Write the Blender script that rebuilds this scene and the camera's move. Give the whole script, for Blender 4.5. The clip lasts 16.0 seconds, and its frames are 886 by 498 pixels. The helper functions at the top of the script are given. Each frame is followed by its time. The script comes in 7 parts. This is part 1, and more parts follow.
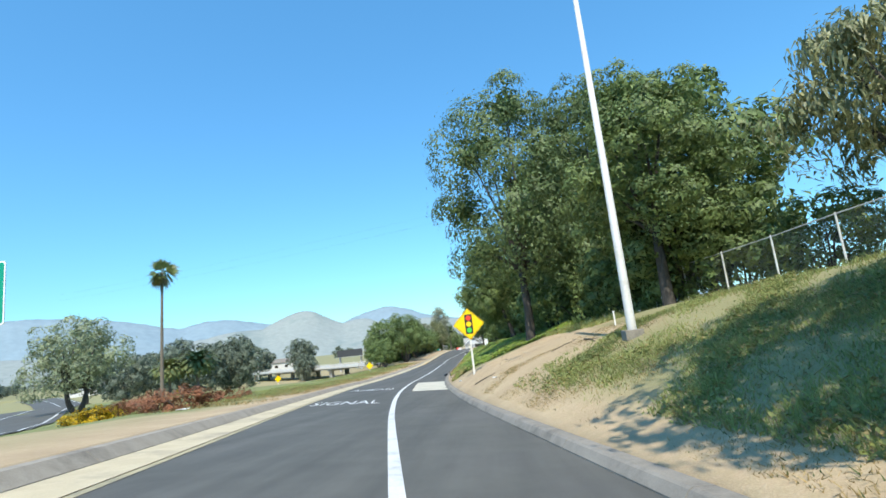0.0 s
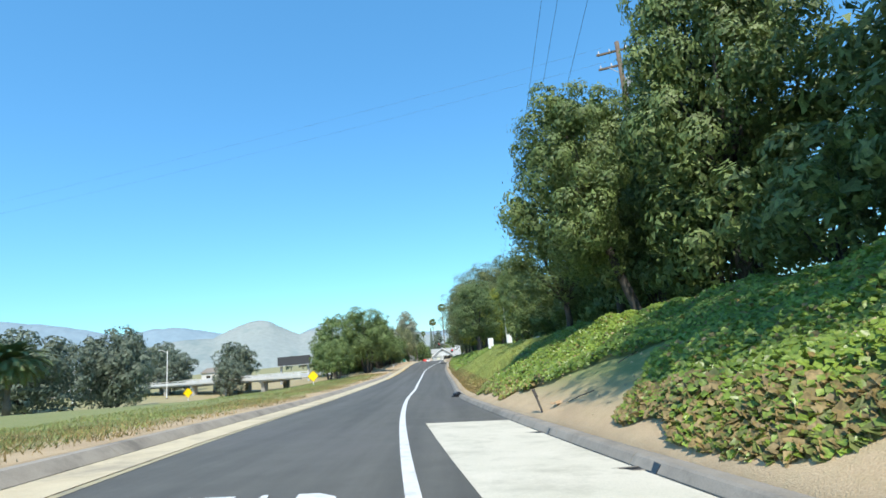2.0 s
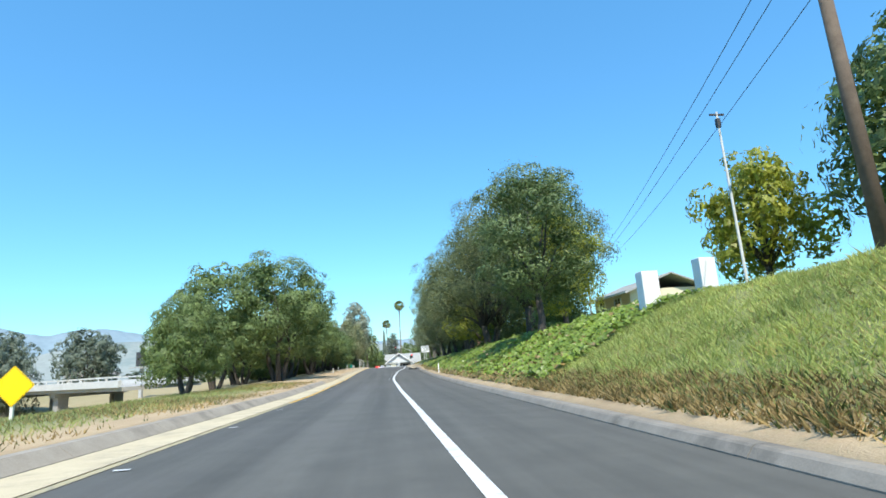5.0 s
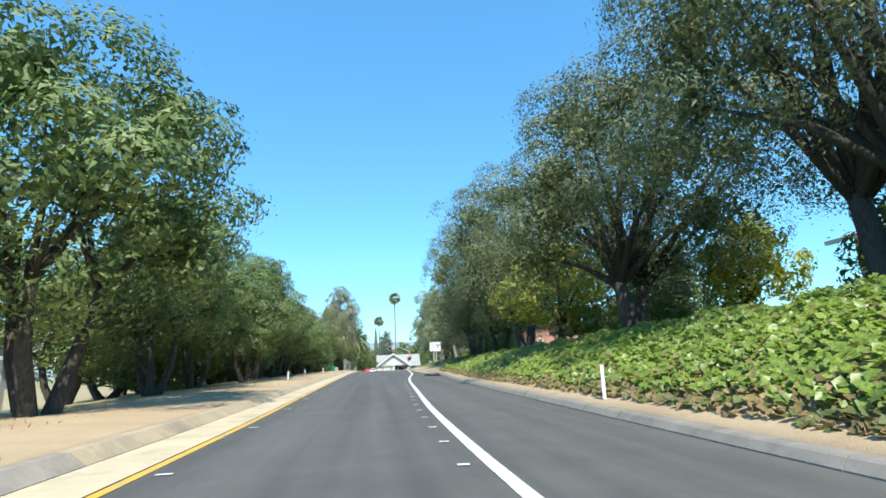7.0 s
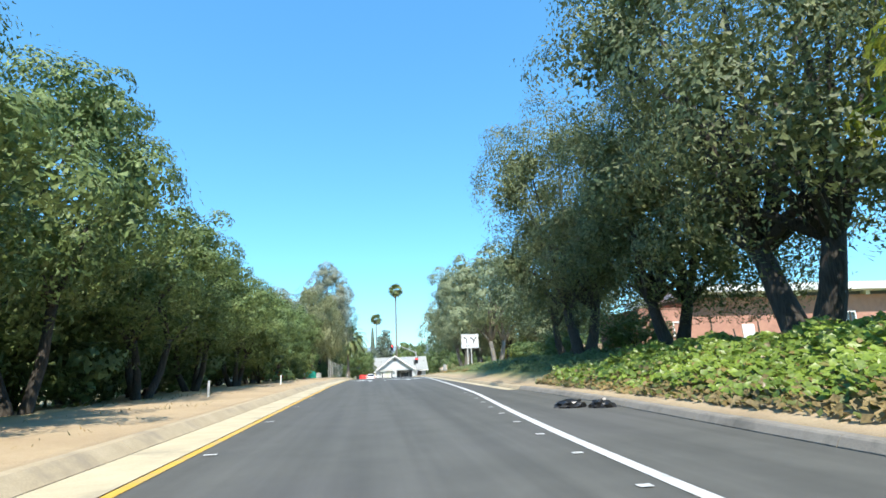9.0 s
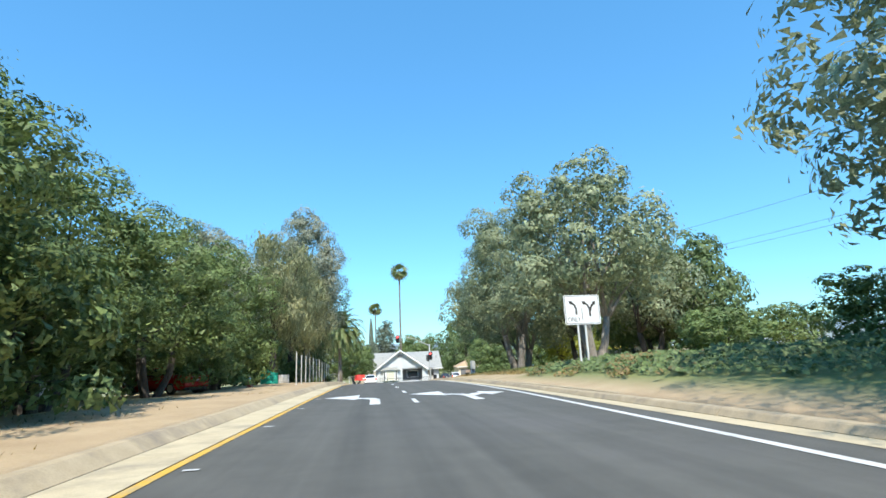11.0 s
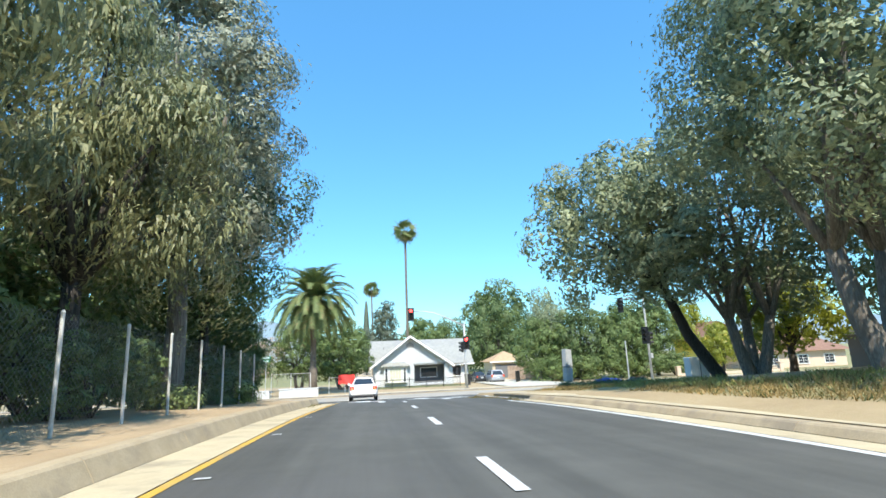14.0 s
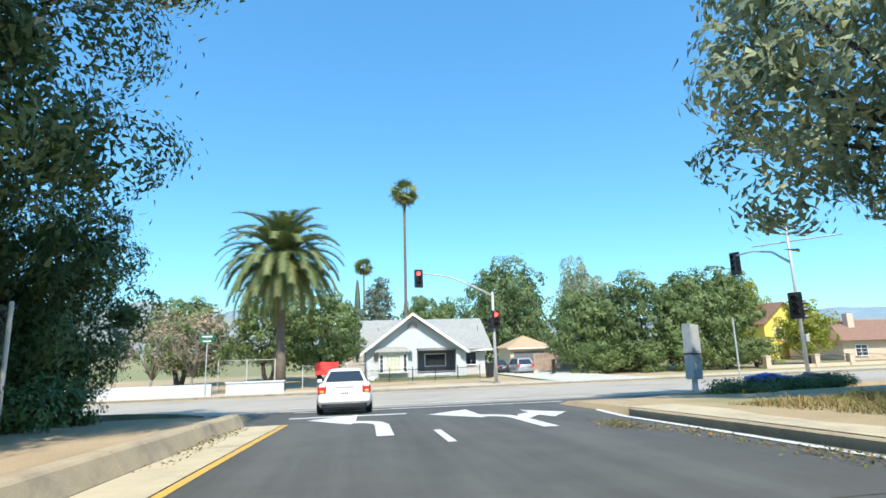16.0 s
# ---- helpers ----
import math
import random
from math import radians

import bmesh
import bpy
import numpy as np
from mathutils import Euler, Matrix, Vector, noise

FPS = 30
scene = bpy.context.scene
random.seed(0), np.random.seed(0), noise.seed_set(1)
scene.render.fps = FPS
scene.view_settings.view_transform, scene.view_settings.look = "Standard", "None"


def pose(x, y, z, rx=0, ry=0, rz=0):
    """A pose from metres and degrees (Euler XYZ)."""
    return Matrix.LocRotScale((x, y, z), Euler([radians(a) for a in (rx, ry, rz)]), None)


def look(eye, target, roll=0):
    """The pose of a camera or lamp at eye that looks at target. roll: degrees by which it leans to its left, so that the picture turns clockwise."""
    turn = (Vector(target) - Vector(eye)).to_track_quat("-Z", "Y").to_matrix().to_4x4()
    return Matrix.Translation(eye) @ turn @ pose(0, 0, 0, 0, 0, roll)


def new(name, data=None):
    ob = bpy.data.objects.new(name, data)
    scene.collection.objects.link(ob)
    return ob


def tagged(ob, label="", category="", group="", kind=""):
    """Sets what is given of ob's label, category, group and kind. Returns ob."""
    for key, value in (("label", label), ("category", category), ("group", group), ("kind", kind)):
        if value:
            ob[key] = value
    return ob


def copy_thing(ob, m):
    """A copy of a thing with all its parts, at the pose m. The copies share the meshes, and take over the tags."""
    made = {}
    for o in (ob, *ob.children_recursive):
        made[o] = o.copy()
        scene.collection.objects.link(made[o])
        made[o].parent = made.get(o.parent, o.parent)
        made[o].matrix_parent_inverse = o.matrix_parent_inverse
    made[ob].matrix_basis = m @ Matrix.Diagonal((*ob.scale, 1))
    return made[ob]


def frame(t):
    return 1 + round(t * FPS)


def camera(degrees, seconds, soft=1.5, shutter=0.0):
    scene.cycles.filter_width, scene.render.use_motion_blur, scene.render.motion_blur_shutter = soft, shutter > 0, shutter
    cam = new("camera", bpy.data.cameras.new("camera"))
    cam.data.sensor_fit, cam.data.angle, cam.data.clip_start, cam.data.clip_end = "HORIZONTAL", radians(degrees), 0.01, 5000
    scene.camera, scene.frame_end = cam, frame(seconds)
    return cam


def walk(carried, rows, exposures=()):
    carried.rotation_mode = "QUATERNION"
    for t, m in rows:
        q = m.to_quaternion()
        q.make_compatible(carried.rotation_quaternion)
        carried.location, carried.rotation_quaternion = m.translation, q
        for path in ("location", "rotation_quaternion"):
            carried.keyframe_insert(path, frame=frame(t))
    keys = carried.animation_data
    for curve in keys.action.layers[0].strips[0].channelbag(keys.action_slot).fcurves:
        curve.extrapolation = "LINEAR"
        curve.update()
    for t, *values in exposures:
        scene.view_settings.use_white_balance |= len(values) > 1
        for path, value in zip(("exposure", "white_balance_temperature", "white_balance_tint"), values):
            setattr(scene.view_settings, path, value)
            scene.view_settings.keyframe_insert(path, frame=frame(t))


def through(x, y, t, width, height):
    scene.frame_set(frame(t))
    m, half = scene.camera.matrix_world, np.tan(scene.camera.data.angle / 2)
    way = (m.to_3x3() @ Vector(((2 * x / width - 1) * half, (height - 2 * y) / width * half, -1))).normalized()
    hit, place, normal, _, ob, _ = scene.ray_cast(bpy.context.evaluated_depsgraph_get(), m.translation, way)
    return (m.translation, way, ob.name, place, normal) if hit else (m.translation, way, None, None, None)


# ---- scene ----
cam = camera(80.8, 16.0, 1.6)
PATH = [
    (0.0, 0.000, 0.000, 1.400, 99.94, 6.33, 4.07),
    (0.5, -1.553, 8.096, 1.017, 100.27, 6.07, 3.11),
    (1.0, -2.973, 15.711, 0.634, 100.63, 5.55, 2.10),
    (1.5, -4.254, 23.653, 0.263, 100.90, 5.15, 0.95),
    (2.0, -5.318, 31.608, -0.097, 101.07, 5.03, -0.39),
    (2.5, -6.169, 39.639, -0.445, 101.26, 4.84, -1.93),
    (3.0, -6.820, 47.056, -0.771, 101.40, 4.78, -3.25),
    (3.5, -7.341, 53.960, -1.072, 101.60, 4.77, -4.22),
    (4.0, -7.799, 61.077, -1.353, 101.72, 4.60, -4.99),
    (6.5, -9.187, 103.583, -1.865, 102.04, 2.46, -7.00),
    (7.0, -9.388, 111.975, -1.890, 102.21, 2.39, -7.10),
    (7.5, -9.588, 120.498, -1.901, 102.39, 2.97, -7.14),
    (8.0, -9.760, 128.749, -1.902, 102.50, 2.72, -7.30),
    (8.5, -9.911, 136.608, -1.895, 102.64, 2.38, -7.48),
    (9.0, -10.053, 144.650, -1.882, 102.69, 2.33, -7.60),
    (11.5, -10.361, 182.962, -1.715, 102.14, 2.52, -7.90),
    (12.0, -10.240, 190.588, -1.705, 101.66, 2.59, -7.89),
    (12.5, -10.166, 197.424, -1.709, 101.38, 2.74, -7.89),
    (13.0, -10.165, 203.404, -1.739, 101.45, 2.74, -7.96),
    (13.5, -10.155, 209.255, -1.790, 101.70, 2.55, -8.10),
    (14.0, -10.139, 214.729, -1.854, 101.91, 2.35, -8.36),
    (14.5, -10.112, 219.919, -1.924, 101.87, 2.10, -8.75),
    (15.0, -10.059, 224.314, -2.003, 101.59, 1.91, -9.11),
    (15.5, -9.973, 227.954, -2.090, 101.19, 1.80, -9.28),
    (16.0, -9.863, 231.230, -2.181, 100.61, 1.71, -9.29),
]
# stops along the way, as the film's camera adapts
EXPOSURES = [(0.0, 0.3), (4.0, 0.36), (6.5, 0.5), (8.0, 0.6), (9.0, 0.62), (11.5, 0.36), (12.0, 0.3), (12.5, 0.44), (13.5, 0.56), (14.5, 0.52), (16.0, 0.42)]
walk(cam, [(t, pose(x, y, z, rx, ry, rz)) for t, x, y, z, rx, ry, rz in PATH], EXPOSURES)

# ---- sky and sun ----
SUN_AZ, SUN_EL = 180.0, 52.0      # degrees clockwise from +y; behind the car
world = bpy.data.worlds.new("sky_world")
scene.world = world
world.use_nodes = True
wn = world.node_tree
sky = wn.nodes.new("ShaderNodeTexSky")
sky.sky_type = "NISHITA"
sky.sun_disc = False
sky.sun_elevation = radians(SUN_EL)
sky.sun_rotation = radians(SUN_AZ)
sky.air_density, sky.dust_density, sky.ozone_density = 1.35, 0.1, 3.2
clear = wn.nodes.new("ShaderNodeMix")
clear.data_type, clear.blend_type = "RGBA", "MULTIPLY"
clear.inputs["Factor"].default_value = 1.0
clear.inputs["B"].default_value = (0.55, 0.93, 1.15, 1)      # a clear dry sky
wn.links.new(sky.outputs[0], clear.inputs["A"])
even = wn.nodes.new("ShaderNodeMix")                       # thin haze evens the sky out
even.data_type = "RGBA"
even.inputs["Factor"].default_value = 0.33
even.inputs["B"].default_value = (0.5, 2.2, 4.25, 1)
wn.links.new(clear.outputs["Result"], even.inputs["A"])
wn.links.new(even.outputs["Result"], wn.nodes["Background"].inputs[0])
wn.nodes["Background"].inputs[1].default_value = 0.17
sun_dir = Vector((math.sin(radians(SUN_AZ)) * math.cos(radians(SUN_EL)), math.cos(radians(SUN_AZ)) * math.cos(radians(SUN_EL)), math.sin(radians(SUN_EL))))
sun = new("sun", bpy.data.lights.new("sun", "SUN"))
sun.data.energy, sun.data.angle, sun.data.color = 4.8, radians(0.53), (1.0, 0.94, 0.83)
sun.matrix_world = look(sun_dir * 100, (0, 0, 0))
# ---- materials ----
def mat(name, rough=0.7, metal=0.0):
    m = bpy.data.materials.new(name)
    m.use_nodes = True
    nt = m.node_tree
    b = nt.nodes["Principled BSDF"]
    b.inputs["Roughness"].default_value, b.inputs["Metallic"].default_value = rough, metal
    return m, nt, b


def noise_node(nt, scale, detail=5, coord="Object", rough=0.6):
    tc = nt.nodes.new("ShaderNodeTexCoord")
    n = nt.nodes.new("ShaderNodeTexNoise")
    n.inputs["Scale"].default_value, n.inputs["Detail"].default_value, n.inputs["Roughness"].default_value = scale, detail, rough
    nt.links.new(tc.outputs[coord], n.inputs["Vector"])
    return n


def ramp(nt, src, stops):
    r = nt.nodes.new("ShaderNodeValToRGB")
    e = r.color_ramp.elements
    while len(e) < len(stops):
        e.new(0.5)
    for i, (p, c) in enumerate(stops):
        e[i].position, e[i].color = p, (*c, 1)
    nt.links.new(src, r.inputs[0])
    return r


def mixc(nt, fac, a, b, mode="MIX"):
    m = nt.nodes.new("ShaderNodeMix")
    m.data_type, m.blend_type = "RGBA", mode
    for s, v in ((m.inputs["Factor"], fac), (m.inputs["A"], a), (m.inputs["B"], b)):
        if isinstance(v, (int, float)):
            s.default_value = v
        elif isinstance(v, tuple):
            s.default_value = (*v, 1)
        else:
            nt.links.new(v, s)
    return m.outputs["Result"]


def bump(nt, b, src, strength=0.3, dist=0.02):
    n = nt.nodes.new("ShaderNodeBump")
    n.inputs["Strength"].default_value, n.inputs["Distance"].default_value = strength, dist
    nt.links.new(src, n.inputs["Height"])
    nt.links.new(n.outputs[0], b.inputs["Normal"])


def surface(name, dark, light, scale=6.0, fine=60.0, rough=0.8, metal=0.0, relief=0.25, dist=0.01, stain=None, stain_scale=0.6, coord="Object"):
    """Two scales of variation, and stains where given."""
    m, nt, b = mat(name, rough, metal)
    n1, n2 = noise_node(nt, scale, 6, coord), noise_node(nt, fine, 3, coord)
    c = ramp(nt, n1.outputs[0], [(0.3, dark), (0.7, light)]).outputs[0]
    mid = tuple((p + q) / 2 for p, q in zip(dark, light))
    g = ramp(nt, n2.outputs[0], [(0.3, tuple(0.78 * v for v in mid)), (0.7, tuple(min(1, 1.2 * v) for v in mid))]).outputs[0]
    c = mixc(nt, 0.4, c, g)
    if stain:
        n3 = noise_node(nt, stain_scale, 8, coord, 0.7)
        f = ramp(nt, n3.outputs[0], [(0.5, (0, 0, 0)), (0.68, (0.85, 0.85, 0.85))]).outputs[0]
        c = mixc(nt, f, c, stain)
    nt.links.new(c, b.inputs["Base Color"])
    bump(nt, b, n2.outputs[0], relief, dist)
    return m


def leafy(name, dark, light, old=None, rough=0.6, through=0.2, old_share=0.06, grain=0.9):
    """Leaves: each its own tone, with some light passing through."""
    m, nt, b = mat(name, rough)
    geo = nt.nodes.new("ShaderNodeNewGeometry")
    dark = tuple(0.42 * p + 0.58 * q for p, q in zip(dark, light))
    stops = [(0.0, dark), (0.75, light), (1.0, tuple(min(1, 1.25 * v) for v in light))]
    if old:
        stops = [(0.0, old), (old_share, old), (old_share + 0.01, dark), (1.0, light)]
    c = ramp(nt, geo.outputs["Random Per Island"], stops).outputs[0]
    n = noise_node(nt, 0.5, 4)
    tone = ramp(nt, n.outputs[0], [(0.3, (0.6, 0.66, 0.6)), (0.7, (1.2, 1.15, 1.0))]).outputs[0]
    c = mixc(nt, 1.0, c, tone, "MULTIPLY")
    spray = noise_node(nt, 16.0, 2)
    sprig = ramp(nt, spray.outputs[0], [(0.36, (0.6, 0.62, 0.6)), (0.58, (1.13, 1.12, 1.1))]).outputs[0]
    c = mixc(nt, grain, c, sprig, "MULTIPLY")
    nt.links.new(c, b.inputs["Base Color"])
    t = nt.nodes.new("ShaderNodeBsdfTranslucent")
    nt.links.new(c, t.inputs[0])
    s = nt.nodes.new("ShaderNodeMixShader")
    s.inputs[0].default_value = through
    nt.links.new(b.outputs[0], s.inputs[1])
    nt.links.new(t.outputs[0], s.inputs[2])
    nt.links.new(s.outputs[0], nt.nodes["Material Output"].inputs[0])
    return m


def plain(name, col, rough=0.5, metal=0.0, vary=0.06, scale=4.0):
    d, l = tuple(v * (1 - vary) for v in col), tuple(min(1, v * (1 + vary)) for v in col)
    return surface(name, d, l, scale, 40, rough, metal, 0.05, 0.003)


def glow(name, col, strength):
    m, nt, b = mat(name, 0.3)
    b.inputs["Base Color"].default_value = (*col, 1)
    b.inputs["Emission Color"].default_value = (*col, 1)
    b.inputs["Emission Strength"].default_value = strength
    return m


def glass(name, tint=(0.03, 0.04, 0.05)):
    m, nt, b = mat(name, 0.05)
    b.inputs["Base Color"].default_value = (*tint, 1)
    b.inputs["Specular IOR Level"].default_value = 0.8
    return m


ASPHALT = surface("asphalt", (0.08, 0.079, 0.069), (0.118, 0.116, 0.101), 1.1, 90, 0.85, 0, 0.35, 0.006, (0.11, 0.107, 0.1), 0.12)


def streaks(m, low, high):
    """Long faint bands along the way the traffic runs."""
    nt = m.node_tree
    base = nt.nodes["Principled BSDF"].inputs["Base Color"]
    tc, mp = nt.nodes.new("ShaderNodeTexCoord"), nt.nodes.new("ShaderNodeMapping")
    mp.inputs["Scale"].default_value = (1.0, 0.02, 1.0)
    nt.links.new(tc.outputs["Object"], mp.inputs[0])
    n = noise_node(nt, 1.3, 4)
    nt.links.new(mp.outputs[0], n.inputs["Vector"])
    f = ramp(nt, n.outputs[0], [(0.35, (low,) * 3), (0.65, (high,) * 3)]).outputs[0]
    nt.links.new(mixc(nt, 1.0, base.links[0].from_socket, f, "MULTIPLY"), base)


streaks(ASPHALT, 0.82, 1.16)
OLD_ASPHALT = surface("sun_bleached_asphalt", (0.34, 0.3, 0.24), (0.48, 0.43, 0.35), 0.6, 70, 0.9, 0, 0.3, 0.006, (0.25, 0.22, 0.18), 0.3)
PAINT = surface("road_paint_white", (0.6, 0.6, 0.57), (0.78, 0.78, 0.75), 5, 60, 0.6, 0, 0.2, 0.004, (0.4, 0.4, 0.38), 2.5)
YELLOW_PAINT = surface("road_paint_yellow", (0.62, 0.36, 0.05), (0.78, 0.48, 0.08), 5, 60, 0.6, 0, 0.2, 0.004, (0.4, 0.33, 0.2), 2.0)
FADED_PAINT = surface("faded_road_paint", (0.34, 0.29, 0.17), (0.5, 0.42, 0.24), 5, 60, 0.7, 0, 0.2, 0.004, (0.2, 0.19, 0.15), 2.0)
GUTTER = surface("pale_concrete", (0.47, 0.39, 0.25), (0.63, 0.54, 0.36), 1.5, 40, 0.85, 0, 0.25, 0.006, (0.33, 0.28, 0.2), 0.7)
KERB = surface("weathered_concrete", (0.2, 0.18, 0.15), (0.33, 0.3, 0.25), 2.0, 40, 0.9, 0, 0.3, 0.008, (0.13, 0.12, 0.1), 0.9)
SLAB = surface("bright_concrete", (0.5, 0.48, 0.38), (0.64, 0.6, 0.5), 1.3, 40, 0.85, 0, 0.2, 0.005, (0.4, 0.38, 0.3), 1.1)
METAL = surface("galvanised_steel", (0.42, 0.43, 0.43), (0.58, 0.58, 0.57), 3, 40, 0.5, 0.15, 0.1, 0.003)
WHITE_METAL = surface("chalky_painted_steel", (0.6, 0.6, 0.56), (0.74, 0.73, 0.69), 3, 30, 0.6, 0.1, 0.1, 0.003, (0.45, 0.42, 0.36), 1.5)
DARK_METAL = plain("black_painted_metal", (0.02, 0.02, 0.022), 0.4)
KERB_GREY = surface("grey_brown_concrete", (0.27, 0.235, 0.185), (0.4, 0.355, 0.285), 2.0, 40, 0.9, 0, 0.3, 0.008, (0.17, 0.15, 0.12), 0.8)
KERB_TAN = surface("tan_weathered_concrete", (0.38, 0.3, 0.185), (0.53, 0.43, 0.285), 2.0, 40, 0.9, 0, 0.3, 0.008, (0.25, 0.21, 0.16), 0.6)


def bark(name, dark, light, patch, stretch=0.12, relief=1.0):
    """Bark in upright ridges, with patches where it has peeled."""
    m, nt, b = mat(name, 0.95)
    tc, mp = nt.nodes.new("ShaderNodeTexCoord"), nt.nodes.new("ShaderNodeMapping")
    mp.inputs["Scale"].default_value = (1, 1, stretch)
    nt.links.new(tc.outputs["Object"], mp.inputs[0])
    n1, n2 = noise_node(nt, 22, 6), noise_node(nt, 3.0, 5)
    nt.links.new(mp.outputs[0], n1.inputs["Vector"])
    nt.links.new(mp.outputs[0], n2.inputs["Vector"])
    c = ramp(nt, n1.outputs[0], [(0.32, dark), (0.66, light)]).outputs[0]
    f = ramp(nt, n2.outputs[0], [(0.5, (0, 0, 0)), (0.62, (0.8, 0.8, 0.8))]).outputs[0]
    nt.links.new(mixc(nt, f, c, patch), b.inputs["Base Color"])
    bump(nt, b, n1.outputs[0], relief, 0.04)
    return m


BARK = bark("brown_bark", (0.034, 0.029, 0.024), (0.105, 0.092, 0.078), (0.072, 0.064, 0.055))
PALE_BARK = bark("pale_bark", (0.12, 0.1, 0.08), (0.34, 0.31, 0.26), (0.19, 0.165, 0.135))
PALM_BARK = surface("palm_bark", (0.1, 0.08, 0.06), (0.24, 0.2, 0.155), 6, 25, 0.95, 0, 0.9, 0.03)
L_DARK = leafy("dark_green_leaves", (0.05, 0.074, 0.028), (0.158, 0.222, 0.085))
L_GREEN = leafy("mid_green_leaves", (0.056, 0.088, 0.028), (0.19, 0.26, 0.09))
L_BRIGHT = leafy("yellow_green_leaves", (0.14, 0.18, 0.02), (0.38, 0.4, 0.06), None, 0.45, 0.4)
L_OLIVE = leafy("grey_green_leaves", (0.08, 0.098, 0.056), (0.34, 0.385, 0.245))
L_CANOPY = leafy("dull_green_leaves", (0.05, 0.066, 0.03), (0.2, 0.23, 0.105))
L_PEPPER = leafy("pepper_tree_leaves", (0.1, 0.11, 0.055), (0.35, 0.36, 0.2), None, 0.5, 0.3)
L_BLUE = leafy("blue_grey_leaves", (0.1, 0.108, 0.085), (0.4, 0.41, 0.33))
# greyed towards blue: the haze of distance is put into the leaf colour
L_FAR = leafy("haze_greyed_leaves", (0.08, 0.1, 0.08), (0.17, 0.205, 0.16))
L_DRY = leafy("dry_reddish_leaves", (0.2, 0.14, 0.11), (0.46, 0.36, 0.29))
L_PALM = leafy("palm_fronds", (0.08, 0.115, 0.04), (0.23, 0.28, 0.11), (0.28, 0.22, 0.1), 0.65, 0.2, 0.06)
L_IVY = leafy("ivy_leaves", (0.075, 0.12, 0.018), (0.28, 0.39, 0.07), (0.3, 0.22, 0.09), 0.4, 0.3, 0.05)
L_IVYDRY = leafy("dry_ivy_leaves", (0.1, 0.07, 0.03), (0.34, 0.25, 0.11), (0.15, 0.18, 0.05), 0.6, 0.25, 0.3)
GRASS = leafy("green_grass", (0.15, 0.19, 0.05), (0.38, 0.42, 0.16), (0.34, 0.27, 0.12), 0.6, 0.35, 0.15, 0.35)
LAWN = leafy("lawn_grass", (0.2, 0.28, 0.05), (0.54, 0.6, 0.22), (0.4, 0.33, 0.14), 0.6, 0.45, 0.1, 0.35)
DRY_GRASS = leafy("dry_grass", (0.24, 0.15, 0.06), (0.46, 0.34, 0.16), (0.1, 0.13, 0.04), 0.7, 0.3, 0.2)


def ground_material():
    """Bare tan earth, and greener where the cover attribute says so."""
    m, nt, b = mat("earth", 0.95)
    n1, n2, n3 = noise_node(nt, 0.5, 6), noise_node(nt, 6, 5), noise_node(nt, 45, 3)
    earth = ramp(nt, n1.outputs[0], [(0.3, (0.37, 0.265, 0.145)), (0.55, (0.5, 0.375, 0.215)), (0.75, (0.58, 0.45, 0.27))]).outputs[0]
    fine = ramp(nt, n3.outputs[0], [(0.3, (0.31, 0.21, 0.125)), (0.7, (0.55, 0.42, 0.28))]).outputs[0]
    earth = mixc(nt, 0.45, earth, fine)
    turf = ramp(nt, n2.outputs[0], [(0.3, (0.1, 0.14, 0.03)), (0.5, (0.17, 0.21, 0.06)), (0.72, (0.29, 0.25, 0.11))]).outputs[0]
    at = nt.nodes.new("ShaderNodeAttribute")
    at.attribute_name = "cover"
    mul = nt.nodes.new("ShaderNodeMath")
    mul.operation = "MULTIPLY_ADD"
    nt.links.new(n2.outputs[0], mul.inputs[0])
    mul.inputs[1].default_value, mul.inputs[2].default_value = 0.7, -0.35
    add = nt.nodes.new("ShaderNodeMath")
    add.operation, add.use_clamp = "ADD", True
    nt.links.new(mul.outputs[0], add.inputs[0])
    nt.links.new(at.outputs["Fac"], add.inputs[1])
    nt.links.new(mixc(nt, add.outputs[0], earth, turf), b.inputs["Base Color"])
    bump(nt, b, n3.outputs[0], 0.5, 0.03)
    return m


EARTH = ground_material()
# ---- the lie of the land: a ramp that bends to the right, then runs straight down to a crossing ----
def table(*pairs):
    ys, vs = zip(*pairs)
    yy = np.arange(-120.0, 460.0, 1.0)
    v = np.interp(yy, ys, vs)
    k = np.hanning(11)
    v = np.convolve(np.pad(v, 5, mode="edge"), k / k.sum(), mode="valid")
    return lambda y: np.interp(y, yy, v)


road_x = table((-120, 25.5), (-60, 12.6), (0, 0), (8.1, -1.55), (15.7, -2.97), (23.65, -4.25), (31.6, -5.32), (39.6, -6.17), (47, -6.82), (54, -7.34), (61, -7.8), (82, -8.6), (103.6, -9.19), (128.7, -9.76), (144.6, -10.05), (183, -10.36), (197, -10.17), (215, -10.14), (231, -9.86), (250, -9.5), (460, -9.4))
road_z = table((-120, 5.4), (-60, 2.9), (0, 0.18), (15.7, -0.59), (31.6, -1.32), (47, -1.99), (61, -2.57), (80, -2.88), (103.6, -3.09), (128.7, -3.12), (144.6, -3.1), (183, -2.94), (197, -2.93), (209, -3.01), (220, -3.14), (231, -3.4), (240, -3.78), (248.7, -4.23), (258, -4.68), (269.5, -5.14), (287, -5.4), (320, -5.5), (460, -5.5))
road_tilt = table((-120, 0.078), (0, 0.075), (15.7, 0.062), (31.6, 0.053), (61, 0.045), (82, 0.027), (103.6, 0.01), (231, 0.0), (460, 0.0))
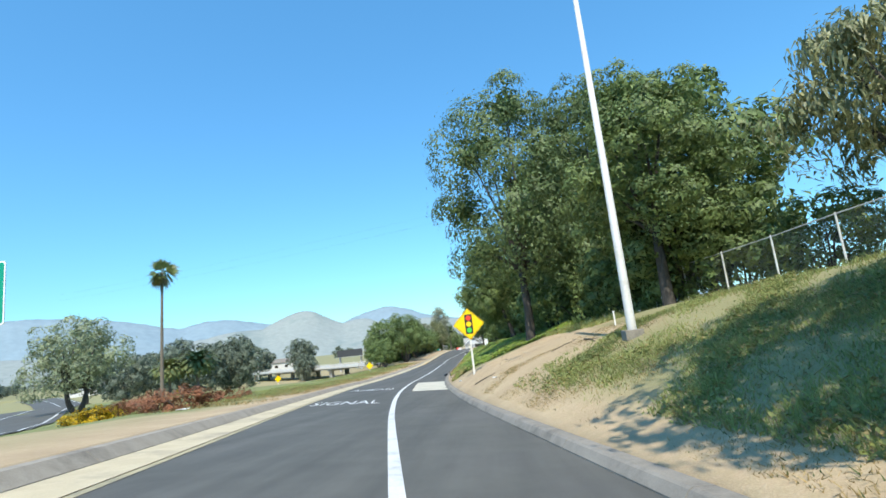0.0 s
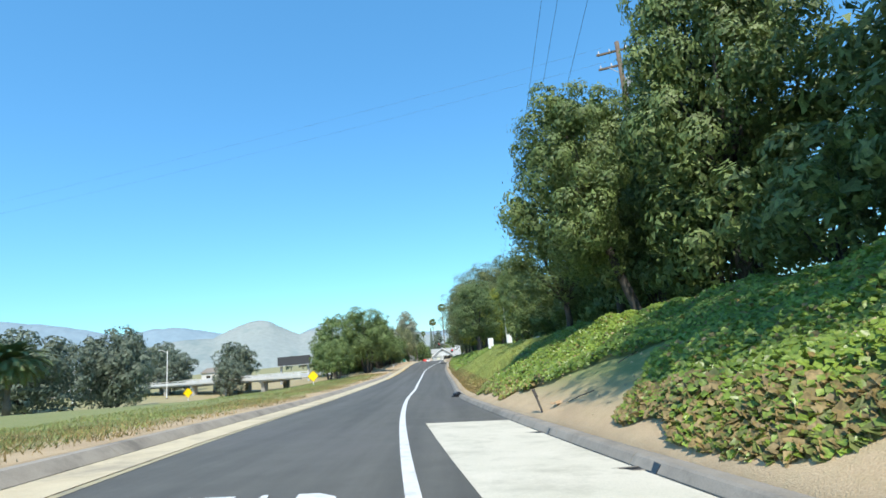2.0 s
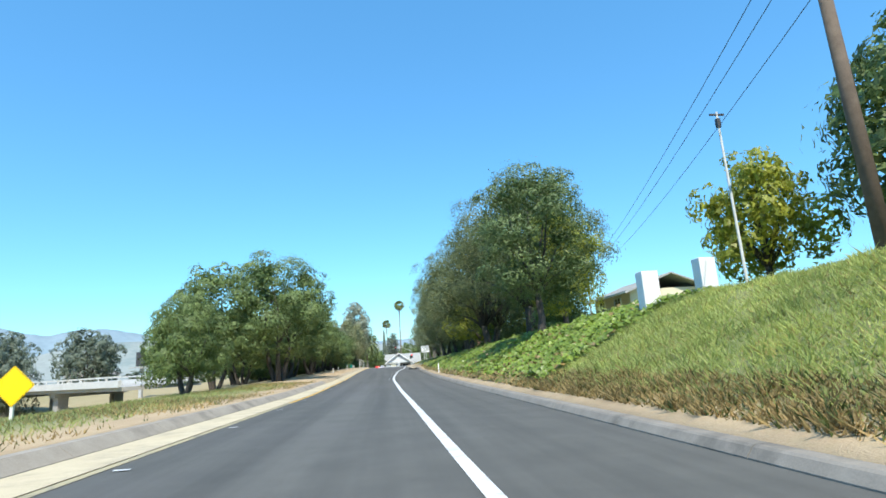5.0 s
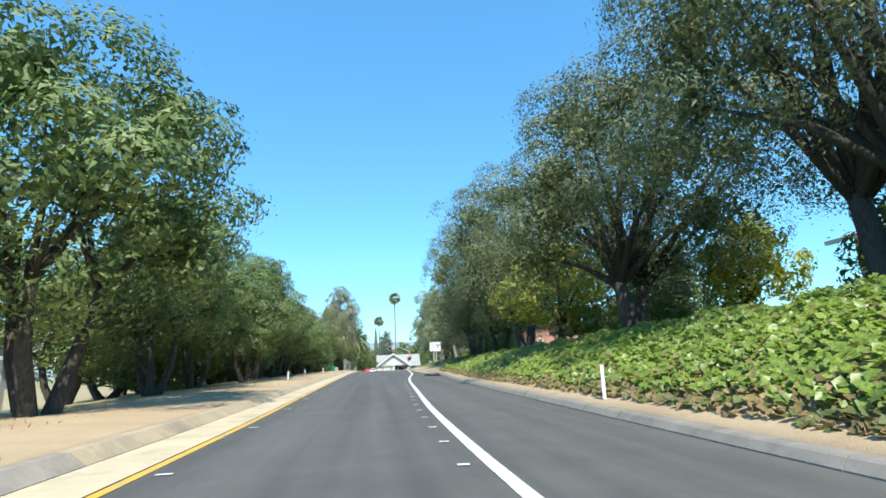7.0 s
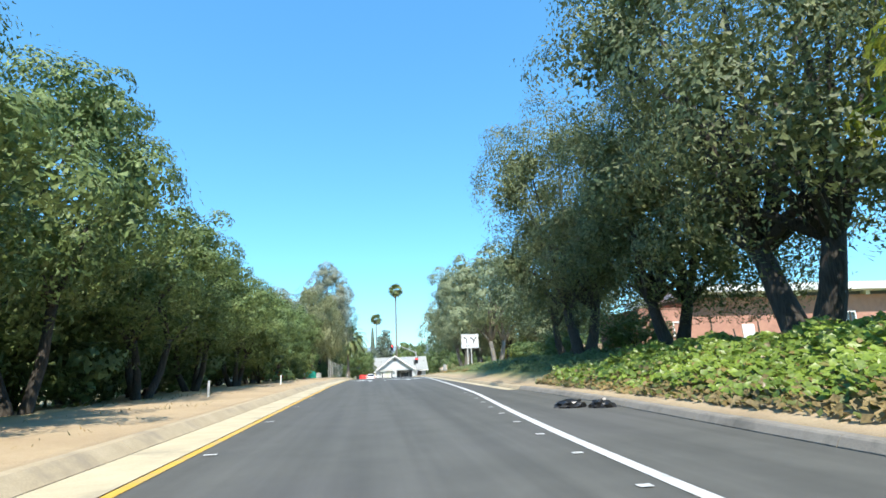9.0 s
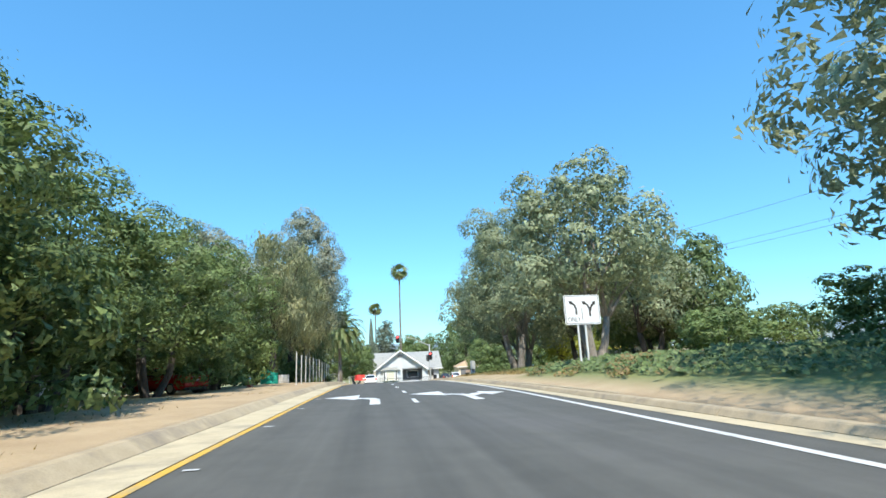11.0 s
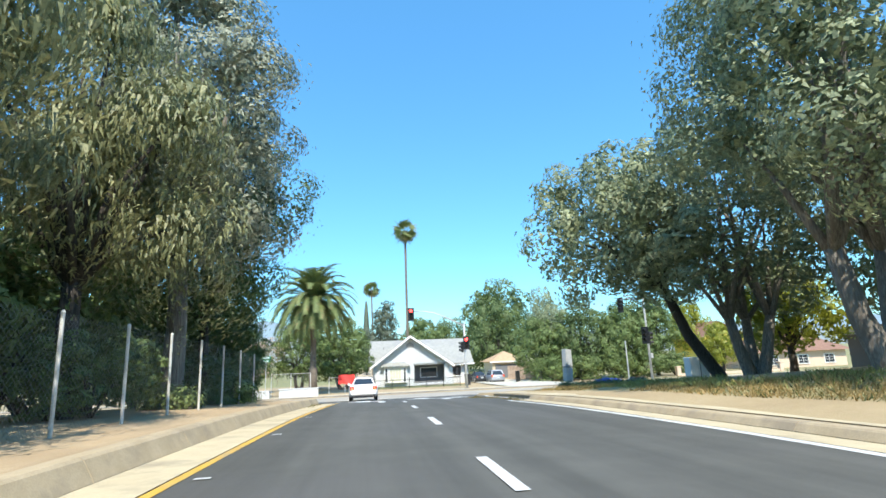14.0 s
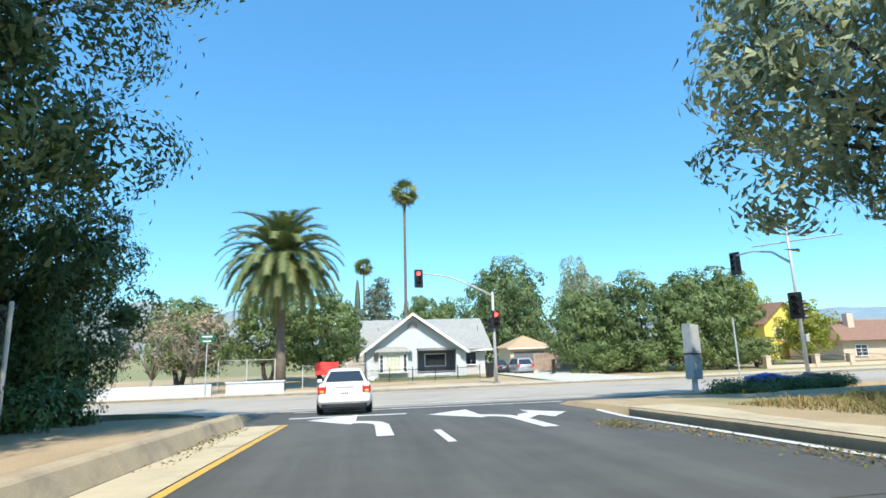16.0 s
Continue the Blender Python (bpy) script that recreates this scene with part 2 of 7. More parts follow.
edge_left = table((-120, -3.8), (10, -3.7), (30, -3.9), (45, -4.3), (60, -4.4), (72, -4.0), (85, -3.6), (105, -3.0), (125, -2.72), (160, -2.75), (200, -2.6), (225, -2.5), (246, -2.2), (460, -2.2))
edge_right = table((-120, 2.3), (0, 2.4), (12, 2.75), (28, 3.05), (40, 3.2), (66, 3.45), (79, 4.0), (118, 4.8), (132, 5.35), (150, 5.9), (161, 6.7), (190, 6.6), (225, 6.5), (236, 6.2), (460, 6.0))
line_white = table((-120, 0), (0, 0.0), (25, 0.15), (50, 0.3), (64, 0.5), (72, 0.85), (95, 1.2), (119, 1.5), (126, 1.75), (138, 2.4), (152, 3.1), (157, 3.5), (167, 4.5), (180, 5.2), (190, 5.5), (205, 5.8), (225, 5.85), (236, 5.3), (460, 5.3))
crest_off = table((-120, 12), (0, 11), (30, 11), (55, 9.5), (75, 9.5), (95, 10.5), (135, 11), (170, 12), (200, 11), (230, 14), (460, 14))
crest_up = table((-120, 2.6), (0, 2.5), (30, 2.6), (55, 2.8), (75, 2.75), (95, 2.7), (115, 2.3), (135, 1.9), (165, 1.3), (186, 1.1), (205, 0.8), (230, 0.55), (244, 0.25), (250, 0.0), (460, 0))
foot_up = table((-120, 0), (8, 0), (18, 0.36), (27, 0.66), (33, 0.6), (44, 0.36), (56, 0), (460, 0))
left_low = table((-120, 1.5), (0, -1.2), (45, -1.7), (70, -1.9), (100, -4.2), (130, -4.9), (160, -4.4), (205, -3.4), (240, -3.9), (252, -4.4), (270, -5.1), (460, -5.5))
kerb_steep = table((-120, 0), (206, 0), (222, 1), (460, 1))
LEFT_TOP, RIGHT_TOP = 1.35, 0.32      # from the yellow line to the back of the left kerb; from the gutter's edge to the back of the right kerb
CROSS_NEAR, CROSS_FAR = 250.5, 267.0  # the street that the ramp meets


def road_at(o, y):
    return road_z(y) - road_tilt(y) * o


def ground_at(x, y):
    """Height of the land beside the road; x, y arrays or numbers."""
    x, y = np.asarray(x, float), np.asarray(y, float)
    o = x - road_x(y)
    r0 = edge_right(y) + RIGHT_TOP
    l0 = edge_left(y) - LEFT_TOP
    zr = road_z(y)
    # right bank
    d = o - r0
    w = np.maximum(crest_off(y) - r0, 1.0)
    s = np.clip(d / w, 0, 1)
    start = road_at(r0, y) + 0.15
    rise = np.maximum(zr + crest_up(y) - start, -1)
    zright = start + rise * (0.75 * s + 0.25 * s * s * (3 - 2 * s)) + np.clip(d - w, 0, 40) * 0.02 + foot_up(y) * np.clip(d / 1.6, 0, 1) * (1 - s)
    # left verge
    e = l0 - o
    startl = road_at(l0, y) + 0.2 + 0.12 * kerb_steep(y)
    q = np.clip((e - 2.5) / 26.0, 0, 1)
    zleft = startl + np.clip(e, 0, 3) * 0.03 + (left_low(y) - startl) * q * q * (3 - 2 * q)
    z = np.where(o > 0, zright, zleft)
    bumps = 0.06 * np.sin(x * 0.9 + 1.3 * np.sin(y * 0.35)) * np.sin(y * 0.7) * np.clip((np.abs(o) - 6) / 6, 0, 1)
    far = np.clip((np.abs(o) - 60) / 300, 0, 1)
    z = z + bumps * np.clip((246 - y) / 10, 0, 1)
    flat = np.clip((y - 242) / 8, 0, 1)
    z = z * (1 - flat) + (zr + 0.14) * flat
    return z * (1 - far) + np.minimum(z, -6.0) * far


def add_mesh(name, verts, faces, material, parent=None, label="", attr=None):
    me = bpy.data.meshes.new(name)
    me.from_pydata([tuple(map(float, v)) for v in verts] if not isinstance(verts, np.ndarray) else verts.tolist(), [], faces if isinstance(faces, list) else faces.tolist())
    if attr is not None:
        a = me.attributes.new(attr[0], "FLOAT", "POINT")
        a.data.foreach_set("value", np.asarray(attr[1], np.float32))
    me.materials.append(material)
    ob = new(name, me)
    if parent is not None:
        ob.parent = parent
    if label:
        tagged(ob, label)
    return ob


def grid_faces(nr, nc):
    i = np.arange(nr - 1)[:, None] * nc + np.arange(nc - 1)[None, :]
    return np.stack([i, i + 1, i + 1 + nc, i + nc], -1).reshape(-1, 4)


def structure(ob, label, category):
    return tagged(ob, label, category, kind="structure")


def smooth(ob):
    ob.data.polygons.foreach_set("use_smooth", [True] * len(ob.data.polygons))
    return ob


# rows and columns of the one sheet of ground
rows_y = np.concatenate([[-2400, -1200, -600, -300, -180], np.arange(-110, -10, 5.0), np.arange(-10, 300, 1.5), np.arange(300, 460, 8.0), [500, 560, 700, 900, 1300, 2000, 3200, 4800]])
out = np.concatenate([[0, 0.3, 0.7], np.arange(1.2, 16, 0.7), np.arange(16, 40, 2.0), [44, 50, 58, 70, 90, 120, 170, 260, 420, 800, 1600, 3000]])
gv, cover = [], []
for y in rows_y:
    l0, r0, cx = edge_left(y) - LEFT_TOP, edge_right(y) + RIGHT_TOP, road_x(y)
    cross = CROSS_NEAR - 1.5 < y < CROSS_FAR
    xl, xr = cx + l0 - out[::-1], cx + r0 + out
    zl, zr_ = ground_at(xl, np.full_like(xl, y)), ground_at(xr, np.full_like(xr, y))
    if cross:
        zl, zr_ = np.full_like(zl, road_z(y) - 0.1), np.full_like(zr_, road_z(y) - 0.1)
    mid = np.array([l0 + 0.05, r0 - 0.05])
    zm = road_at(mid, y) - 0.2
    if y > CROSS_FAR:
        zm = np.full(2, road_z(y) + 0.14)
    xs, zs = np.concatenate([xl, cx + mid, xr]), np.concatenate([zl, zm, zr_])
    gv.append(np.stack([xs, np.full_like(xs, y), zs], -1))
    dl, dr = out[::-1], out
    cl = np.where(y < 118, np.clip((dl - 1.0) / 2.5, 0, 0.9), np.clip((dl - 4) / 4, 0, 0.35)) * (0.35 if y < 20 else 1)
    if y < 24:
        cr = np.maximum(0.62 * np.clip((dr - 0.7) / 1.2, 0, 1) * np.clip((18 - y) / 3, 0, 1), np.where(dr < 6, 0.05, 0.6))
    elif y < 33:
        cr = np.where(dr < 7, 0.0, 0.5)
    elif 60 < y < 96:
        cr = np.clip((dr - 0.25) / 1.2, 0, 0.9) * min(1, 0.3 + (y - 60) / 5)
    elif y < 205:
        cr = np.clip((dr - 0.5) / 1.5, 0, 0.95)
    else:
        cr = np.where((dr > 2) & (dr < 5), 0.55, 0.15)
    if y > 246:
        cl, cr = np.where(dl > 30, 0.3, 0.12), np.where(dr > 20, 0.4, 0.12)
    if y > 300:
        cl, cr = np.full(len(dl), 0.75), np.full(len(dr), 0.75)
    far_l, far_r = np.clip((dl - 34) / 30, 0, 1), np.clip((dr - 34) / 30, 0, 1)
    cl, cr = cl + (0.65 - cl) * far_l, cr + (0.65 - cr) * far_r
    cover.append(np.concatenate([cl, [0, 0], cr]))
gv = np.array(gv)
ground = add_mesh("ground", gv.reshape(-1, 3), grid_faces(gv.shape[0], gv.shape[1]), EARTH, attr=("cover", np.array(cover).ravel()))
structure(smooth(ground), "tan bare earth and patchy grass beside a ramp", "ground")


def strip(name, o0, o1, y0, y1, material, lift=0.0, step=1.5, dz0=0.0, dz1=0.0, label="", category="road", parent=None):
    """A ribbon along the road between two offsets (numbers or tables), raised by dz0 and dz1 at its sides."""
    ys = np.linspace(y0, y1, max(2, int((y1 - y0) / step) + 1))
    f = lambda o: o(ys) if callable(o) else np.full_like(ys, o)
    a, b = f(o0), f(o1)
    cx = road_x(ys)
    va = np.stack([cx + a, ys, road_at(a, ys) + lift + dz0], -1)
    vb = np.stack([cx + b, ys, road_at(b, ys) + lift + dz1], -1)
    v = np.stack([va, vb], 1)
    ob = add_mesh(name, v.reshape(-1, 3), grid_faces(len(ys), 2), material, parent)
    if parent is None:
        structure(ob, label, category)
    return ob


def sweep(name, profile, y0, y1, base, material, step=1.5, label="", category="kerb", closed=True):
    """A kerb: a profile of (offset, height) carried along the road beside the table base."""
    ys = np.linspace(y0, y1, max(2, int((y1 - y0) / step) + 1))
    rings = []
    for po, pz in profile:
        o = base(ys) + po
        rings.append(np.stack([road_x(ys) + o, ys, road_at(o, ys) + pz], -1))
    v = np.stack(rings, 1)
    ob = add_mesh(name, v.reshape(-1, 3), grid_faces(len(ys), len(profile)), material)
    return structure(ob, label, category)


y_top, y_end = -110.0, 250.0
road = strip("road", edge_left, edge_right, y_top, y_end + 1.5, ASPHALT, 0, 1.5, label="dark smooth asphalt of the off-ramp", category="road")
strip("gutter_left", lambda y: edge_left(y) - 0.92, lambda y: edge_left(y) - 0.004, y_top, 246, GUTTER, 0.012, label="pale concrete gutter along the ramp", category="gutter")
strip("faded_edge_line", lambda y: edge_left(y) + 0.02, lambda y: edge_left(y) + 0.16, y_top, 98, FADED_PAINT, 0.008, label="almost worn away yellow edge line", category="road marking")
strip("yellow_edge_line", lambda y: edge_left(y) + 0.02, lambda y: edge_left(y) + 0.16, 98, 246, YELLOW_PAINT, 0.008, label="worn yellow painted edge line", category="road marking")
def kerb_stones(kerb, profile, y0, y1, base, material, length=3.0, lift=None):
    """Kerb lengths with open joints over a kerb's core, each a piece of its own."""
    n = int(round((y1 - y0) / length))
    for i in range(n):
        ya, yb = y0 + (y1 - y0) * i / n + 0.008, y0 + (y1 - y0) * (i + 1) / n - 0.008
        ys = np.array([ya, (ya + yb) / 2, yb])
        v = np.stack([np.stack([road_x(ys) + base(ys) + po, ys, road_at(base(ys) + po, ys) + pz], -1) for po, pz in profile], 1)
        if lift is not None:      # a steeper, higher face
            k = lift(ys)
            v[:, 2:4, 0] += (0.06 * k)[:, None]
            v[:, 2:5, 2] += (0.13 * k)[:, None]
        m = len(profile)
        f = grid_faces(3, m).tolist() + [list(range(m)), [2 * m + k for k in range(m)][::-1]]
        add_mesh("kerb_stone", v.reshape(-1, 3), f, material, kerb)


LEFT_PROFILE = [(-0.92, -0.05), (-0.93, 0.02), (-1.13, 0.165), (-1.18, 0.2), (-1.36, 0.205), (-1.37, -0.1)]
RIGHT_PROFILE = [(-0.02, -0.05), (-0.02, 0.02), (0.06, 0.13), (0.1, 0.155), (0.3, 0.16), (0.33, -0.1)]
kerb_left = sweep("kerb_left", [(o - 0.012 if i < 5 else o, z - 0.02) for i, (o, z) in enumerate(LEFT_PROFILE)], y_top, 246, edge_left, KERB_TAN, label="sloping weathered concrete kerb", category="kerb")
kerb_stones(kerb_left, LEFT_PROFILE, -12, 120, edge_left, KERB_GREY, 3.4)
kerb_stones(kerb_left, LEFT_PROFILE, 120, 246, edge_left, KERB_TAN, 3.4, kerb_steep)
strip("white_line", lambda y: line_white(y) - 0.09, lambda y: line_white(y) + 0.09, y_top, 236, PAINT, 0.008, label="solid white painted lane line", category="road marking")
kerb_right = sweep("kerb_right", [(o + 0.012 if i < 5 else o, z - 0.02) for i, (o, z) in enumerate(RIGHT_PROFILE)], y_top, 236, edge_right, KERB, label="low grey concrete kerb at the foot of the bank", category="kerb")
kerb_stones(kerb_right, RIGHT_PROFILE, -12, 168, edge_right, KERB, 3.4)
kerb_stones(kerb_right, RIGHT_PROFILE, 168, 236, edge_right, KERB_TAN, 3.4)
strip("gutter_right", lambda y: edge_right(y) - 0.55, lambda y: edge_right(y) - 0.025, 168, 236, GUTTER, 0.008, label="pale concrete gutter along the ramp", category="gutter")
# ---- trees ----
def tube(pts, radii, sides=8):
    """Vertices and faces of a tapered tube through pts."""
    pts = [Vector(p) for p in pts]
    vs, fs = [], []
    for i, p in enumerate(pts):
        d = (pts[min(i + 1, len(pts) - 1)] - pts[max(i - 1, 0)]).normalized()
        u = d.cross(Vector((0.3, 0.9, 0.1))).normalized()
        w = d.cross(u)
        for k in range(sides):
            a = 2 * math.pi * k / sides
            vs.append(p + (u * math.cos(a) + w * math.sin(a)) * radii[i])
    for i in range(len(pts) - 1):
        for k in range(sides):
            k2 = (k + 1) % sides
            fs.append((i * sides + k, i * sides + k2, (i + 1) * sides + k2, (i + 1) * sides + k))
    fs.append(tuple(range(sides))[::-1])
    fs.append(tuple((len(pts) - 1) * sides + k for k in range(sides)))
    return vs, fs


def merge(lists):
    vs, fs = [], []
    for v, f in lists:
        n = len(vs)
        vs += list(v)
        fs += [tuple(i + n for i in q) for q in f]
    return vs, fs


def leaf_mesh(name, centres, normals, sizes, rng, material, length=1.6, droop=None, tri=False):
    """One leaf per centre: a kite of four corners, folded a little. Returns a mesh."""
    n = len(centres)
    nrm = normals / np.maximum(np.linalg.norm(normals, axis=1, keepdims=True), 1e-6)
    r = rng.normal(size=(n, 3))
    if droop is not None:
        r = r * 0.25 + np.array([0, 0, -1.0])
    u = r - nrm * (r * nrm).sum(1, keepdims=True)
    u /= np.maximum(np.linalg.norm(u, axis=1, keepdims=True), 1e-6)
    w = np.cross(nrm, u)
    s = sizes[:, None]
    a, b = centres - u * s * length * 0.5, centres + u * s * length * 0.5
    c, d = centres + w * s * 0.42 + nrm * s * 0.12, centres - w * s * 0.42 + nrm * s * 0.12
    if tri:
        v = np.stack([a + w * s * 0.4, a - w * s * 0.4, b], 1).reshape(-1, 3)
        f = np.arange(n * 3).reshape(-1, 3)
    else:
        v = np.stack([a, c, b, d], 1).reshape(-1, 3)
    i = np.arange(n)[:, None] * 4
    f = f if tri else np.concatenate([i + np.array([[0, 1, 2]]), i + np.array([[0, 2, 3]])], 1).reshape(-1, 3)
    me = bpy.data.meshes.new(name)
    me.vertices.add(len(v))
    me.vertices.foreach_set("co", v.astype(np.float32).ravel())
    me.loops.add(len(f) * 3)
    me.loops.foreach_set("vertex_index", f.astype(np.int32).ravel())
    me.polygons.add(len(f))
    me.polygons.foreach_set("loop_start", np.arange(0, len(f) * 3, 3, dtype=np.int32))
    me.update(calc_edges=True)
    me.materials.append(material)
    return me


def crown_points(rng, blobs, clumps, per, spread=0.55, weep=0.0):
    """Leaf centres and normals: clumps on the skins of the blobs (x, y, z, rx, ry, rz), some hanging."""
    cs, ns = [], []
    vol = np.array([b[3] * b[4] + b[3] * b[5] + b[4] * b[5] for b in blobs])
    share = vol / vol.sum()
    B = np.array(blobs)
    for k in range(len(blobs)):
        m = max(4, int(clumps * share[k]))
        d = rng.normal(size=(m, 3))
        d /= np.linalg.norm(d, axis=1, keepdims=True)
        rad = rng.uniform(0.45, 1.08, size=(m, 1)) ** 0.7
        p = B[k, :3] + d * rad * B[k, 3:]
        # leave out clumps deep inside other blobs
        keep = np.ones(m, bool)
        for j in range(len(blobs)):
            if j != k:
                keep &= (((p - B[j, :3]) / B[j, 3:]) ** 2).sum(1) > 0.45
        p, d = p[keep], d[keep]
        size = rng.uniform(0.5, 1.25, size=(len(p), 1, 1))
        q = rng.normal(size=(len(p), per, 3))
        q *= rng.uniform(0.25, 1.0, size=(len(p), per, 1)) ** 0.5 / np.linalg.norm(q, axis=2, keepdims=True)
        q *= spread * 1.55 * size
        q[:, :, 2] *= 0.7
        if weep:
            q[:, :, 2] -= rng.uniform(0, weep, size=(len(p), per)) * rng.uniform(0.3, 1.0, size=(len(p), 1))
        c = p[:, None, :] + q
        nn = q * 0.8 + d[:, None, :] * 0.7 + np.array([0, 0, 0.55]) + rng.normal(size=q.shape) * 0.25
        cs.append(c.reshape(-1, 3))
        ns.append(nn.reshape(-1, 3))
    return np.concatenate(cs), np.concatenate(ns)


def lobed_points(rng, blobs, total, leaf, ragged=0.08):
    """Leaf centres and normals laid like shingles over small lobes that stand out from the blobs, with shade between the lobes."""
    B = np.array(blobs)
    lobes = []
    for k in range(len(B)):
        R = B[k, 3:].mean()
        r0 = float(np.clip(R * 0.58, 0.45, 1.8))
        m = int(np.clip(4.6 * (R / r0) ** 2, 8, 60))
        i = np.arange(m) + 0.5
        ph, th = np.arccos(1 - 2 * i / m), math.pi * (1 + 5 ** 0.5) * i + rng.uniform(0, 6.28)
        d = np.stack([np.cos(th) * np.sin(ph), np.sin(th) * np.sin(ph), np.cos(ph)], -1) + rng.normal(size=(m, 3)) * 0.16
        d /= np.linalg.norm(d, axis=1, keepdims=True)
        p = B[k, :3] + d * B[k, 3:] * rng.uniform(0.72, 1.02, size=(m, 1))
        keep = np.ones(m, bool)
        for j in range(len(B)):
            if j != k:
                keep &= (((p - B[j, :3]) / B[j, 3:]) ** 2).sum(1) > 0.62
        keep &= rng.uniform(size=m) > 0.06
        r = r0 * rng.uniform(0.65, 1.3, size=m)
        lobes += [(*p[q], *d[q], r[q]) for q in np.nonzero(keep)[0]]
    L = np.array(lobes)
    pick = rng.choice(len(L), size=total, p=L[:, 6] ** 2 / (L[:, 6] ** 2).sum())
    c, d, r = L[pick, :3], L[pick, 3:6], L[pick, 6:7]
    e = rng.normal(size=(total, 3)) * 0.75 + d * 0.75 + np.array([0, 0, 0.22])
    e /= np.linalg.norm(e, axis=1, keepdims=True)
    far = np.where(rng.uniform(size=(total, 1)) < ragged, rng.uniform(1.0, 1.45, size=(total, 1)), rng.uniform(0.72, 1.06, size=(total, 1)))
    q = e * r * far
    q[:, 2] *= 0.8
    # twigs sag a little under their leaves at the rim
    q[:, 2] -= 0.12 * r[:, 0] * np.clip(far[:, 0] - 0.95, 0, 1) * 2
    return c + q, e + rng.normal(size=(total, 3)) * 0.17


def tree_proto(name, seed, height, radius, bole, material, bark, clumps=170, per=60, leaf=0.2, spread=0.55, weep=0.0, trunks=1, lean=0.0, flat=0.8, thick=0.3, open_base=0.35, blobs_n=11, label="", narrow=0.0, drift=0.0, inner=110):
    """A broad tree standing at its own origin: an Empty with a trunk (limbs and all) and a crown."""
    rng = np.random.default_rng(seed)
    root = new(name)
    blobs = []
    z0 = height * open_base
    for k in range(blobs_n):
        a = 2.4 * k + rng.uniform(-0.5, 0.5)
        t = (k + 0.5) / blobs_n
        zz = z0 + (height - z0) * (0.16 + 0.7 * t)
        rr = radius * (0.72 * math.sqrt(max(0.05, 1 - (1.5 * t - 0.6) ** 2 * (0.8 + narrow)))) * rng.uniform(0.6, 1.0)
        br = radius * rng.uniform(0.36, 0.54) * (1 - 0.25 * t) * (1.0 if weep else 0.87)
        blobs.append((rr * math.cos(a) + drift, rr * math.sin(a), zz, br, br, br * flat))
    blobs.append((drift, 0, z0 + (height - z0) * 0.5, radius * 0.55, radius * 0.55, (height - z0) * 0.4))
    blobs.append((drift + rng.uniform(-0.2, 0.2) * radius, rng.uniform(-0.2, 0.2) * radius, height - radius * 0.3, radius * 0.34, radius * 0.34, radius * 0.3))
    parts_ = []
    for j in range(trunks):
        a = 2 * math.pi * j / trunks + 0.6
        off = 0.0 if trunks == 1 else 0.35
        base = Vector((off * math.cos(a), off * math.sin(a), -0.4))
        top = Vector((drift * 0.55 + lean * height * 0.35 + (0 if trunks == 1 else 1.2 * math.cos(a)), (0 if trunks == 1 else 1.2 * math.sin(a)), height * bole))
        midp = base.lerp(top, 0.5) + Vector((rng.uniform(-0.15, 0.15), rng.uniform(-0.15, 0.15), 0))
        parts_.append(tube([base, base + Vector((0, 0, 0.5)), midp, top], [thick * 1.45, thick * 1.05, thick * 0.85, thick * 0.7], 10))
        for b in blobs[j::trunks]:
            c = Vector(b[:3])
            knee = top.lerp(c, 0.45) + Vector((rng.uniform(-0.3, 0.3), rng.uniform(-0.3, 0.3), 0.25))
            parts_.append(tube([top - Vector((0, 0, 0.25)), knee, c], [thick * 0.5, thick * 0.3, thick * 0.07], 6))
    v, f = merge(parts_)
    smooth(add_mesh("trunk", v, f, bark, root))
    c, n = crown_points(rng, blobs, clumps, per, spread, weep) if weep or clumps * per < 3000 else lobed_points(rng, blobs, clumps * per, leaf)
    low = c[:, 2] > max(0.25, z0 * (0.25 if weep else 0.75))
    c, n = c[low], n[low]
    sz = leaf * rng.uniform(0.45, 1.3, size=len(c))
    # the thick inside of the crown
    B = np.array(blobs)
    d = rng.normal(size=(len(B), inner, 3))
    d *= rng.uniform(0.1, 0.7, size=(len(B), inner, 1)) / np.linalg.norm(d, axis=2, keepdims=True)
    ci = (B[:, None, :3] + d * B[:, None, 3:]).reshape(-1, 3)
    ci = ci[ci[:, 2] > z0 * 0.9]
    c, n = np.concatenate([c, ci]), np.concatenate([n, rng.normal(size=ci.shape)])
    sz = np.concatenate([sz, np.full(len(ci), 0.23 if weep else min(0.32, radius * 0.1, leaf * 1.9)) * rng.uniform(0.7, 1.2, len(ci))])
    crown = new("crown", leaf_mesh("crown", c, n, sz, rng, material, 2.6 if weep else 1.5, True if weep else None, True))
    crown.parent = root
    return tagged(root, label, "tree")


def plant(proto, x, y, turn=0.0, sx=1.0, sz=None, label="", group="", sink=0.0, z=None):
    z = float(ground_at(x, y)) - sink if z is None else z
    sz = sx if sz is None else sz
    m = Matrix.LocRotScale((x, y, z), Euler((0, 0, radians(turn))), (sx, sx, sz))
    ob = copy_thing(proto, m)
    return tagged(ob, label, group=group)


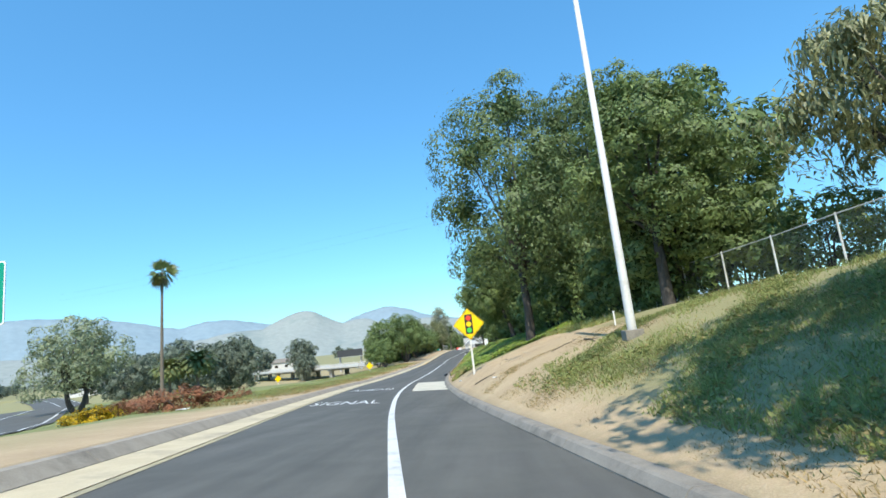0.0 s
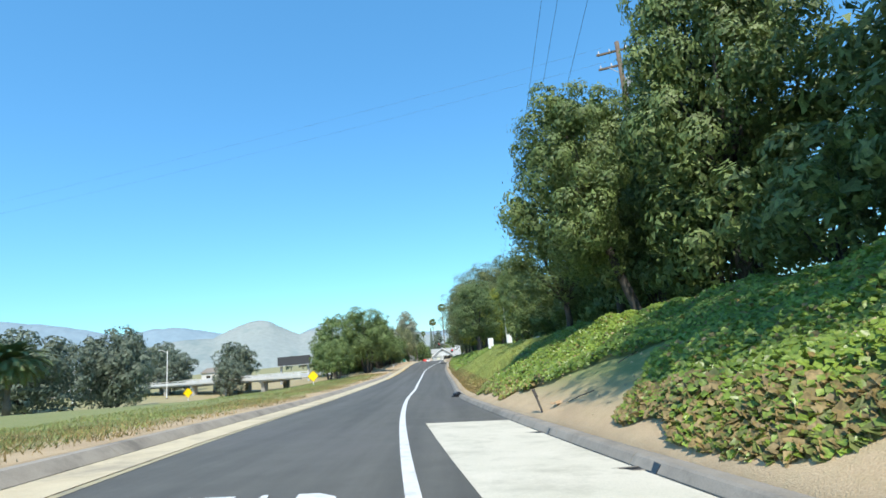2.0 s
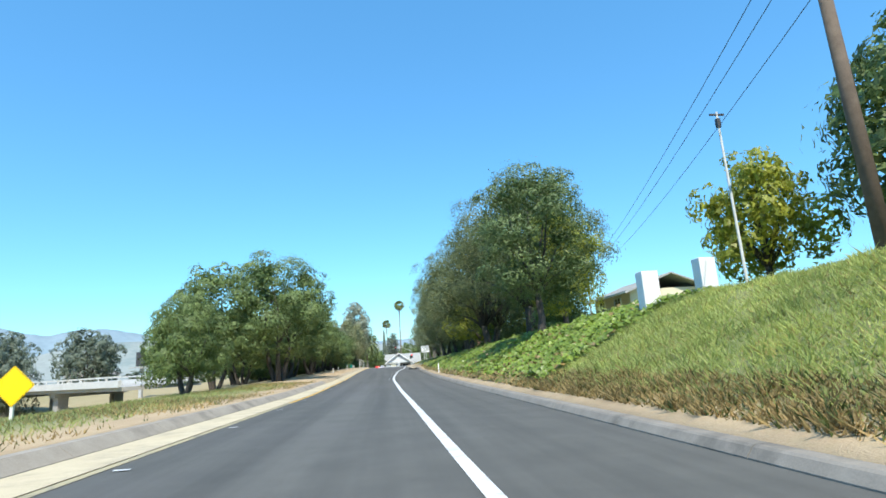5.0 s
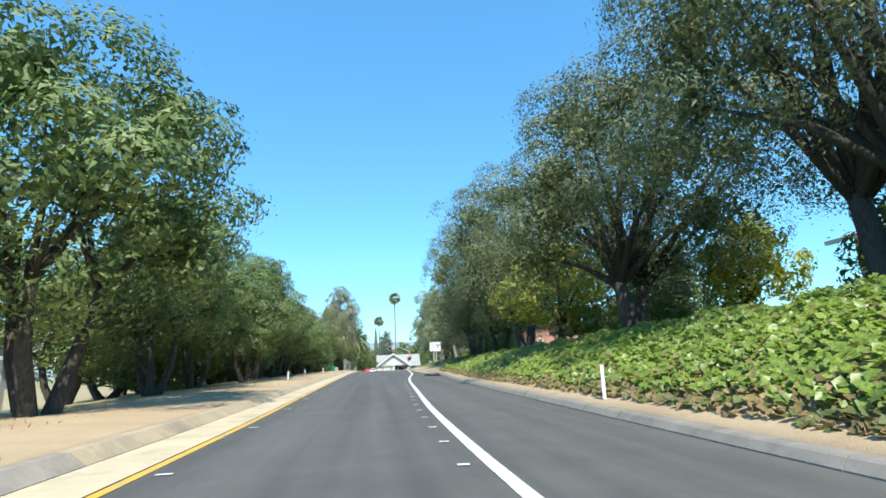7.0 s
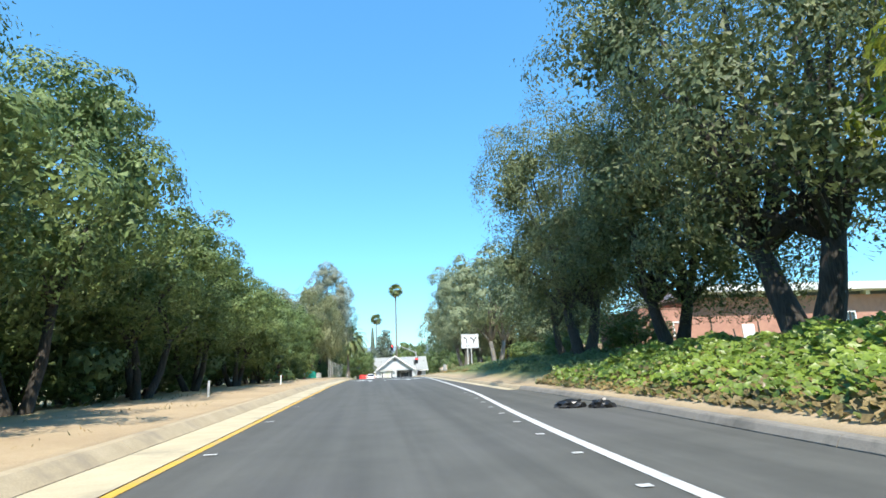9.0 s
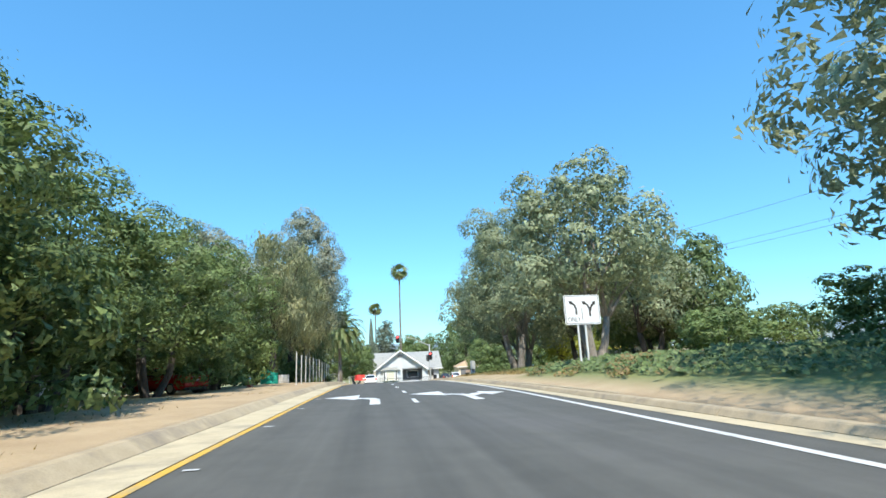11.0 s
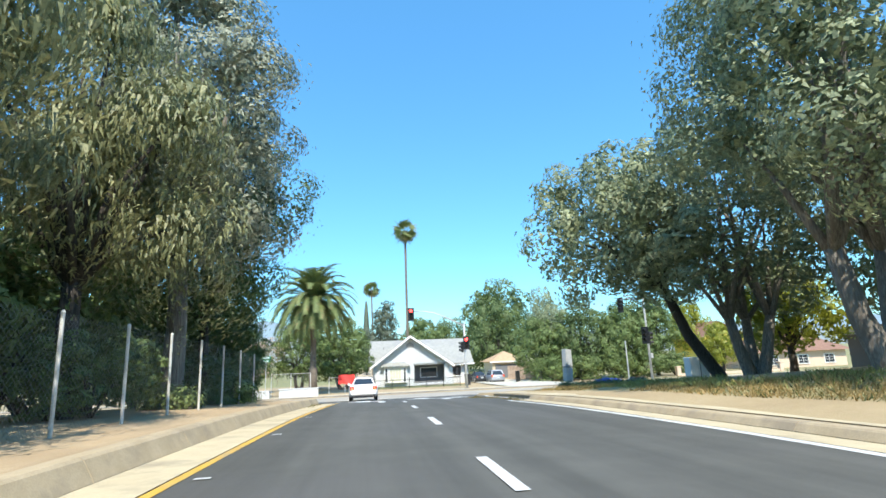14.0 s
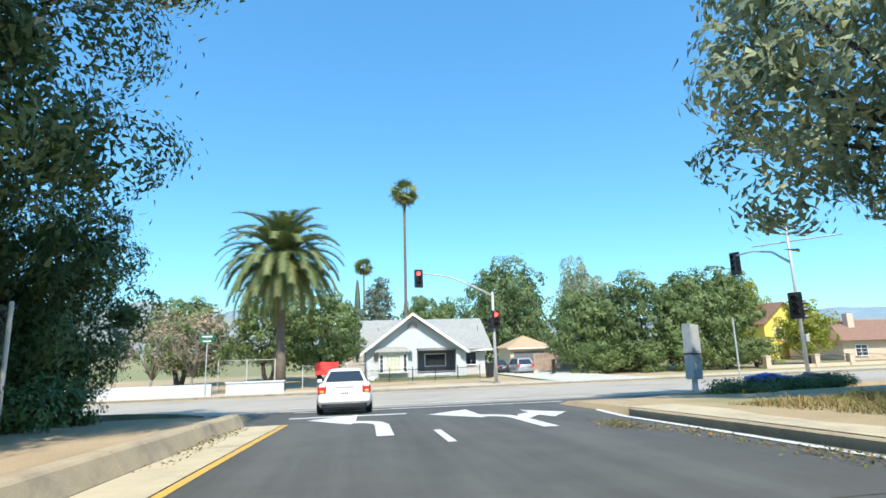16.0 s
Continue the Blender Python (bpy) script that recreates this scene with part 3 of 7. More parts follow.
# kinds of tree: seed, height, radius, bole, leaves, bark, clumps, leaves in a clump, leaf size, spread and the rest by name
SPEC = {
    "dark": ((1, 15, 5.2, 0.27, L_DARK, BARK, 360, 75, 0.19, 0.52), dict(open_base=0.13, label="tall dense dark green broadleaf tree on the bank")),
    "dark2": ((2, 13, 4.2, 0.32, L_GREEN, BARK, 330, 75, 0.2, 0.48), dict(open_base=0.2, label="tall leafy green broadleaf tree on the bank", blobs_n=13, narrow=0.4)),
    "oak": ((3, 9, 5.2, 0.22, L_GREEN, BARK, 340, 75, 0.19, 0.52), dict(trunks=2, open_base=0.16, label="rounded dense green tree leafy to the ground")),
    "olive": ((4, 12, 6.0, 0.25, L_OLIVE, BARK, 420, 80, 0.17, 0.56), dict(trunks=2, thick=0.36, open_base=0.22, label="spreading grey-green tree with dark trunk")),
    "pepper": ((5, 11, 4.6, 0.3, L_PEPPER, BARK, 330, 90, 0.12, 0.5), dict(weep=2.4, inner=160, thick=0.34, open_base=0.3, label="weeping pepper tree with hanging leaves")),
    "blue": ((6, 19, 5.0, 0.35, L_BLUE, PALE_BARK, 420, 70, 0.2, 0.56), dict(thick=0.42, open_base=0.22, blobs_n=15, narrow=0.5, label="tall grey-green gum tree with pale bark")),
    "bright": ((7, 8, 4.0, 0.25, L_BRIGHT, BARK, 220, 70, 0.19, 0.48), dict(open_base=0.2, label="sunlit yellow-green leafy garden tree")),
    "pale": ((8, 16, 6.2, 0.22, L_OLIVE, PALE_BARK, 680, 75, 0.18, 0.66), dict(trunks=3, thick=0.36, blobs_n=15, open_base=0.24, label="grey-green tree with several pale trunks")),
    "umbrella": ((18, 16, 8.0, 0.22, L_CANOPY, BARK, 680, 80, 0.16, 0.75), dict(trunks=2, thick=0.46, open_base=0.26, blobs_n=19, label="broad grey-green tree spreading high over a forked trunk")),
    "canopy": ((14, 16, 8.0, 0.2, L_CANOPY, BARK, 680, 80, 0.16, 0.75), dict(trunks=2, thick=0.46, open_base=0.13, blobs_n=19, label="broad dense grey-green tree with dark forked trunk")),
    "hedge": ((15, 9, 5.2, 0.22, L_DARK, BARK, 340, 75, 0.19, 0.52), dict(trunks=2, open_base=0.04, label="dense dark green tree leafy to the ground")),
    "verge": ((16, 12, 5.2, 0.3, L_GREEN, BARK, 310, 75, 0.19, 0.52), dict(trunks=3, thick=0.22, open_base=0.19, label="spreading green tree with several dark leaning trunks")),
    "bent": ((17, 12, 3.4, 0.42, L_GREEN, BARK, 320, 75, 0.19, 0.5), dict(thick=0.26, open_base=0.12, drift=-3.2, blobs_n=12, narrow=0.3, label="leafy green tree leaning out from the bank")),
    "far": ((9, 10, 6.0, 0.2, L_FAR, BARK, 150, 50, 0.36, 0.8), dict(open_base=0.08, inner=110, label="distant rounded tree, green dulled for haze")),
    "speck": ((19, 10, 6.0, 0.2, L_FAR, BARK, 50, 14, 0.9, 0.9), dict(open_base=0.05, inner=30, blobs_n=7, label="distant rounded tree, green dulled for haze")),
    "bush": ((10, 3, 2.2, 0.1, L_GREEN, BARK, 80, 55, 0.14, 0.38), dict(inner=30, open_base=0.05, thick=0.08, blobs_n=7, label="leafy green bush under taller trees")),
    "dry": ((11, 5, 2.6, 0.25, L_DRY, PALE_BARK, 60, 30, 0.12, 0.45), dict(thick=0.1, open_base=0.3, blobs_n=9, inner=0, label="half-bare tree with dry reddish leaves")),
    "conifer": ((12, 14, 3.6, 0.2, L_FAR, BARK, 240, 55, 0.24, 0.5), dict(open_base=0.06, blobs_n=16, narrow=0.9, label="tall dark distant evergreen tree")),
    "leaning": ((13, 11.5, 5.0, 0.42, L_OLIVE, BARK, 500, 85, 0.14, 0.56), dict(thick=0.34, open_base=0.38, drift=-5.0, label="grey-green tree leaning on a bent dark trunk")),
}
PROTO = {}


def proto(kind, near):
    """The pattern of a kind, with finer leaves for trees beside the road and coarser ones far from it."""
    key = kind, near
    if key not in PROTO:
        args, named = SPEC[kind]
        args = list(args)
        if kind in ("far", "bush", "dry", "speck"):
            pass
        elif near:
            args[7], args[8], named = args[7], args[8] * 0.74, dict(named, inner=640 if kind in ("canopy", "umbrella") else named.get("inner", 320))
        else:
            args[6], args[7], args[8] = int(args[6] * 0.6), int(args[7] * 0.55), args[8] * 1.4
        PROTO[key] = tree_proto("bush" if kind == "bush" else "tree", *args, **named)
    return PROTO[key]


# (kind, x, y, height, width over the prototype's) with the trees' feet on the land
HEIGHT = {"dark": 15, "dark2": 13, "oak": 9, "olive": 12, "pepper": 11, "blue": 19, "bright": 8, "pale": 16, "far": 10, "bush": 3, "dry": 5, "conifer": 14, "leaning": 11.5, "canopy": 16, "hedge": 9, "verge": 12, "bent": 12, "umbrella": 16}
TREES = [
    # bank beside the ramp; those at y <= 0 are unseen, added to shade the slope
    ("dark2", 14.5, 7, 9, 0.9), ("dark", 15.5, -2, 14, 1.1), ("dark", 13.0, -9, 15, 1.1), ("dark", 6.4, 0.0, 14, 0.88), ("dark2", 9.6, -6, 13, 0.9), ("pepper", 14.6, 16.5, 9.5, 0.8), ("dark2", 8.2, 23, 11.3, 0.9), ("oak", 10.5, 25, 6, 0.75), ("dark", 3.2, 34.2, 18, 1.04), ("dark", 9.0, 36, 17.5, 0.95), ("dark2", 12.8, 27.5, 13, 1.0),
    ("dark", 9.0, 42, 16, 0.95), ("bent", 3.7, 54.6, 11.2, 0.82), ("dark2", 4.6, 59.5, 13.5, 0.85), ("dark2", 6.8, 51.5, 16, 0.95), ("dark", 9, 54, 16, 1.0), ("dark", 8.8, 63, 14, 0.95),
    ("dark", 4.0, 69, 10.5, 0.86), ("dark2", 11.5, 73, 10, 0.85), ("oak", 13, 85, 9.5, 0.8), ("oak", 2.9, 79.5, 7.6, 0.6), ("dark", 7.8, 77, 6.5, 0.6), ("bright", 6.5, 96, 6, 0.6), ("oak", 9, 90, 8, 0.8),
    ("dark", 0.4, 107, 10.6, 0.82), ("bright", 4.8, 115, 10, 0.8), ("umbrella", 4.6, 124, 15.5, 0.87), ("canopy", 3.6, 137, 14.5, 0.99), ("bright", 5.0, 151.5, 8.5, 1.15), ("bright", 9.6, 136.5, 6.2, 0.62), ("canopy", 4.6, 160.5, 18, 1.03), ("oak", 11.5, 149, 7.5, 0.75),
    ("canopy", 3.9, 167.5, 12.5, 0.72), ("canopy", 2.4, 174.5, 15.5, 0.76), ("olive", 5.0, 184, 11, 0.9),
    ("pale", 6.0, 212.4, 15.5, 0.98), ("pale", 4.5, 227.3, 16.6, 1.0), ("olive", 11.6, 229, 13, 0.85), ("oak", 19, 226, 10, 1.0), ("oak", 20.5, 233, 11, 1.0), ("hedge", 20.5, 221.5, 11.5, 1.1), ("olive", 15.5, 221, 11, 0.9), ("bush", 18, 214, 3.5, 1.4), ("bush", 22, 212, 3.5, 1.4), ("oak", 24, 240, 12, 1.1), ("bright", 15, 243, 7, 0.8), ("pale", 8.5, 238, 13, 0.84), ("leaning", 9.1, 241.5, 12.6, 1.02),
    # verge on the other side
    ("oak", -20.4, 110.5, 5.8, 0.52), ("oak", -23.6, 119.5, 6.2, 0.6), ("verge", -23.8, 127, 11.0, 0.86), ("verge", -18.4, 127.6, 11.8, 1.06), ("verge", -19.6, 138, 9.6, 0.8), ("verge", -20.4, 146, 8.0, 0.78), ("verge", -19.2, 154, 8.9, 0.8), ("verge", -20.6, 162.6, 11.8, 0.84),
    ("verge", -20.2, 170, 8.9, 0.84), ("verge", -20.4, 177.5, 8.6, 0.84), ("verge", -20, 185.5, 8.3, 0.84), ("verge", -20.6, 193.5, 8.0, 0.82), ("verge", -20.5, 202, 8.4, 0.82), ("verge", -20.2, 210, 8.8, 0.84), ("blue", -22, 216, 12, 0.8),
    ("pepper", -18.5, 222, 13.5, 1.0), ("pepper", -18.2, 230.5, 13, 1.0), ("blue", -17.3, 236, 19.5, 1.0), ("dark", -17.9, 241.8, 15.4, 0.96), ("hedge", -18.0, 246.8, 6.2, 0.5), ("oak", -24, 240, 9, 1.0), ("oak", -22.5, 247, 7, 0.7), ("bush", -18.6, 245.5, 4.2, 0.9), ("dry", -21.2, 271.2, 6.4, 1.3), ("dry", -24.5, 273, 5.6, 1.1),
    # undergrowth
    ("bush", 3.4, 77.6, 3, 1.2), ("bush", 5.6, 80.5, 3.2, 1.3), ("bush", 3.8, 83, 2.6, 1.1), ("bush", 6.4, 73, 3.5, 1.3), ("bush", 9.8, 26.5, 4, 1.3), ("bush", 12, 24, 4, 1.3), ("bush", 13.8, 21, 3.5, 1.2),
    ("bush", 8.0, 29, 4, 1.3), ("bush", 6.8, 35, 4.5, 1.4), ("bush", 6.0, 40, 4.5, 1.4), ("bush", 6.2, 46, 4.5, 1.4), ("bush", 6.2, 52, 5, 1.4), ("bush", 6.0, 58, 5, 1.4), ("bush", 6.6, 64, 5, 1.4), ("bush", 7.2, 70, 5, 1.5), ("bush", 8.5, 75, 5, 1.5), ("bush", 9, 82, 5, 1.5),
    ("oak", 13, 36, 10, 1.1), ("oak", 13, 48, 10, 1.1), ("oak", 13, 60, 10, 1.1), ("oak", 14, 74, 9, 1.1), ("oak", 14, 86, 8, 1.0), ("bush", 6.0, 118, 3.5, 1.3), ("bush", 7, 124, 3.5, 1.4), ("bush", 8, 142, 3.5, 1.4), ("bush", 7, 150, 3.2, 1.3), ("bush", 6.5, 176, 2.6, 1.2), ("bush", 7, 190, 2.6, 1.2), ("bush", 6, 198, 2.2, 1.1),
    ("bush", -24.0, 148, 3.4, 1.25), ("bush", -24.5, 153, 3.8, 1.25), ("bush", -24.0, 158, 4.2, 1.25), ("bush", -24.5, 163, 3.4, 1.25), ("bush", -24.0, 168, 3.8, 1.25), ("bush", -24.5, 173, 4.2, 1.25), ("bush", -24.0, 178, 3.4, 1.25), ("bush", -19.5, 206.5, 3.2, 1.0), ("bush", -19.8, 211, 3.4, 1.0), ("bush", -24.1, 182, 4, 1.3), ("bush", -19, 189, 4, 1.3), ("bush", -24.1, 196, 4, 1.4), ("bush", -24.6, 204, 4, 1.4), ("bush", -21.2, 212, 4.5, 1.4), ("bush", -20.7, 219, 5, 1.4), ("bush", -20.7, 226, 5, 1.5), ("bush", -20.7, 232, 5, 1.5), ("bush", -21.2, 238, 4, 1.4), ("bush", -20.5, 244, 3.5, 1.3), ("bush", -17.2, 230, 2.2, 0.8), ("bush", -17.4, 241, 2.2, 0.8),
    ("verge", -25.2, 141.5, 8.6, 0.9), ("hedge", -25, 150.5, 8.4, 0.95), ("hedge", -25.2, 159, 8.6, 0.95), ("hedge", -25, 167, 8.6, 0.95), ("hedge", -25.4, 174.5, 8.6, 0.95), ("hedge", -25, 182, 8.6, 0.95), ("hedge", -25.3, 190, 8.2, 0.95), ("hedge", -25.6, 198, 8, 0.95), ("hedge", -25.4, 206, 8, 0.95), ("oak", -28.5, 153, 8.5, 1.0), ("oak", -32, 163, 8.5, 1.1), ("oak", -32, 176, 8.5, 1.1), ("oak", -32, 189, 8.5, 1.1), ("oak", -32, 202, 8.5, 1.1), ("oak", -28, 220, 10, 1.1), ("oak", -27, 231, 11, 1.1), ("oak", -33, 243, 9, 1.2), ("oak", -42, 252, 8, 1.2),
    # beyond the crossing
    ("oak", -13, 286, 8.5, 0.9), ("oak", -19, 290, 9, 0.9), ("oak", -26, 284, 8, 0.9), ("hedge", 26, 352, 23, 1.95), ("hedge", 8.5, 330, 12, 1.0), ("hedge", 13.5, 312, 14, 1.15), ("oak", 1.5, 318, 11.0, 1.1), ("conifer", -5.5, 335, 17, 1.2), ("oak", 13.5, 283, 8.0, 0.8), ("hedge", 18.5, 281, 9.8, 0.85),
    ("oak", 23.0, 279, 8.8, 0.8), ("dark2", 28.5, 281, 10.5, 0.85), ("olive", 16.2, 285, 10, 0.6), ("hedge", 26, 283, 10.2, 0.75), ("bush", 13, 279, 3, 1.2), ("bush", 16.5, 278, 3, 1.2), ("bush", 20.5, 277.5, 3.2, 1.2), ("bush", 25, 277, 3, 1.2), ("bush", 29, 278, 3, 1.2), ("olive", 18, 293, 13.5, 0.5), ("bright", 38.5, 281.5, 7.0, 0.72), ("bright", 46, 300, 12, 0.9),
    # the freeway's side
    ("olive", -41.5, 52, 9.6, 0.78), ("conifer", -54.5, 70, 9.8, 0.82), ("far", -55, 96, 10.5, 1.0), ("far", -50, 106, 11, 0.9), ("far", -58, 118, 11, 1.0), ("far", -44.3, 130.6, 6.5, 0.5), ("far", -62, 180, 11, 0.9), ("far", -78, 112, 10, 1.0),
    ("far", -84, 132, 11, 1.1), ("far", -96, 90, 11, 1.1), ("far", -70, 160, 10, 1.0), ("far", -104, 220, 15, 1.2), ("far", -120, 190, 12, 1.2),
]
rt = random.Random(5)
for kind_, tx, ty, th, tw in TREES:
    beside = 18 < ty < 250 and -14 < tx - float(road_x(ty)) < 14.9
    row = "trees on the bank" if tx > -6 and ty < 200 else "trees on the far verge" if tx < -16 and 100 < ty < 250 else "trees near the crossing" if ty > 200 else "trees by the freeway"
    plant(proto(kind_, beside), tx, ty, 0 if kind_ in ("leaning", "bent") else rt.uniform(0, 360), tw, th / HEIGHT[kind_], sink=0.1, group="undergrowth" if kind_ == "bush" else row)
for k in range(46):
    a = rt.uniform(-1.0, 0.85)
    d = rt.uniform(420, 900)
    plant(proto("speck", False), -9 + d * math.sin(a), d * math.cos(a), rt.uniform(0, 360), rt.uniform(1.2, 2.2), rt.uniform(0.9, 1.5), group="distant trees")
for root in PROTO.values():
    for ob in (*root.children, root):
        bpy.data.objects.remove(ob)
WIRE = surface("dull_wire", (0.16, 0.16, 0.155), (0.26, 0.26, 0.25), 3, 40, 0.6, 0.3, 0.1, 0.003)


# ---- small kit for built things ----
def part(name, g, material, parent, label="", smoothed=False):
    ob = add_mesh(name, g[0], g[1], material, parent, label)
    return smooth(ob) if smoothed else ob


def root(name, m, label, category, group="", kind=""):
    ob = new(name)
    ob.matrix_basis = m
    return tagged(ob, label, category, group, kind)


def bx(cx, cy, cz, sx, sy, sz):
    v = [(cx + dx * sx / 2, cy + dy * sy / 2, cz + dz * sz / 2) for dz in (-1, 1) for dy in (-1, 1) for dx in (-1, 1)]
    return v, [(0, 2, 3, 1), (4, 5, 7, 6), (0, 1, 5, 4), (2, 6, 7, 3), (0, 4, 6, 2), (1, 3, 7, 5)]


def rbx(cx, cy, cz, sx, sy, sz, r=0.02, seg=2):
    bm = bmesh.new()
    bmesh.ops.create_cube(bm, size=1.0)
    bmesh.ops.scale(bm, vec=(sx, sy, sz), verts=bm.verts)
    bmesh.ops.bevel(bm, geom=bm.edges[:], offset=r, segments=seg, profile=0.5, affect="EDGES")
    bmesh.ops.translate(bm, vec=(cx, cy, cz), verts=bm.verts)
    bm.verts.index_update()
    g = [tuple(v.co) for v in bm.verts], [tuple(v.index for v in f.verts) for f in bm.faces]
    bm.free()
    return g


def rod(a, b, r0, r1=None, n=8):
    return tube([a, b], [r0, r0 if r1 is None else r1], n)


def prism(poly, y0, y1):
    """A polygon in x, z carried from y0 to y1."""
    n = len(poly)
    v = [(x, y0, z) for x, z in poly] + [(x, y1, z) for x, z in poly]
    f = [tuple(range(n)), tuple(range(n, 2 * n))[::-1]] + [(i, i + n, (i + 1) % n + n, (i + 1) % n) for i in range(n)]
    return v, f


def disc(cx, cz, r, y0, y1, n=24):
    return prism([(cx + r * math.cos(2 * math.pi * k / n), cz + r * math.sin(2 * math.pi * k / n)) for k in range(n)], y0, y1)


def rounded(w, h, r, n=5, cx=0.0, cz=0.0):
    pts = []
    for sx, sz, a0 in ((1, 1, 0), (-1, 1, 90), (-1, -1, 180), (1, -1, 270)):
        for k in range(n + 1):
            a = radians(a0 + 90 * k / n)
            pts.append((cx + sx * (w / 2 - r) + r * math.cos(a), cz + sz * (h / 2 - r) + r * math.sin(a)))
    return pts


def turned(poly, deg):
    c, s = math.cos(radians(deg)), math.sin(radians(deg))
    return [(x * c - z * s, x * s + z * c) for x, z in poly]


def marking(name, polys, material, label, lift=0.014):
    """Paint on the road; polygons of (offset from the road's line, y)."""
    vs, fs = [], []
    for p in polys:
        n = len(vs)
        vs += [(float(road_x(y)) + o, y, float(road_at(o, y)) + lift) for o, y in p]
        fs.append(tuple(range(n, n + len(p))))
    ob = add_mesh(name, vs, fs, material)
    bm = bmesh.new()
    bm.from_mesh(ob.data)
    bmesh.ops.triangulate(bm, faces=bm.faces[:])
    bmesh.ops.recalc_face_normals(bm, faces=bm.faces[:])
    for f in bm.faces:
        if f.normal.z < 0:
            f.normal_flip()
    bm.to_mesh(ob.data)
    bm.free()
    return structure(ob, label, "road marking")


def words(text):
    """Outline of a word as a flat mesh, 1 unit high; returns vertices and faces."""
    cu = bpy.data.curves.new("word", "FONT")
    cu.body, cu.size, cu.resolution_u = text, 1.0, 3
    tmp = bpy.data.objects.new("word", cu)
    me = bpy.data.meshes.new_from_object(tmp)
    g = [tuple(v.co) for v in me.vertices], [tuple(p.vertices) for p in me.polygons]
    bpy.data.objects.remove(tmp)
    bpy.data.meshes.remove(me)
    bpy.data.curves.remove(cu)
    return g


def fitted(g, x0, x1, z0, z1):
    """A flat word stretched into a rectangle."""
    xs, ys = [v[0] for v in g[0]], [v[1] for v in g[0]]
    ax, ay = (x1 - x0) / (max(xs) - min(xs)), (z1 - z0) / (max(ys) - min(ys))
    return [(x0 + (v[0] - min(xs)) * ax, z0 + (v[1] - min(ys)) * ay) for v in g[0]], g[1]


def painted_word(text, o0, o1, y0, y1):
    pts, fs = fitted(words(text), o0, o1, y0, y1)
    ob = add_mesh("painted_word", [(float(road_x(y)) + o, y, float(road_at(o, y)) + 0.014) for o, y in pts], fs, PAINT)
    return structure(ob, "white painted word " + text + " on the asphalt", "road marking")


def chain_panel(u0, u1, h, sag=0.0, step=0.12, w=0.004):
    """Woven wire between two posts along local x: crossed diagonals cut to the panel."""
    vs, fs = [], []
    L = u1 - u0
    for sgn in (1, -1):
        for k in np.arange(-h, L, step):
            a0, a1 = max(k, 0.0), min(k + h, L)
            if a1 - a0 < 0.02:
                continue
            za, zb = a0 - k, a1 - k
            if sgn < 0:
                za, zb = h - za, h - zb
            n = len(vs)
            vs += [(u0 + a0 - w, 0, za), (u0 + a0 + w, 0, za), (u0 + a1 + w, 0, zb), (u0 + a1 - w, 0, zb)]
            fs.append((n, n + 1, n + 2, n + 3))
    return vs, fs


def chain_fence(pts, height, label, first_tall=0.0, group="", rail=True):
    """Posts at the points (x, y), wire and a top rail between them."""
    x0, y0 = pts[0]
    z0 = float(ground_at(x0, y0))
    fence = root("chain_link_fence", pose(x0, y0, z0), label, "fence", group)
    for i, (x, y) in enumerate(pts):
        z = float(ground_at(x, y))
        h = height + (first_tall if i == 0 else 0)
        g = merge([tube([(x - x0, y - y0, z - z0 - 0.2), (x - x0, y - y0, z - z0 + h)], [0.035, 0.035], 8), tube([(x - x0, y - y0, z - z0 + h), (x - x0, y - y0, z - z0 + h + 0.05)], [0.045, 0.02], 8)])
        part("post", g, WHITE_METAL, fence)
        if i + 1 < len(pts):
            xb, yb = pts[i + 1]
            zb = float(ground_at(xb, yb))
            L, a = math.hypot(xb - x, yb - y), math.atan2(yb - y, xb - x)
            v, f = chain_panel(0, L, height - 0.06)
            v = [(x - x0 + u * math.cos(a), y - y0 + u * math.sin(a), z - z0 + w + 0.05 + (zb - z) * u / L) for u, _, w in v]
            part("wire_mesh", (v, f), WIRE, fence)
            if rail:
                part("top_rail", rod((x - x0, y - y0, z - z0 + height), (xb - x0, yb - y0, zb - z0 + height), 0.02, None, 6), METAL, fence)
    return fence


def gz(x, y):
    return float(ground_at(x, y))
# ---- on the road ----
painted_word("SIGNAL", -3.45, -0.5, 21.8, 24.2)
painted_word("AHEAD", -3.4, -0.48, 35.5, 37.9)
for k in range(8):
    y = 192.6 + 6.85 * k
    marking("lane_dash", [[(1.3 + 0.012 * k, y), (1.46 + 0.012 * k, y), (1.46 + 0.012 * k, y + 2.1), (1.3 + 0.012 * k, y + 2.1)]], PAINT, "short white painted lane dash")


def arrow_left(y, o):
    return [(o + 0.21, y), (o + 0.21, y + 2.6), (o + 0.05, y + 3.4), (o - 0.3, y + 3.85), (o - 0.62, y + 4.0), (o - 0.6, y + 6.4), (o - 2.0, y + 5.0), (o - 0.72, y + 3.0), (o - 0.66, y + 3.35), (o - 0.4, y + 3.25), (o - 0.2, y + 2.9), (o - 0.14, y + 2.5), (o - 0.14, y)]


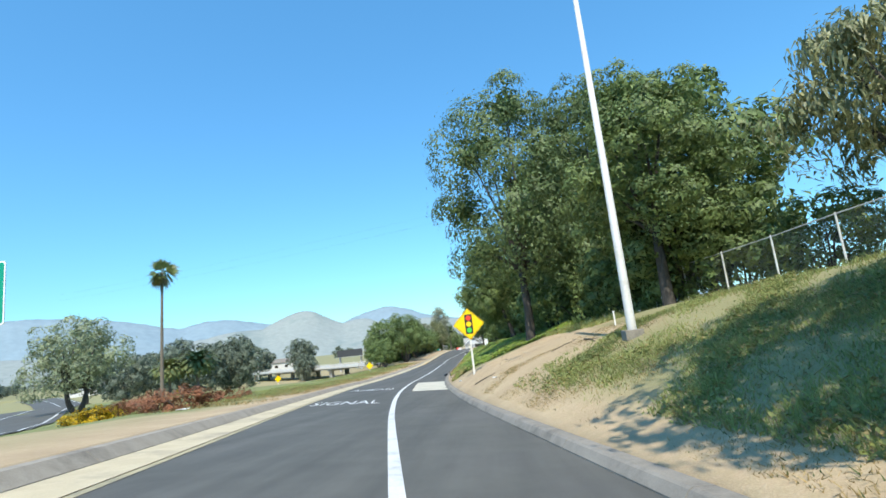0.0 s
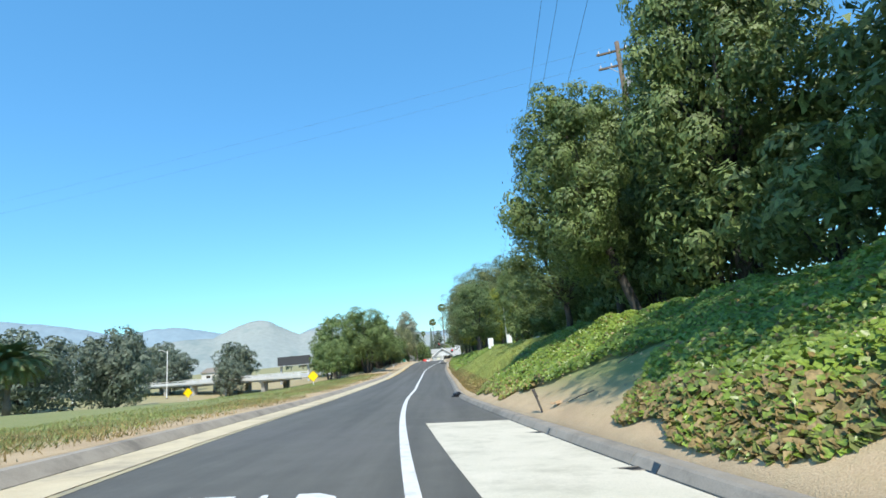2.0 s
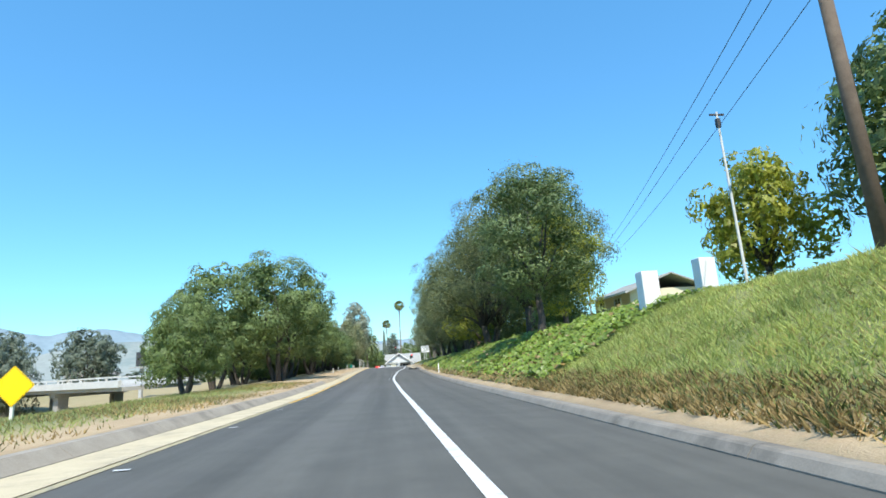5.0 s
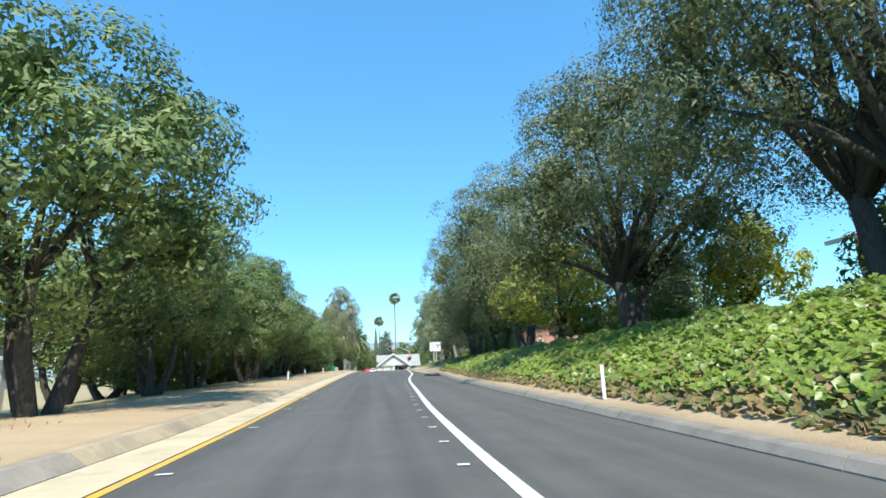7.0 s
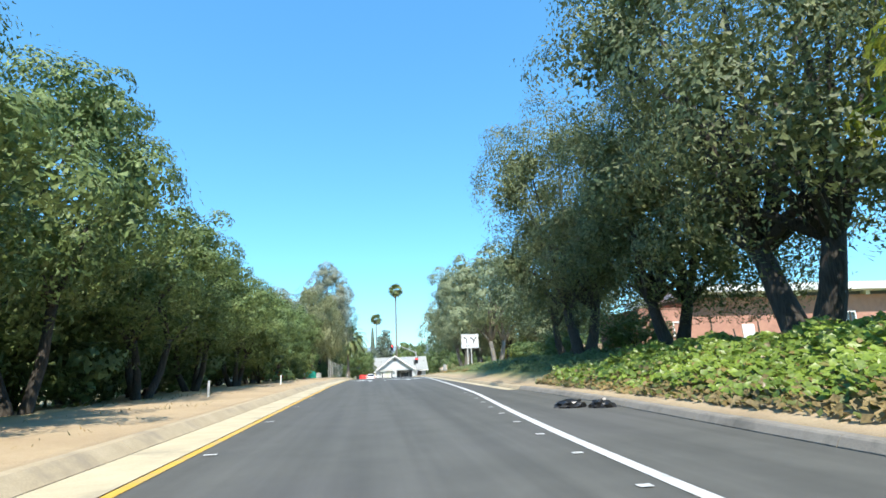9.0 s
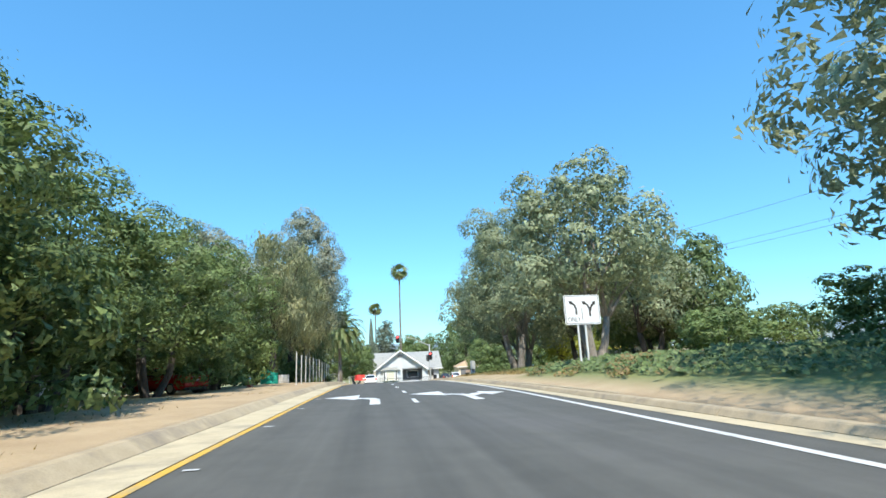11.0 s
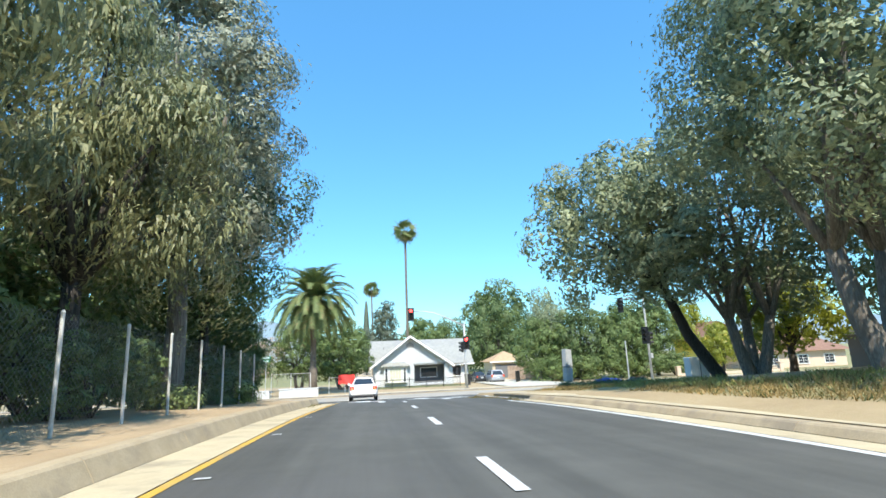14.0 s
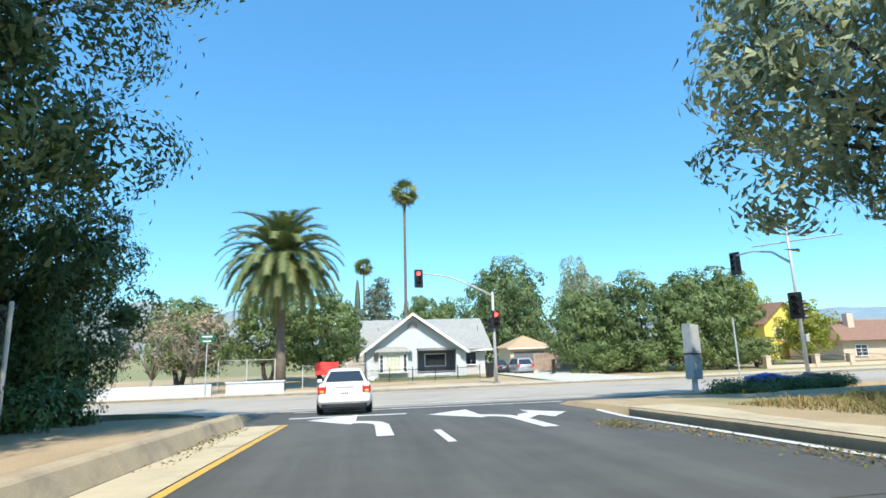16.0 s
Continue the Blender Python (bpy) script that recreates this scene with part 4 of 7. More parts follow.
for y, o in ((192.7, 0.0), (242.0, 0.32)):
    marking("left_turn_arrow", [arrow_left(y, o)], PAINT, "white painted left-turn arrow on the asphalt")
    c = o + 3.43
    fork = arrow_left(y, c)
    right = [(c + 0.0, y + 2.3), (c + 0.3, y + 2.2), (c + 0.75, y + 3.0), (c + 0.9, y + 2.2), (c + 1.7, y + 3.5), (c + 0.8, y + 5.0), (c + 0.75, y + 3.9), (c + 0.3, y + 3.5)]
    marking("split_turn_arrow", [fork, right], PAINT, "white painted arrow splitting left and right")
for k in range(26):
    y = 118.5 + 1.95 * k
    marking("lane_tick", [[(float(line_white(y)) - 0.42, y), (float(line_white(y)) - 0.27, y), (float(line_white(y)) - 0.27, y + 0.12), (float(line_white(y)) - 0.42, y + 0.12)]], PAINT, "small white marker beside the lane line")
for k in range(34):
    y = 70 + 4.9 * k
    e = float(edge_left(y)) + 0.3
    marking("edge_tick", [[(e, y), (e + 0.2, y), (e + 0.2, y + 0.1), (e, y + 0.1)]], PAINT, "small pale marker beside the yellow line")
# stop line and the lines across the mouth of the ramp
marking("stop_line", [[(-2.3, 247.9), (1.2, 247.7), (1.2, 248.1), (-2.3, 248.3)]], PAINT, "white painted stop line")
marking("crosswalk_line", [[(-2.5, 250.4), (7.0, 249.7), (7.0, 249.95), (-2.5, 250.65)]], PAINT, "white painted crosswalk line", 0.03)
marking("crosswalk_line", [[(-3.0, 253.1), (9.0, 252.4), (9.0, 252.65), (-3.0, 253.35)]], PAINT, "white painted crosswalk line", 0.03)


# the crossing street, its rounded corners and kerbs
def flat_patch(name, poly, lift, material, label, category):
    vs = [(x, y, float(road_z(y)) + lift) for x, y in poly]
    ob = add_mesh(name, vs, [tuple(range(len(vs)))], material)
    bm = bmesh.new()
    bm.from_mesh(ob.data)
    bmesh.ops.triangulate(bm, faces=bm.faces[:])
    for f in bm.faces:
        if f.normal.z < 0:
            f.normal_flip()
    bm.to_mesh(ob.data)
    bm.free()
    return structure(ob, label, category)


xs = np.arange(-260, 261, 4.0)
cross_v = np.array([np.stack([xs, np.full_like(xs, y), np.full_like(xs, road_z(y))], -1) for y in np.linspace(CROSS_NEAR + 1, CROSS_FAR, 9)])
structure(add_mesh("cross_street", cross_v.reshape(-1, 3), grid_faces(9, len(xs)), OLD_ASPHALT), "sun-bleached tan asphalt of the crossing street", "road")
apron = [(-13.2, 246.0), (-14.4, 248.6), (-16.5, 250.2), (-20, 251.6), (14, 251.6), (2.5, 249.2), (-1.2, 247.6), (-3.2, 245.6), (-3.4, 243.6), (-3.4, 235.5), (-12.1, 235.5)]
flat_patch("ramp_mouth", apron, 0.006, ASPHALT, "dark asphalt mouth of the ramp", "road")


def kerb_run(name, pts, label, w=0.18, h=0.16, material=None, lift=0.0):
    """A kerb along a polyline of (x, y), standing on the street."""
    vs, fs = [], []
    n = len(pts)
    for i, (x, y) in enumerate(pts):
        ax, ay = pts[max(i - 1, 0)]
        bx_, by = pts[min(i + 1, n - 1)]
        d = Vector((bx_ - ax, by - ay)).normalized()
        nx, ny = -d.y, d.x
        z = float(road_z(y)) + lift
        for o, up in ((0, -0.15), (0, h - 0.03), (0.03, h), (w, h + 0.005), (w, -0.15)):
            vs.append((x + nx * o, y + ny * o, z + up))
    for i in range(n - 1):
        for k in range(4):
            fs.append((i * 5 + k, i * 5 + k + 1, (i + 1) * 5 + k + 1, (i + 1) * 5 + k))
    fs += [tuple(range(5)), tuple((n - 1) * 5 + k for k in range(5))[::-1]]
    return structure(add_mesh(name, vs, fs, material or KERB), label, "kerb")


right_corner = [(-3.3 + 0.0, 235.5), (-3.25, 240), (-3.2, 243.4), (-2.9, 245.0), (-1.9, 246.6), (-0.2, 247.9), (3, 249.3), (8, 250.3), (16, 251.2), (60, 251.4), (200, 251.4)]
kerb_run("kerb_corner_right", right_corner[::-1], "rounded tan concrete corner kerb", material=KERB_TAN)
left_corner = [(-13.4, 245.5), (-13.9, 247.4), (-15.2, 249.2), (-17.2, 250.6), (-20, 251.3), (-200, 251.4)]
kerb_run("kerb_corner_left", left_corner, "rounded tan concrete corner kerb", 0.2, 0.26, KERB_TAN)
kerb_run("kerb_far", [(200, 267.0), (-200, 267.0)][::-1], "low grey kerb along the far side of the street")
strip("sidewalk_right", lambda y: edge_right(y) + 0.34, lambda y: edge_right(y) + 1.7, 190, 244, GUTTER, 0.175, label="tan concrete footpath beside the kerb", category="pavement")
edge = [(-3.75, 236), (-3.72, 240), (-3.66, 243.3), (-3.3, 245.4), (-2.2, 247.2), (-0.4, 248.5), (2.5, 249.7), (7.5, 250.8)]
flat_patch("corner_line", edge + [(x + 0.17, y - 0.1) for x, y in edge[::-1]], 0.018, PAINT, "white painted line round the corner", "road marking")
flat_patch("verge_far", [(-200, 267.2), (200, 267.2), (200, 271.5), (-200, 271.5)], 0.165, GUTTER, "tan earth and paving along the far side", "pavement")

# concrete inlet apron with its slots
strip("inlet_slab", 0.92, lambda y: edge_right(y) - 0.05, 31.6, 46.6, SLAB, 0.01, label="bright concrete drain apron set in the asphalt", category="pavement")
for y in (34.2, 38.6, 43.2):
    r = float(road_x(y))
    e = float(edge_right(y))
    drain = root("drain_inlet", pose(r + e, y, float(road_at(e, y))), "dark slotted drain inlet in the concrete apron", "drain", "drain inlets")
    part("slot", bx(-0.75, 0, 0.012, 1.5, 0.16, 0.02), DARK_METAL, drain)
    part("throat", prism([(-0.02, 0.0), (0.075, 0.13), (0.12, 0.13), (0.12, 0.0)], -0.4, 0.4), DARK_METAL, drain)
    part("frame", merge([bx(-0.75, -0.1, 0.014, 1.56, 0.03, 0.02), bx(-0.75, 0.1, 0.014, 1.56, 0.03, 0.02)]), KERB, drain)


def crumpled(name, x, y, z, sx, sy, sz, seed, material, label, category):
    rng = np.random.default_rng(seed)
    bm = bmesh.new()
    bmesh.ops.create_icosphere(bm, subdivisions=3, radius=1.0)
    for v in bm.verts:
        n = noise.noise(v.co * 2.3 + Vector((seed, 0, 0))) * 0.55 + noise.noise(v.co * 6 + Vector((0, seed, 0))) * 0.2
        v.co = v.co * (1 + n)
        v.co.x *= sx
        v.co.y *= sy
        v.co.z = max(v.co.z, -0.25) * sz
    me = bpy.data.meshes.new(name)
    bm.to_mesh(me)
    bm.free()
    me.materials.append(material)
    ob = new(name, me)
    ob.matrix_basis = pose(x, y, z + 0.2 * sz)
    return tagged(ob, label, category)


BLACK_BAG = plain("black_plastic", (0.015, 0.015, 0.016), 0.3)
BLUE_TARP = plain("blue_tarp", (0.07, 0.1, 0.42), 0.5, 0, 0.3)
crumpled("rubbish_bag", -4.9, 158.3, float(road_at(5.2, 158.3)), 0.4, 0.24, 0.17, 3, BLACK_BAG, "torn black plastic rubbish bag lying on the road", "rubbish bag")
crumpled("rubbish_bag", -4.2, 157.9, float(road_at(5.8, 158.0)), 0.28, 0.2, 0.18, 8, BLACK_BAG, "torn black plastic rubbish bag lying on the road", "rubbish bag")
crumpled("rubbish", -4.5, 62.4, float(road_at(3.3, 62.4)), 0.3, 0.25, 0.2, 5, BLACK_BAG, "small heap of dark rubbish by the kerb", "rubbish")
crumpled("tarp_heap", 7.2, 251.0, gz(7.2, 251), 1.3, 0.6, 0.4, 6, BLUE_TARP, "crumpled blue tarpaulin on the corner verge", "tarpaulin")
crumpled("bundle", 9.2, 251.0, gz(9.2, 251), 1.2, 0.6, 0.35, 9, BLACK_BAG, "dark bundle lying beside a blue tarpaulin", "bundle")
# ---- palms ----
def fan_palm(seed, h, lean, label):
    """A slender palm with a ball of fan fronds and a short dead skirt."""
    rng = np.random.default_rng(seed)
    p = new("palm_tree")
    top = Vector((lean, 0, h))
    part_v, part_f = tube([(0, 0, -0.4), (0, 0, 0.6), (lean * 0.25, 0, h * 0.4), (lean * 0.6, 0, h * 0.75), top], [0.36, 0.27, 0.2, 0.17, 0.2], 10)
    smooth(add_mesh("trunk", part_v, part_f, PALM_BARK, p))
    for name, count, lo, hi, m in (("crown", 34, -0.95, 1.45, L_PALM), ("dead_skirt", 8, -1.35, -0.8, L_IVYDRY)):
        vs, fs = [], []
        for _ in range(count):
            a, e = rng.uniform(0, 2 * math.pi), rng.uniform(lo, hi)
            d = Vector((math.cos(a) * math.cos(e), math.sin(a) * math.cos(e), math.sin(e)))
            L = rng.uniform(0.55, 0.95) if name == "crown" else rng.uniform(0.5, 0.9)
            mid = top + d * L
            side = d.cross(Vector((0, 0, 1))).normalized()
            up = side.cross(d).normalized()
            roll = rng.uniform(-1.4, 1.4)
            side, up = side * math.cos(roll) + up * math.sin(roll), up * math.cos(roll) - side * math.sin(roll)
            n = len(vs)
            vs += [top - side * 0.02, top + side * 0.02, mid + side * 0.02, mid - side * 0.02]
            fs.append((n, n + 1, n + 2, n + 3))
            for k in range(11):
                b = radians(-50 + 10 * k)
                t = (d * math.cos(b) + side * math.sin(b)).normalized()
                R = rng.uniform(1.2, 1.85)
                tip = mid + t * R - Vector((0, 0, 0.1 * R * (1 + abs(math.sin(b))))) + up * 0.05
                w = t.cross(up).normalized() * 0.085
                n = len(vs)
                q = mid + t * R * 0.55
                vs += [mid, q + w, tip, q - w]
                fs.append((n, n + 1, n + 2, n + 3))
        add_mesh(name, vs, fs, m, p)
    return tagged(p, label, "palm tree")


fp = fan_palm(21, 16.8, 0.3, "tall fan palm with a round tuft of fronds")
fp.matrix_basis = pose(-43.4, 69.5, gz(-43.4, 69.5))
for x, y, h, s, turn in ((-2.2, 313, 28.2, 1.15, 80), (-7.8, 362, 23.5, 1.15, 200), (-16.0, 420, 19, 1.0, 130)):
    c = copy_thing(fp, Matrix.LocRotScale((x, y, gz(x, y)), Euler((0, 0, radians(turn))), (s, s, h / 16.8)))
    for ch in c.children:
        if ch.name.split(".")[0] in ("crown", "dead_skirt"):
            # keep the tuft round on a taller trunk
            k = s * 16.8 / h
            ch.matrix_basis = Matrix.Translation((0, 0, 16.8 * (1 - k))) @ Matrix.Diagonal((1, 1, k, 1))
    tagged(c, "very tall thin fan palm far beyond the house")


FRUIT = surface("orange_fruit_stalks", (0.42, 0.2, 0.05), (0.6, 0.33, 0.1), 4, 30, 0.7)


def date_palm(seed, h, spread, fronds, label, bole=0.45):
    rng = np.random.default_rng(seed)
    p = new("date_palm")
    g = tube([(0, 0, -0.3), (0, 0, h * 0.28), (0, 0, h * 0.3), (0, 0, h * 0.6), (0, 0, h * 0.85), (0, 0, h)], [bole, bole * 0.98, bole * 0.72, bole * 0.66, bole * 1.0, bole * 0.8], 14)
    smooth(add_mesh("trunk", g[0], g[1], PALM_BARK, p))
    scars = []
    for k in range(90):
        z = h * (0.78 + 0.22 * k / 90)
        a = k * 2.4
        r = bole * 1.0
        c = Vector((r * math.cos(a), r * math.sin(a), z))
        o = Vector((math.cos(a), math.sin(a), 0.9)) * 0.22
        s = Vector((-math.sin(a), math.cos(a), 0)) * 0.08
        scars.append(([c - s, c + s, c + o], [(0, 1, 2)]))
    add_mesh("leaf_stubs", *merge(scars), PALM_BARK, p)
    vs, fs = [], []
    top = Vector((0, 0, h))
    for i in range(fronds):
        a, e = i * 2.39996, math.radians(88 - 128 * (i / fronds) ** 0.9) + rng.uniform(-0.12, 0.12)
        out_ = Vector((math.cos(a), math.sin(a), 0))
        L = spread * rng.uniform(0.9, 1.12)
        pts, pos, ang = [], top.copy(), e
        for k in range(13):
            pts.append(pos.copy())
            pos = pos + (out_ * math.cos(ang) + Vector((0, 0, math.sin(ang)))) * (L / 12)
            ang -= 0.06 + 0.016 * k * (0.5 if e < 0 else 1.0)
        side = out_.cross(Vector((0, 0, 1)))
        for k in range(1, 13):
            d = (pts[k] - pts[k - 1]).normalized()
            upv = side.cross(d).normalized()
            n = len(vs)
            vs += [pts[k - 1] - side * 0.03, pts[k - 1] + side * 0.03, pts[k] + side * 0.025, pts[k] - side * 0.025]
            fs.append((n, n + 1, n + 2, n + 3))
            for j in range(3):
                q = pts[k - 1].lerp(pts[k], j / 3)
                ll = spread * 0.19 * (1.1 - abs(k - 6) / 9)
                for sg in (-1, 1):
                    tip = q + (side * sg * 0.8 + d * 0.55 + upv * 0.25).normalized() * ll - Vector((0, 0, 0.1))
                    n = len(vs)
                    vs += [q - d * 0.09, q + d * 0.09, tip]
                    fs.append((n, n + 1, n + 2))
    add_mesh("fronds", vs, fs, L_PALM, p)
    fruit = []
    for i in range(60):
        a = rng.uniform(0, 2 * math.pi)
        c = top + Vector((math.cos(a), math.sin(a), 0)) * rng.uniform(0.5, 1.1) + Vector((0, 0, rng.uniform(-0.2, 0.9)))
        fruit.append(tube([top + Vector((0, 0, 0.1)), c, c + Vector((0, 0, -0.3))], [0.03, 0.035, 0.02], 5))
    add_mesh("fruit_stalks", *merge(fruit), FRUIT, p)
    return tagged(p, label, "palm tree")


dp = date_palm(31, 9.9, 5.3, 120, "broad date palm with arching feather fronds and thick trunk")
dp.matrix_basis = pose(-15.6, 273.2, gz(-15.6, 273.2))
dp2 = copy_thing(dp, Matrix.LocRotScale((-44.5, 80.5, gz(-44.5, 80.5)), Euler((0, 0, 1)), (0.72, 0.72, 0.5)))
tagged(dp2, "low date palm among trees beside the freeway")
dp3 = copy_thing(dp, Matrix.LocRotScale((-47.5, 78.0, gz(-47.5, 78.0)), Euler((0, 0, 2)), (0.6, 0.6, 0.42)))
tagged(dp3, "low date palm among trees beside the freeway")


def cypress(x, y, h, r, label):
    rng = np.random.default_rng(int(h * 7))
    p = root("cypress", pose(x, y, gz(x, y)), label, "tree")
    part("trunk", rod((0, 0, -0.3), (0, 0, h * 0.9), 0.2, 0.03), BARK, p)
    n = 5000
    t = rng.uniform(0.03, 1, n)
    a = rng.uniform(0, 2 * math.pi, n)
    rr = r * np.sqrt(np.clip(1.02 - t, 0, 1)) * np.clip(t * 6, 0.3, 1) * rng.uniform(0.75, 1.08, n)
    c = np.stack([rr * np.cos(a), rr * np.sin(a), t * h], -1)
    nn = np.stack([np.cos(a), np.sin(a), np.full(n, 0.3)], -1)
    ob = new("crown", leaf_mesh("crown", c, nn, np.full(n, 0.28), rng, L_FAR, 1.7, True, True))
    ob.parent = p
    return p


cypress(-9.6, 362, 20, 1.3, "narrow dark cypress beyond the house")
cypress(-80, 165, 12, 1.4, "narrow dark cypress beside the freeway")

# ---- ground cover ----
rs = np.random.default_rng(77)
L_WEED = leafy("weed_leaves", (0.1, 0.13, 0.035), (0.27, 0.3, 0.1), (0.36, 0.27, 0.12), 0.6, 0.3, 0.2)


def scatter(y0, y1, d0, d1, n, right=True):
    """Points on the bank: d0..d1 metres behind the kerb."""
    y = rs.uniform(y0, y1, n)
    d = rs.uniform(d0, d1, n)
    x = road_x(y) + (edge_right(y) + RIGHT_TOP + d if right else edge_left(y) - LEFT_TOP - d)
    return x, y, d


def wavy(x, y, s, seed):
    return np.sin(x * s + seed) * np.cos(y * s * 0.8 + 1.7 * seed) + 0.5 * np.sin(x * s * 2.3 - y * s * 1.9 + seed)


def ivy_patch(name, y0, y1, d0, d1, n, material, size, tall, label, mask=None):
    x, y, d = scatter(y0, y1, d0, d1, n)
    if mask is not None:
        k = mask(x, y, d)
        x, y, d = x[k], y[k], d[k]
    mound = tall * (0.55 + 0.3 * wavy(x, y, 1.6, 2.0)) * np.clip(d / 0.8, 0.25, 1)
    z = ground_at(x, y) + np.clip(mound, 0.03, 1) * rs.uniform(0.3, 1.0, len(x))
    nrm = np.stack([rs.normal(-0.3, 0.5, len(x)), rs.normal(-0.45, 0.5, len(x)), np.full(len(x), 0.9)], -1)
    ob = new(name, leaf_mesh(name, np.stack([x, y, z], -1), nrm, size * rs.uniform(0.6, 1.4, len(x)), rs, material, 1.15))
    return tagged(ob, label, "ground cover", kind="stuff")


# the ivy's lower edge leaves a bare wedge of earth between its two stretches
IVY_EDGE = ((33, 6), (34, 3), (35.5, 1), (37, 0.25), (41, 0.25), (41.8, 1.5), (44, 3.3), (46, 2.6), (48, 1.6), (51.6, 0.45), (59.5, 0.55), (61, 1.8), (62.5, 3.2))
edge1 = lambda x, y, d: d > np.interp(y, *zip(*IVY_EDGE)) + 0.25 * wavy(x, y, 1.4, 1)
ivy_patch("ivy", 32.5, 62.5, 0.15, 8.5, 92000, L_IVY, 0.108, 0.46, "dense broad-leaved green ivy covering the bank", edge1)
ivy_patch("dry_ivy", 35, 43, 0.15, 1.2, 3400, L_IVYDRY, 0.15, 0.42, "curled dry brown ivy leaves along the kerb", edge1)
ivy_patch("dry_ivy", 47, 63, 0.15, 1.25, 5200, L_IVYDRY, 0.15, 0.4, "curled dry brown ivy leaves along the kerb", edge1)
ivy_patch("ivy", 94, 167, 0.7, 9.5, 74000, L_IVY, 0.17, 0.6, "dense bright green ivy covering the bank")
ivy_patch("dry_ivy", 96, 168, 0.35, 1.9, 12000, L_IVYDRY, 0.15, 0.42, "dry brown ivy leaves along the kerb")
ivy_patch("shrub_cover", 166, 206, 2.0, 10, 16000, L_DARK, 0.16, 0.5, "dark low shrubs under the trees")
ivy_patch("shrub_cover", 190, 206, 1.4, 4.5, 3000, L_IVYDRY, 0.14, 0.5, "dry brush at the edge of the verge", lambda x, y, d: wavy(x, y, 0.7, 4) > 0.1)


def blades(name, x, y, h, material, label, lean=0.35, width=0.018):
    n = len(x)
    z = ground_at(x, y)
    a = rs.uniform(0, 2 * math.pi, n)
    hh = h * rs.uniform(0.45, 1.25, n) * (0.85 + 0.4 * np.clip(wavy(x, y, 3.1, 1.0), -0.9, 1.4))
    dx, dy = np.cos(a), np.sin(a)
    lx, ly = rs.normal(0, lean, n) * hh, rs.normal(0, lean, n) * hh
    w = width * rs.uniform(0.7, 1.6, n)
    v = np.stack([np.stack([x - dx * w, y - dy * w, z - 0.02], -1), np.stack([x + dx * w, y + dy * w, z - 0.02], -1), np.stack([x + lx, y + ly, z + hh], -1)], 1).reshape(-1, 3)
    f = np.arange(n * 3).reshape(-1, 3)
    me = bpy.data.meshes.new(name)
    me.vertices.add(len(v))
    me.vertices.foreach_set("co", v.astype(np.float32).ravel())
    me.loops.add(n * 3)
    me.loops.foreach_set("vertex_index", f.astype(np.int32).ravel())
    me.polygons.add(n)
    me.polygons.foreach_set("loop_start", np.arange(0, n * 3, 3, dtype=np.int32))
    me.update(calc_edges=True)
    me.materials.append(material)
    return tagged(new(name, me), label, "grass", kind="stuff")


def tufted(x, y, s, seed, cut):
    return wavy(x, y, s, seed) + rs.normal(0, 0.35, len(x)) > cut


x, y, d = scatter(58, 97, 0.6, 9.0, 150000)
k = (rs.uniform(0, 1, len(x)) < np.clip((d - 0.4) / 1.1, 0.15, 1) * np.clip((y - 58) / 4, 0.1, 1)) & tufted(x, y, 0.7, 4, -1.1)
blades("grass", x[k], y[k], 0.18, LAWN, "green grass on the sunlit bank", 0.8, 0.016)
x, y, d = scatter(60, 97, 1.0, 9.0, 26000)
k = tufted(x, y, 0.5, 7, 0.3)
blades("dry_grass", x[k], y[k], 0.1, DRY_GRASS, "dry straw among the green grass", 0.9, 0.012)
x, y, d = scatter(58, 97, 0.3, 1.35, 24000)
blades("dry_grass", x, y, 0.17, DRY_GRASS, "dry tan grass along the kerb", 0.8, 0.022)
x, y, d = scatter(-3, 18.5, 0.9, 8, 120000)
k = tufted(x, y, 0.9, 3, -0.1) & (d > 0.5 + np.clip((y - 9) * 0.18, 0, 2))
blades("grass", x[k], y[k], 0.13, GRASS, "patchy green weeds on the bank", 0.75, 0.011)
x, y, d = scatter(-4, 22, 0.3, 6, 90000)
k = tufted(x, y, 0.8, 6, 0.15)
blades("dry_grass", x[k], y[k], 0.05, DRY_GRASS, "dry straw litter on the bank", 1.3, 0.008)
# broad-leaved weeds in low rosettes
x, y, d = scatter(-2, 18, 0.8, 8, 30000)
k = tufted(x, y, 0.9, 3, 0.35)
x, y = x[k], y[k]
nrm = np.stack([rs.normal(-0.1, 0.6, len(x)), rs.normal(-0.1, 0.6, len(x)), np.full(len(x), 0.9)], -1)
tagged(new("weeds", leaf_mesh("weeds", np.stack([x, y, ground_at(x, y) + rs.uniform(0.02, 0.14, len(x))], -1), nrm, rs.uniform(0.03, 0.075, len(x)), rs, L_WEED, 1.5)), "low broad-leaved weeds on the bank", "weeds", kind="stuff")
x, y, d = scatter(24, 34, 6.0, 10.5, 9000)
blades("grass", x, y, 0.25, GRASS, "weeds along the top of the bank", 0.5, 0.022)
x, y, d = scatter(205, 243, 2.0, 6.0, 26000)
k = tufted(x, y, 0.5, 2, -0.2)
blades("dry_grass", x[k], y[k], 0.15, DRY_GRASS, "dry yellow grass under the trees", 0.7, 0.016)
x, y, d = scatter(205, 243, 3.2, 9.0, 22000)
k = tufted(x, y, 0.4, 8, 0.0)
blades("grass", x[k], y[k], 0.2, GRASS, "rough green grass under the trees", 0.6, 0.018)
x, y, d = scatter(27, 118, 1.2, 11, 46000, False)
k = tufted(x, y, 0.3, 5, -0.5)
blades("grass", x[k], y[k], 0.14, GRASS, "rough green grass on the verge", 0.75, 0.016)
x, y, d = scatter(22, 120, 0.3, 5.5, 34000, False)
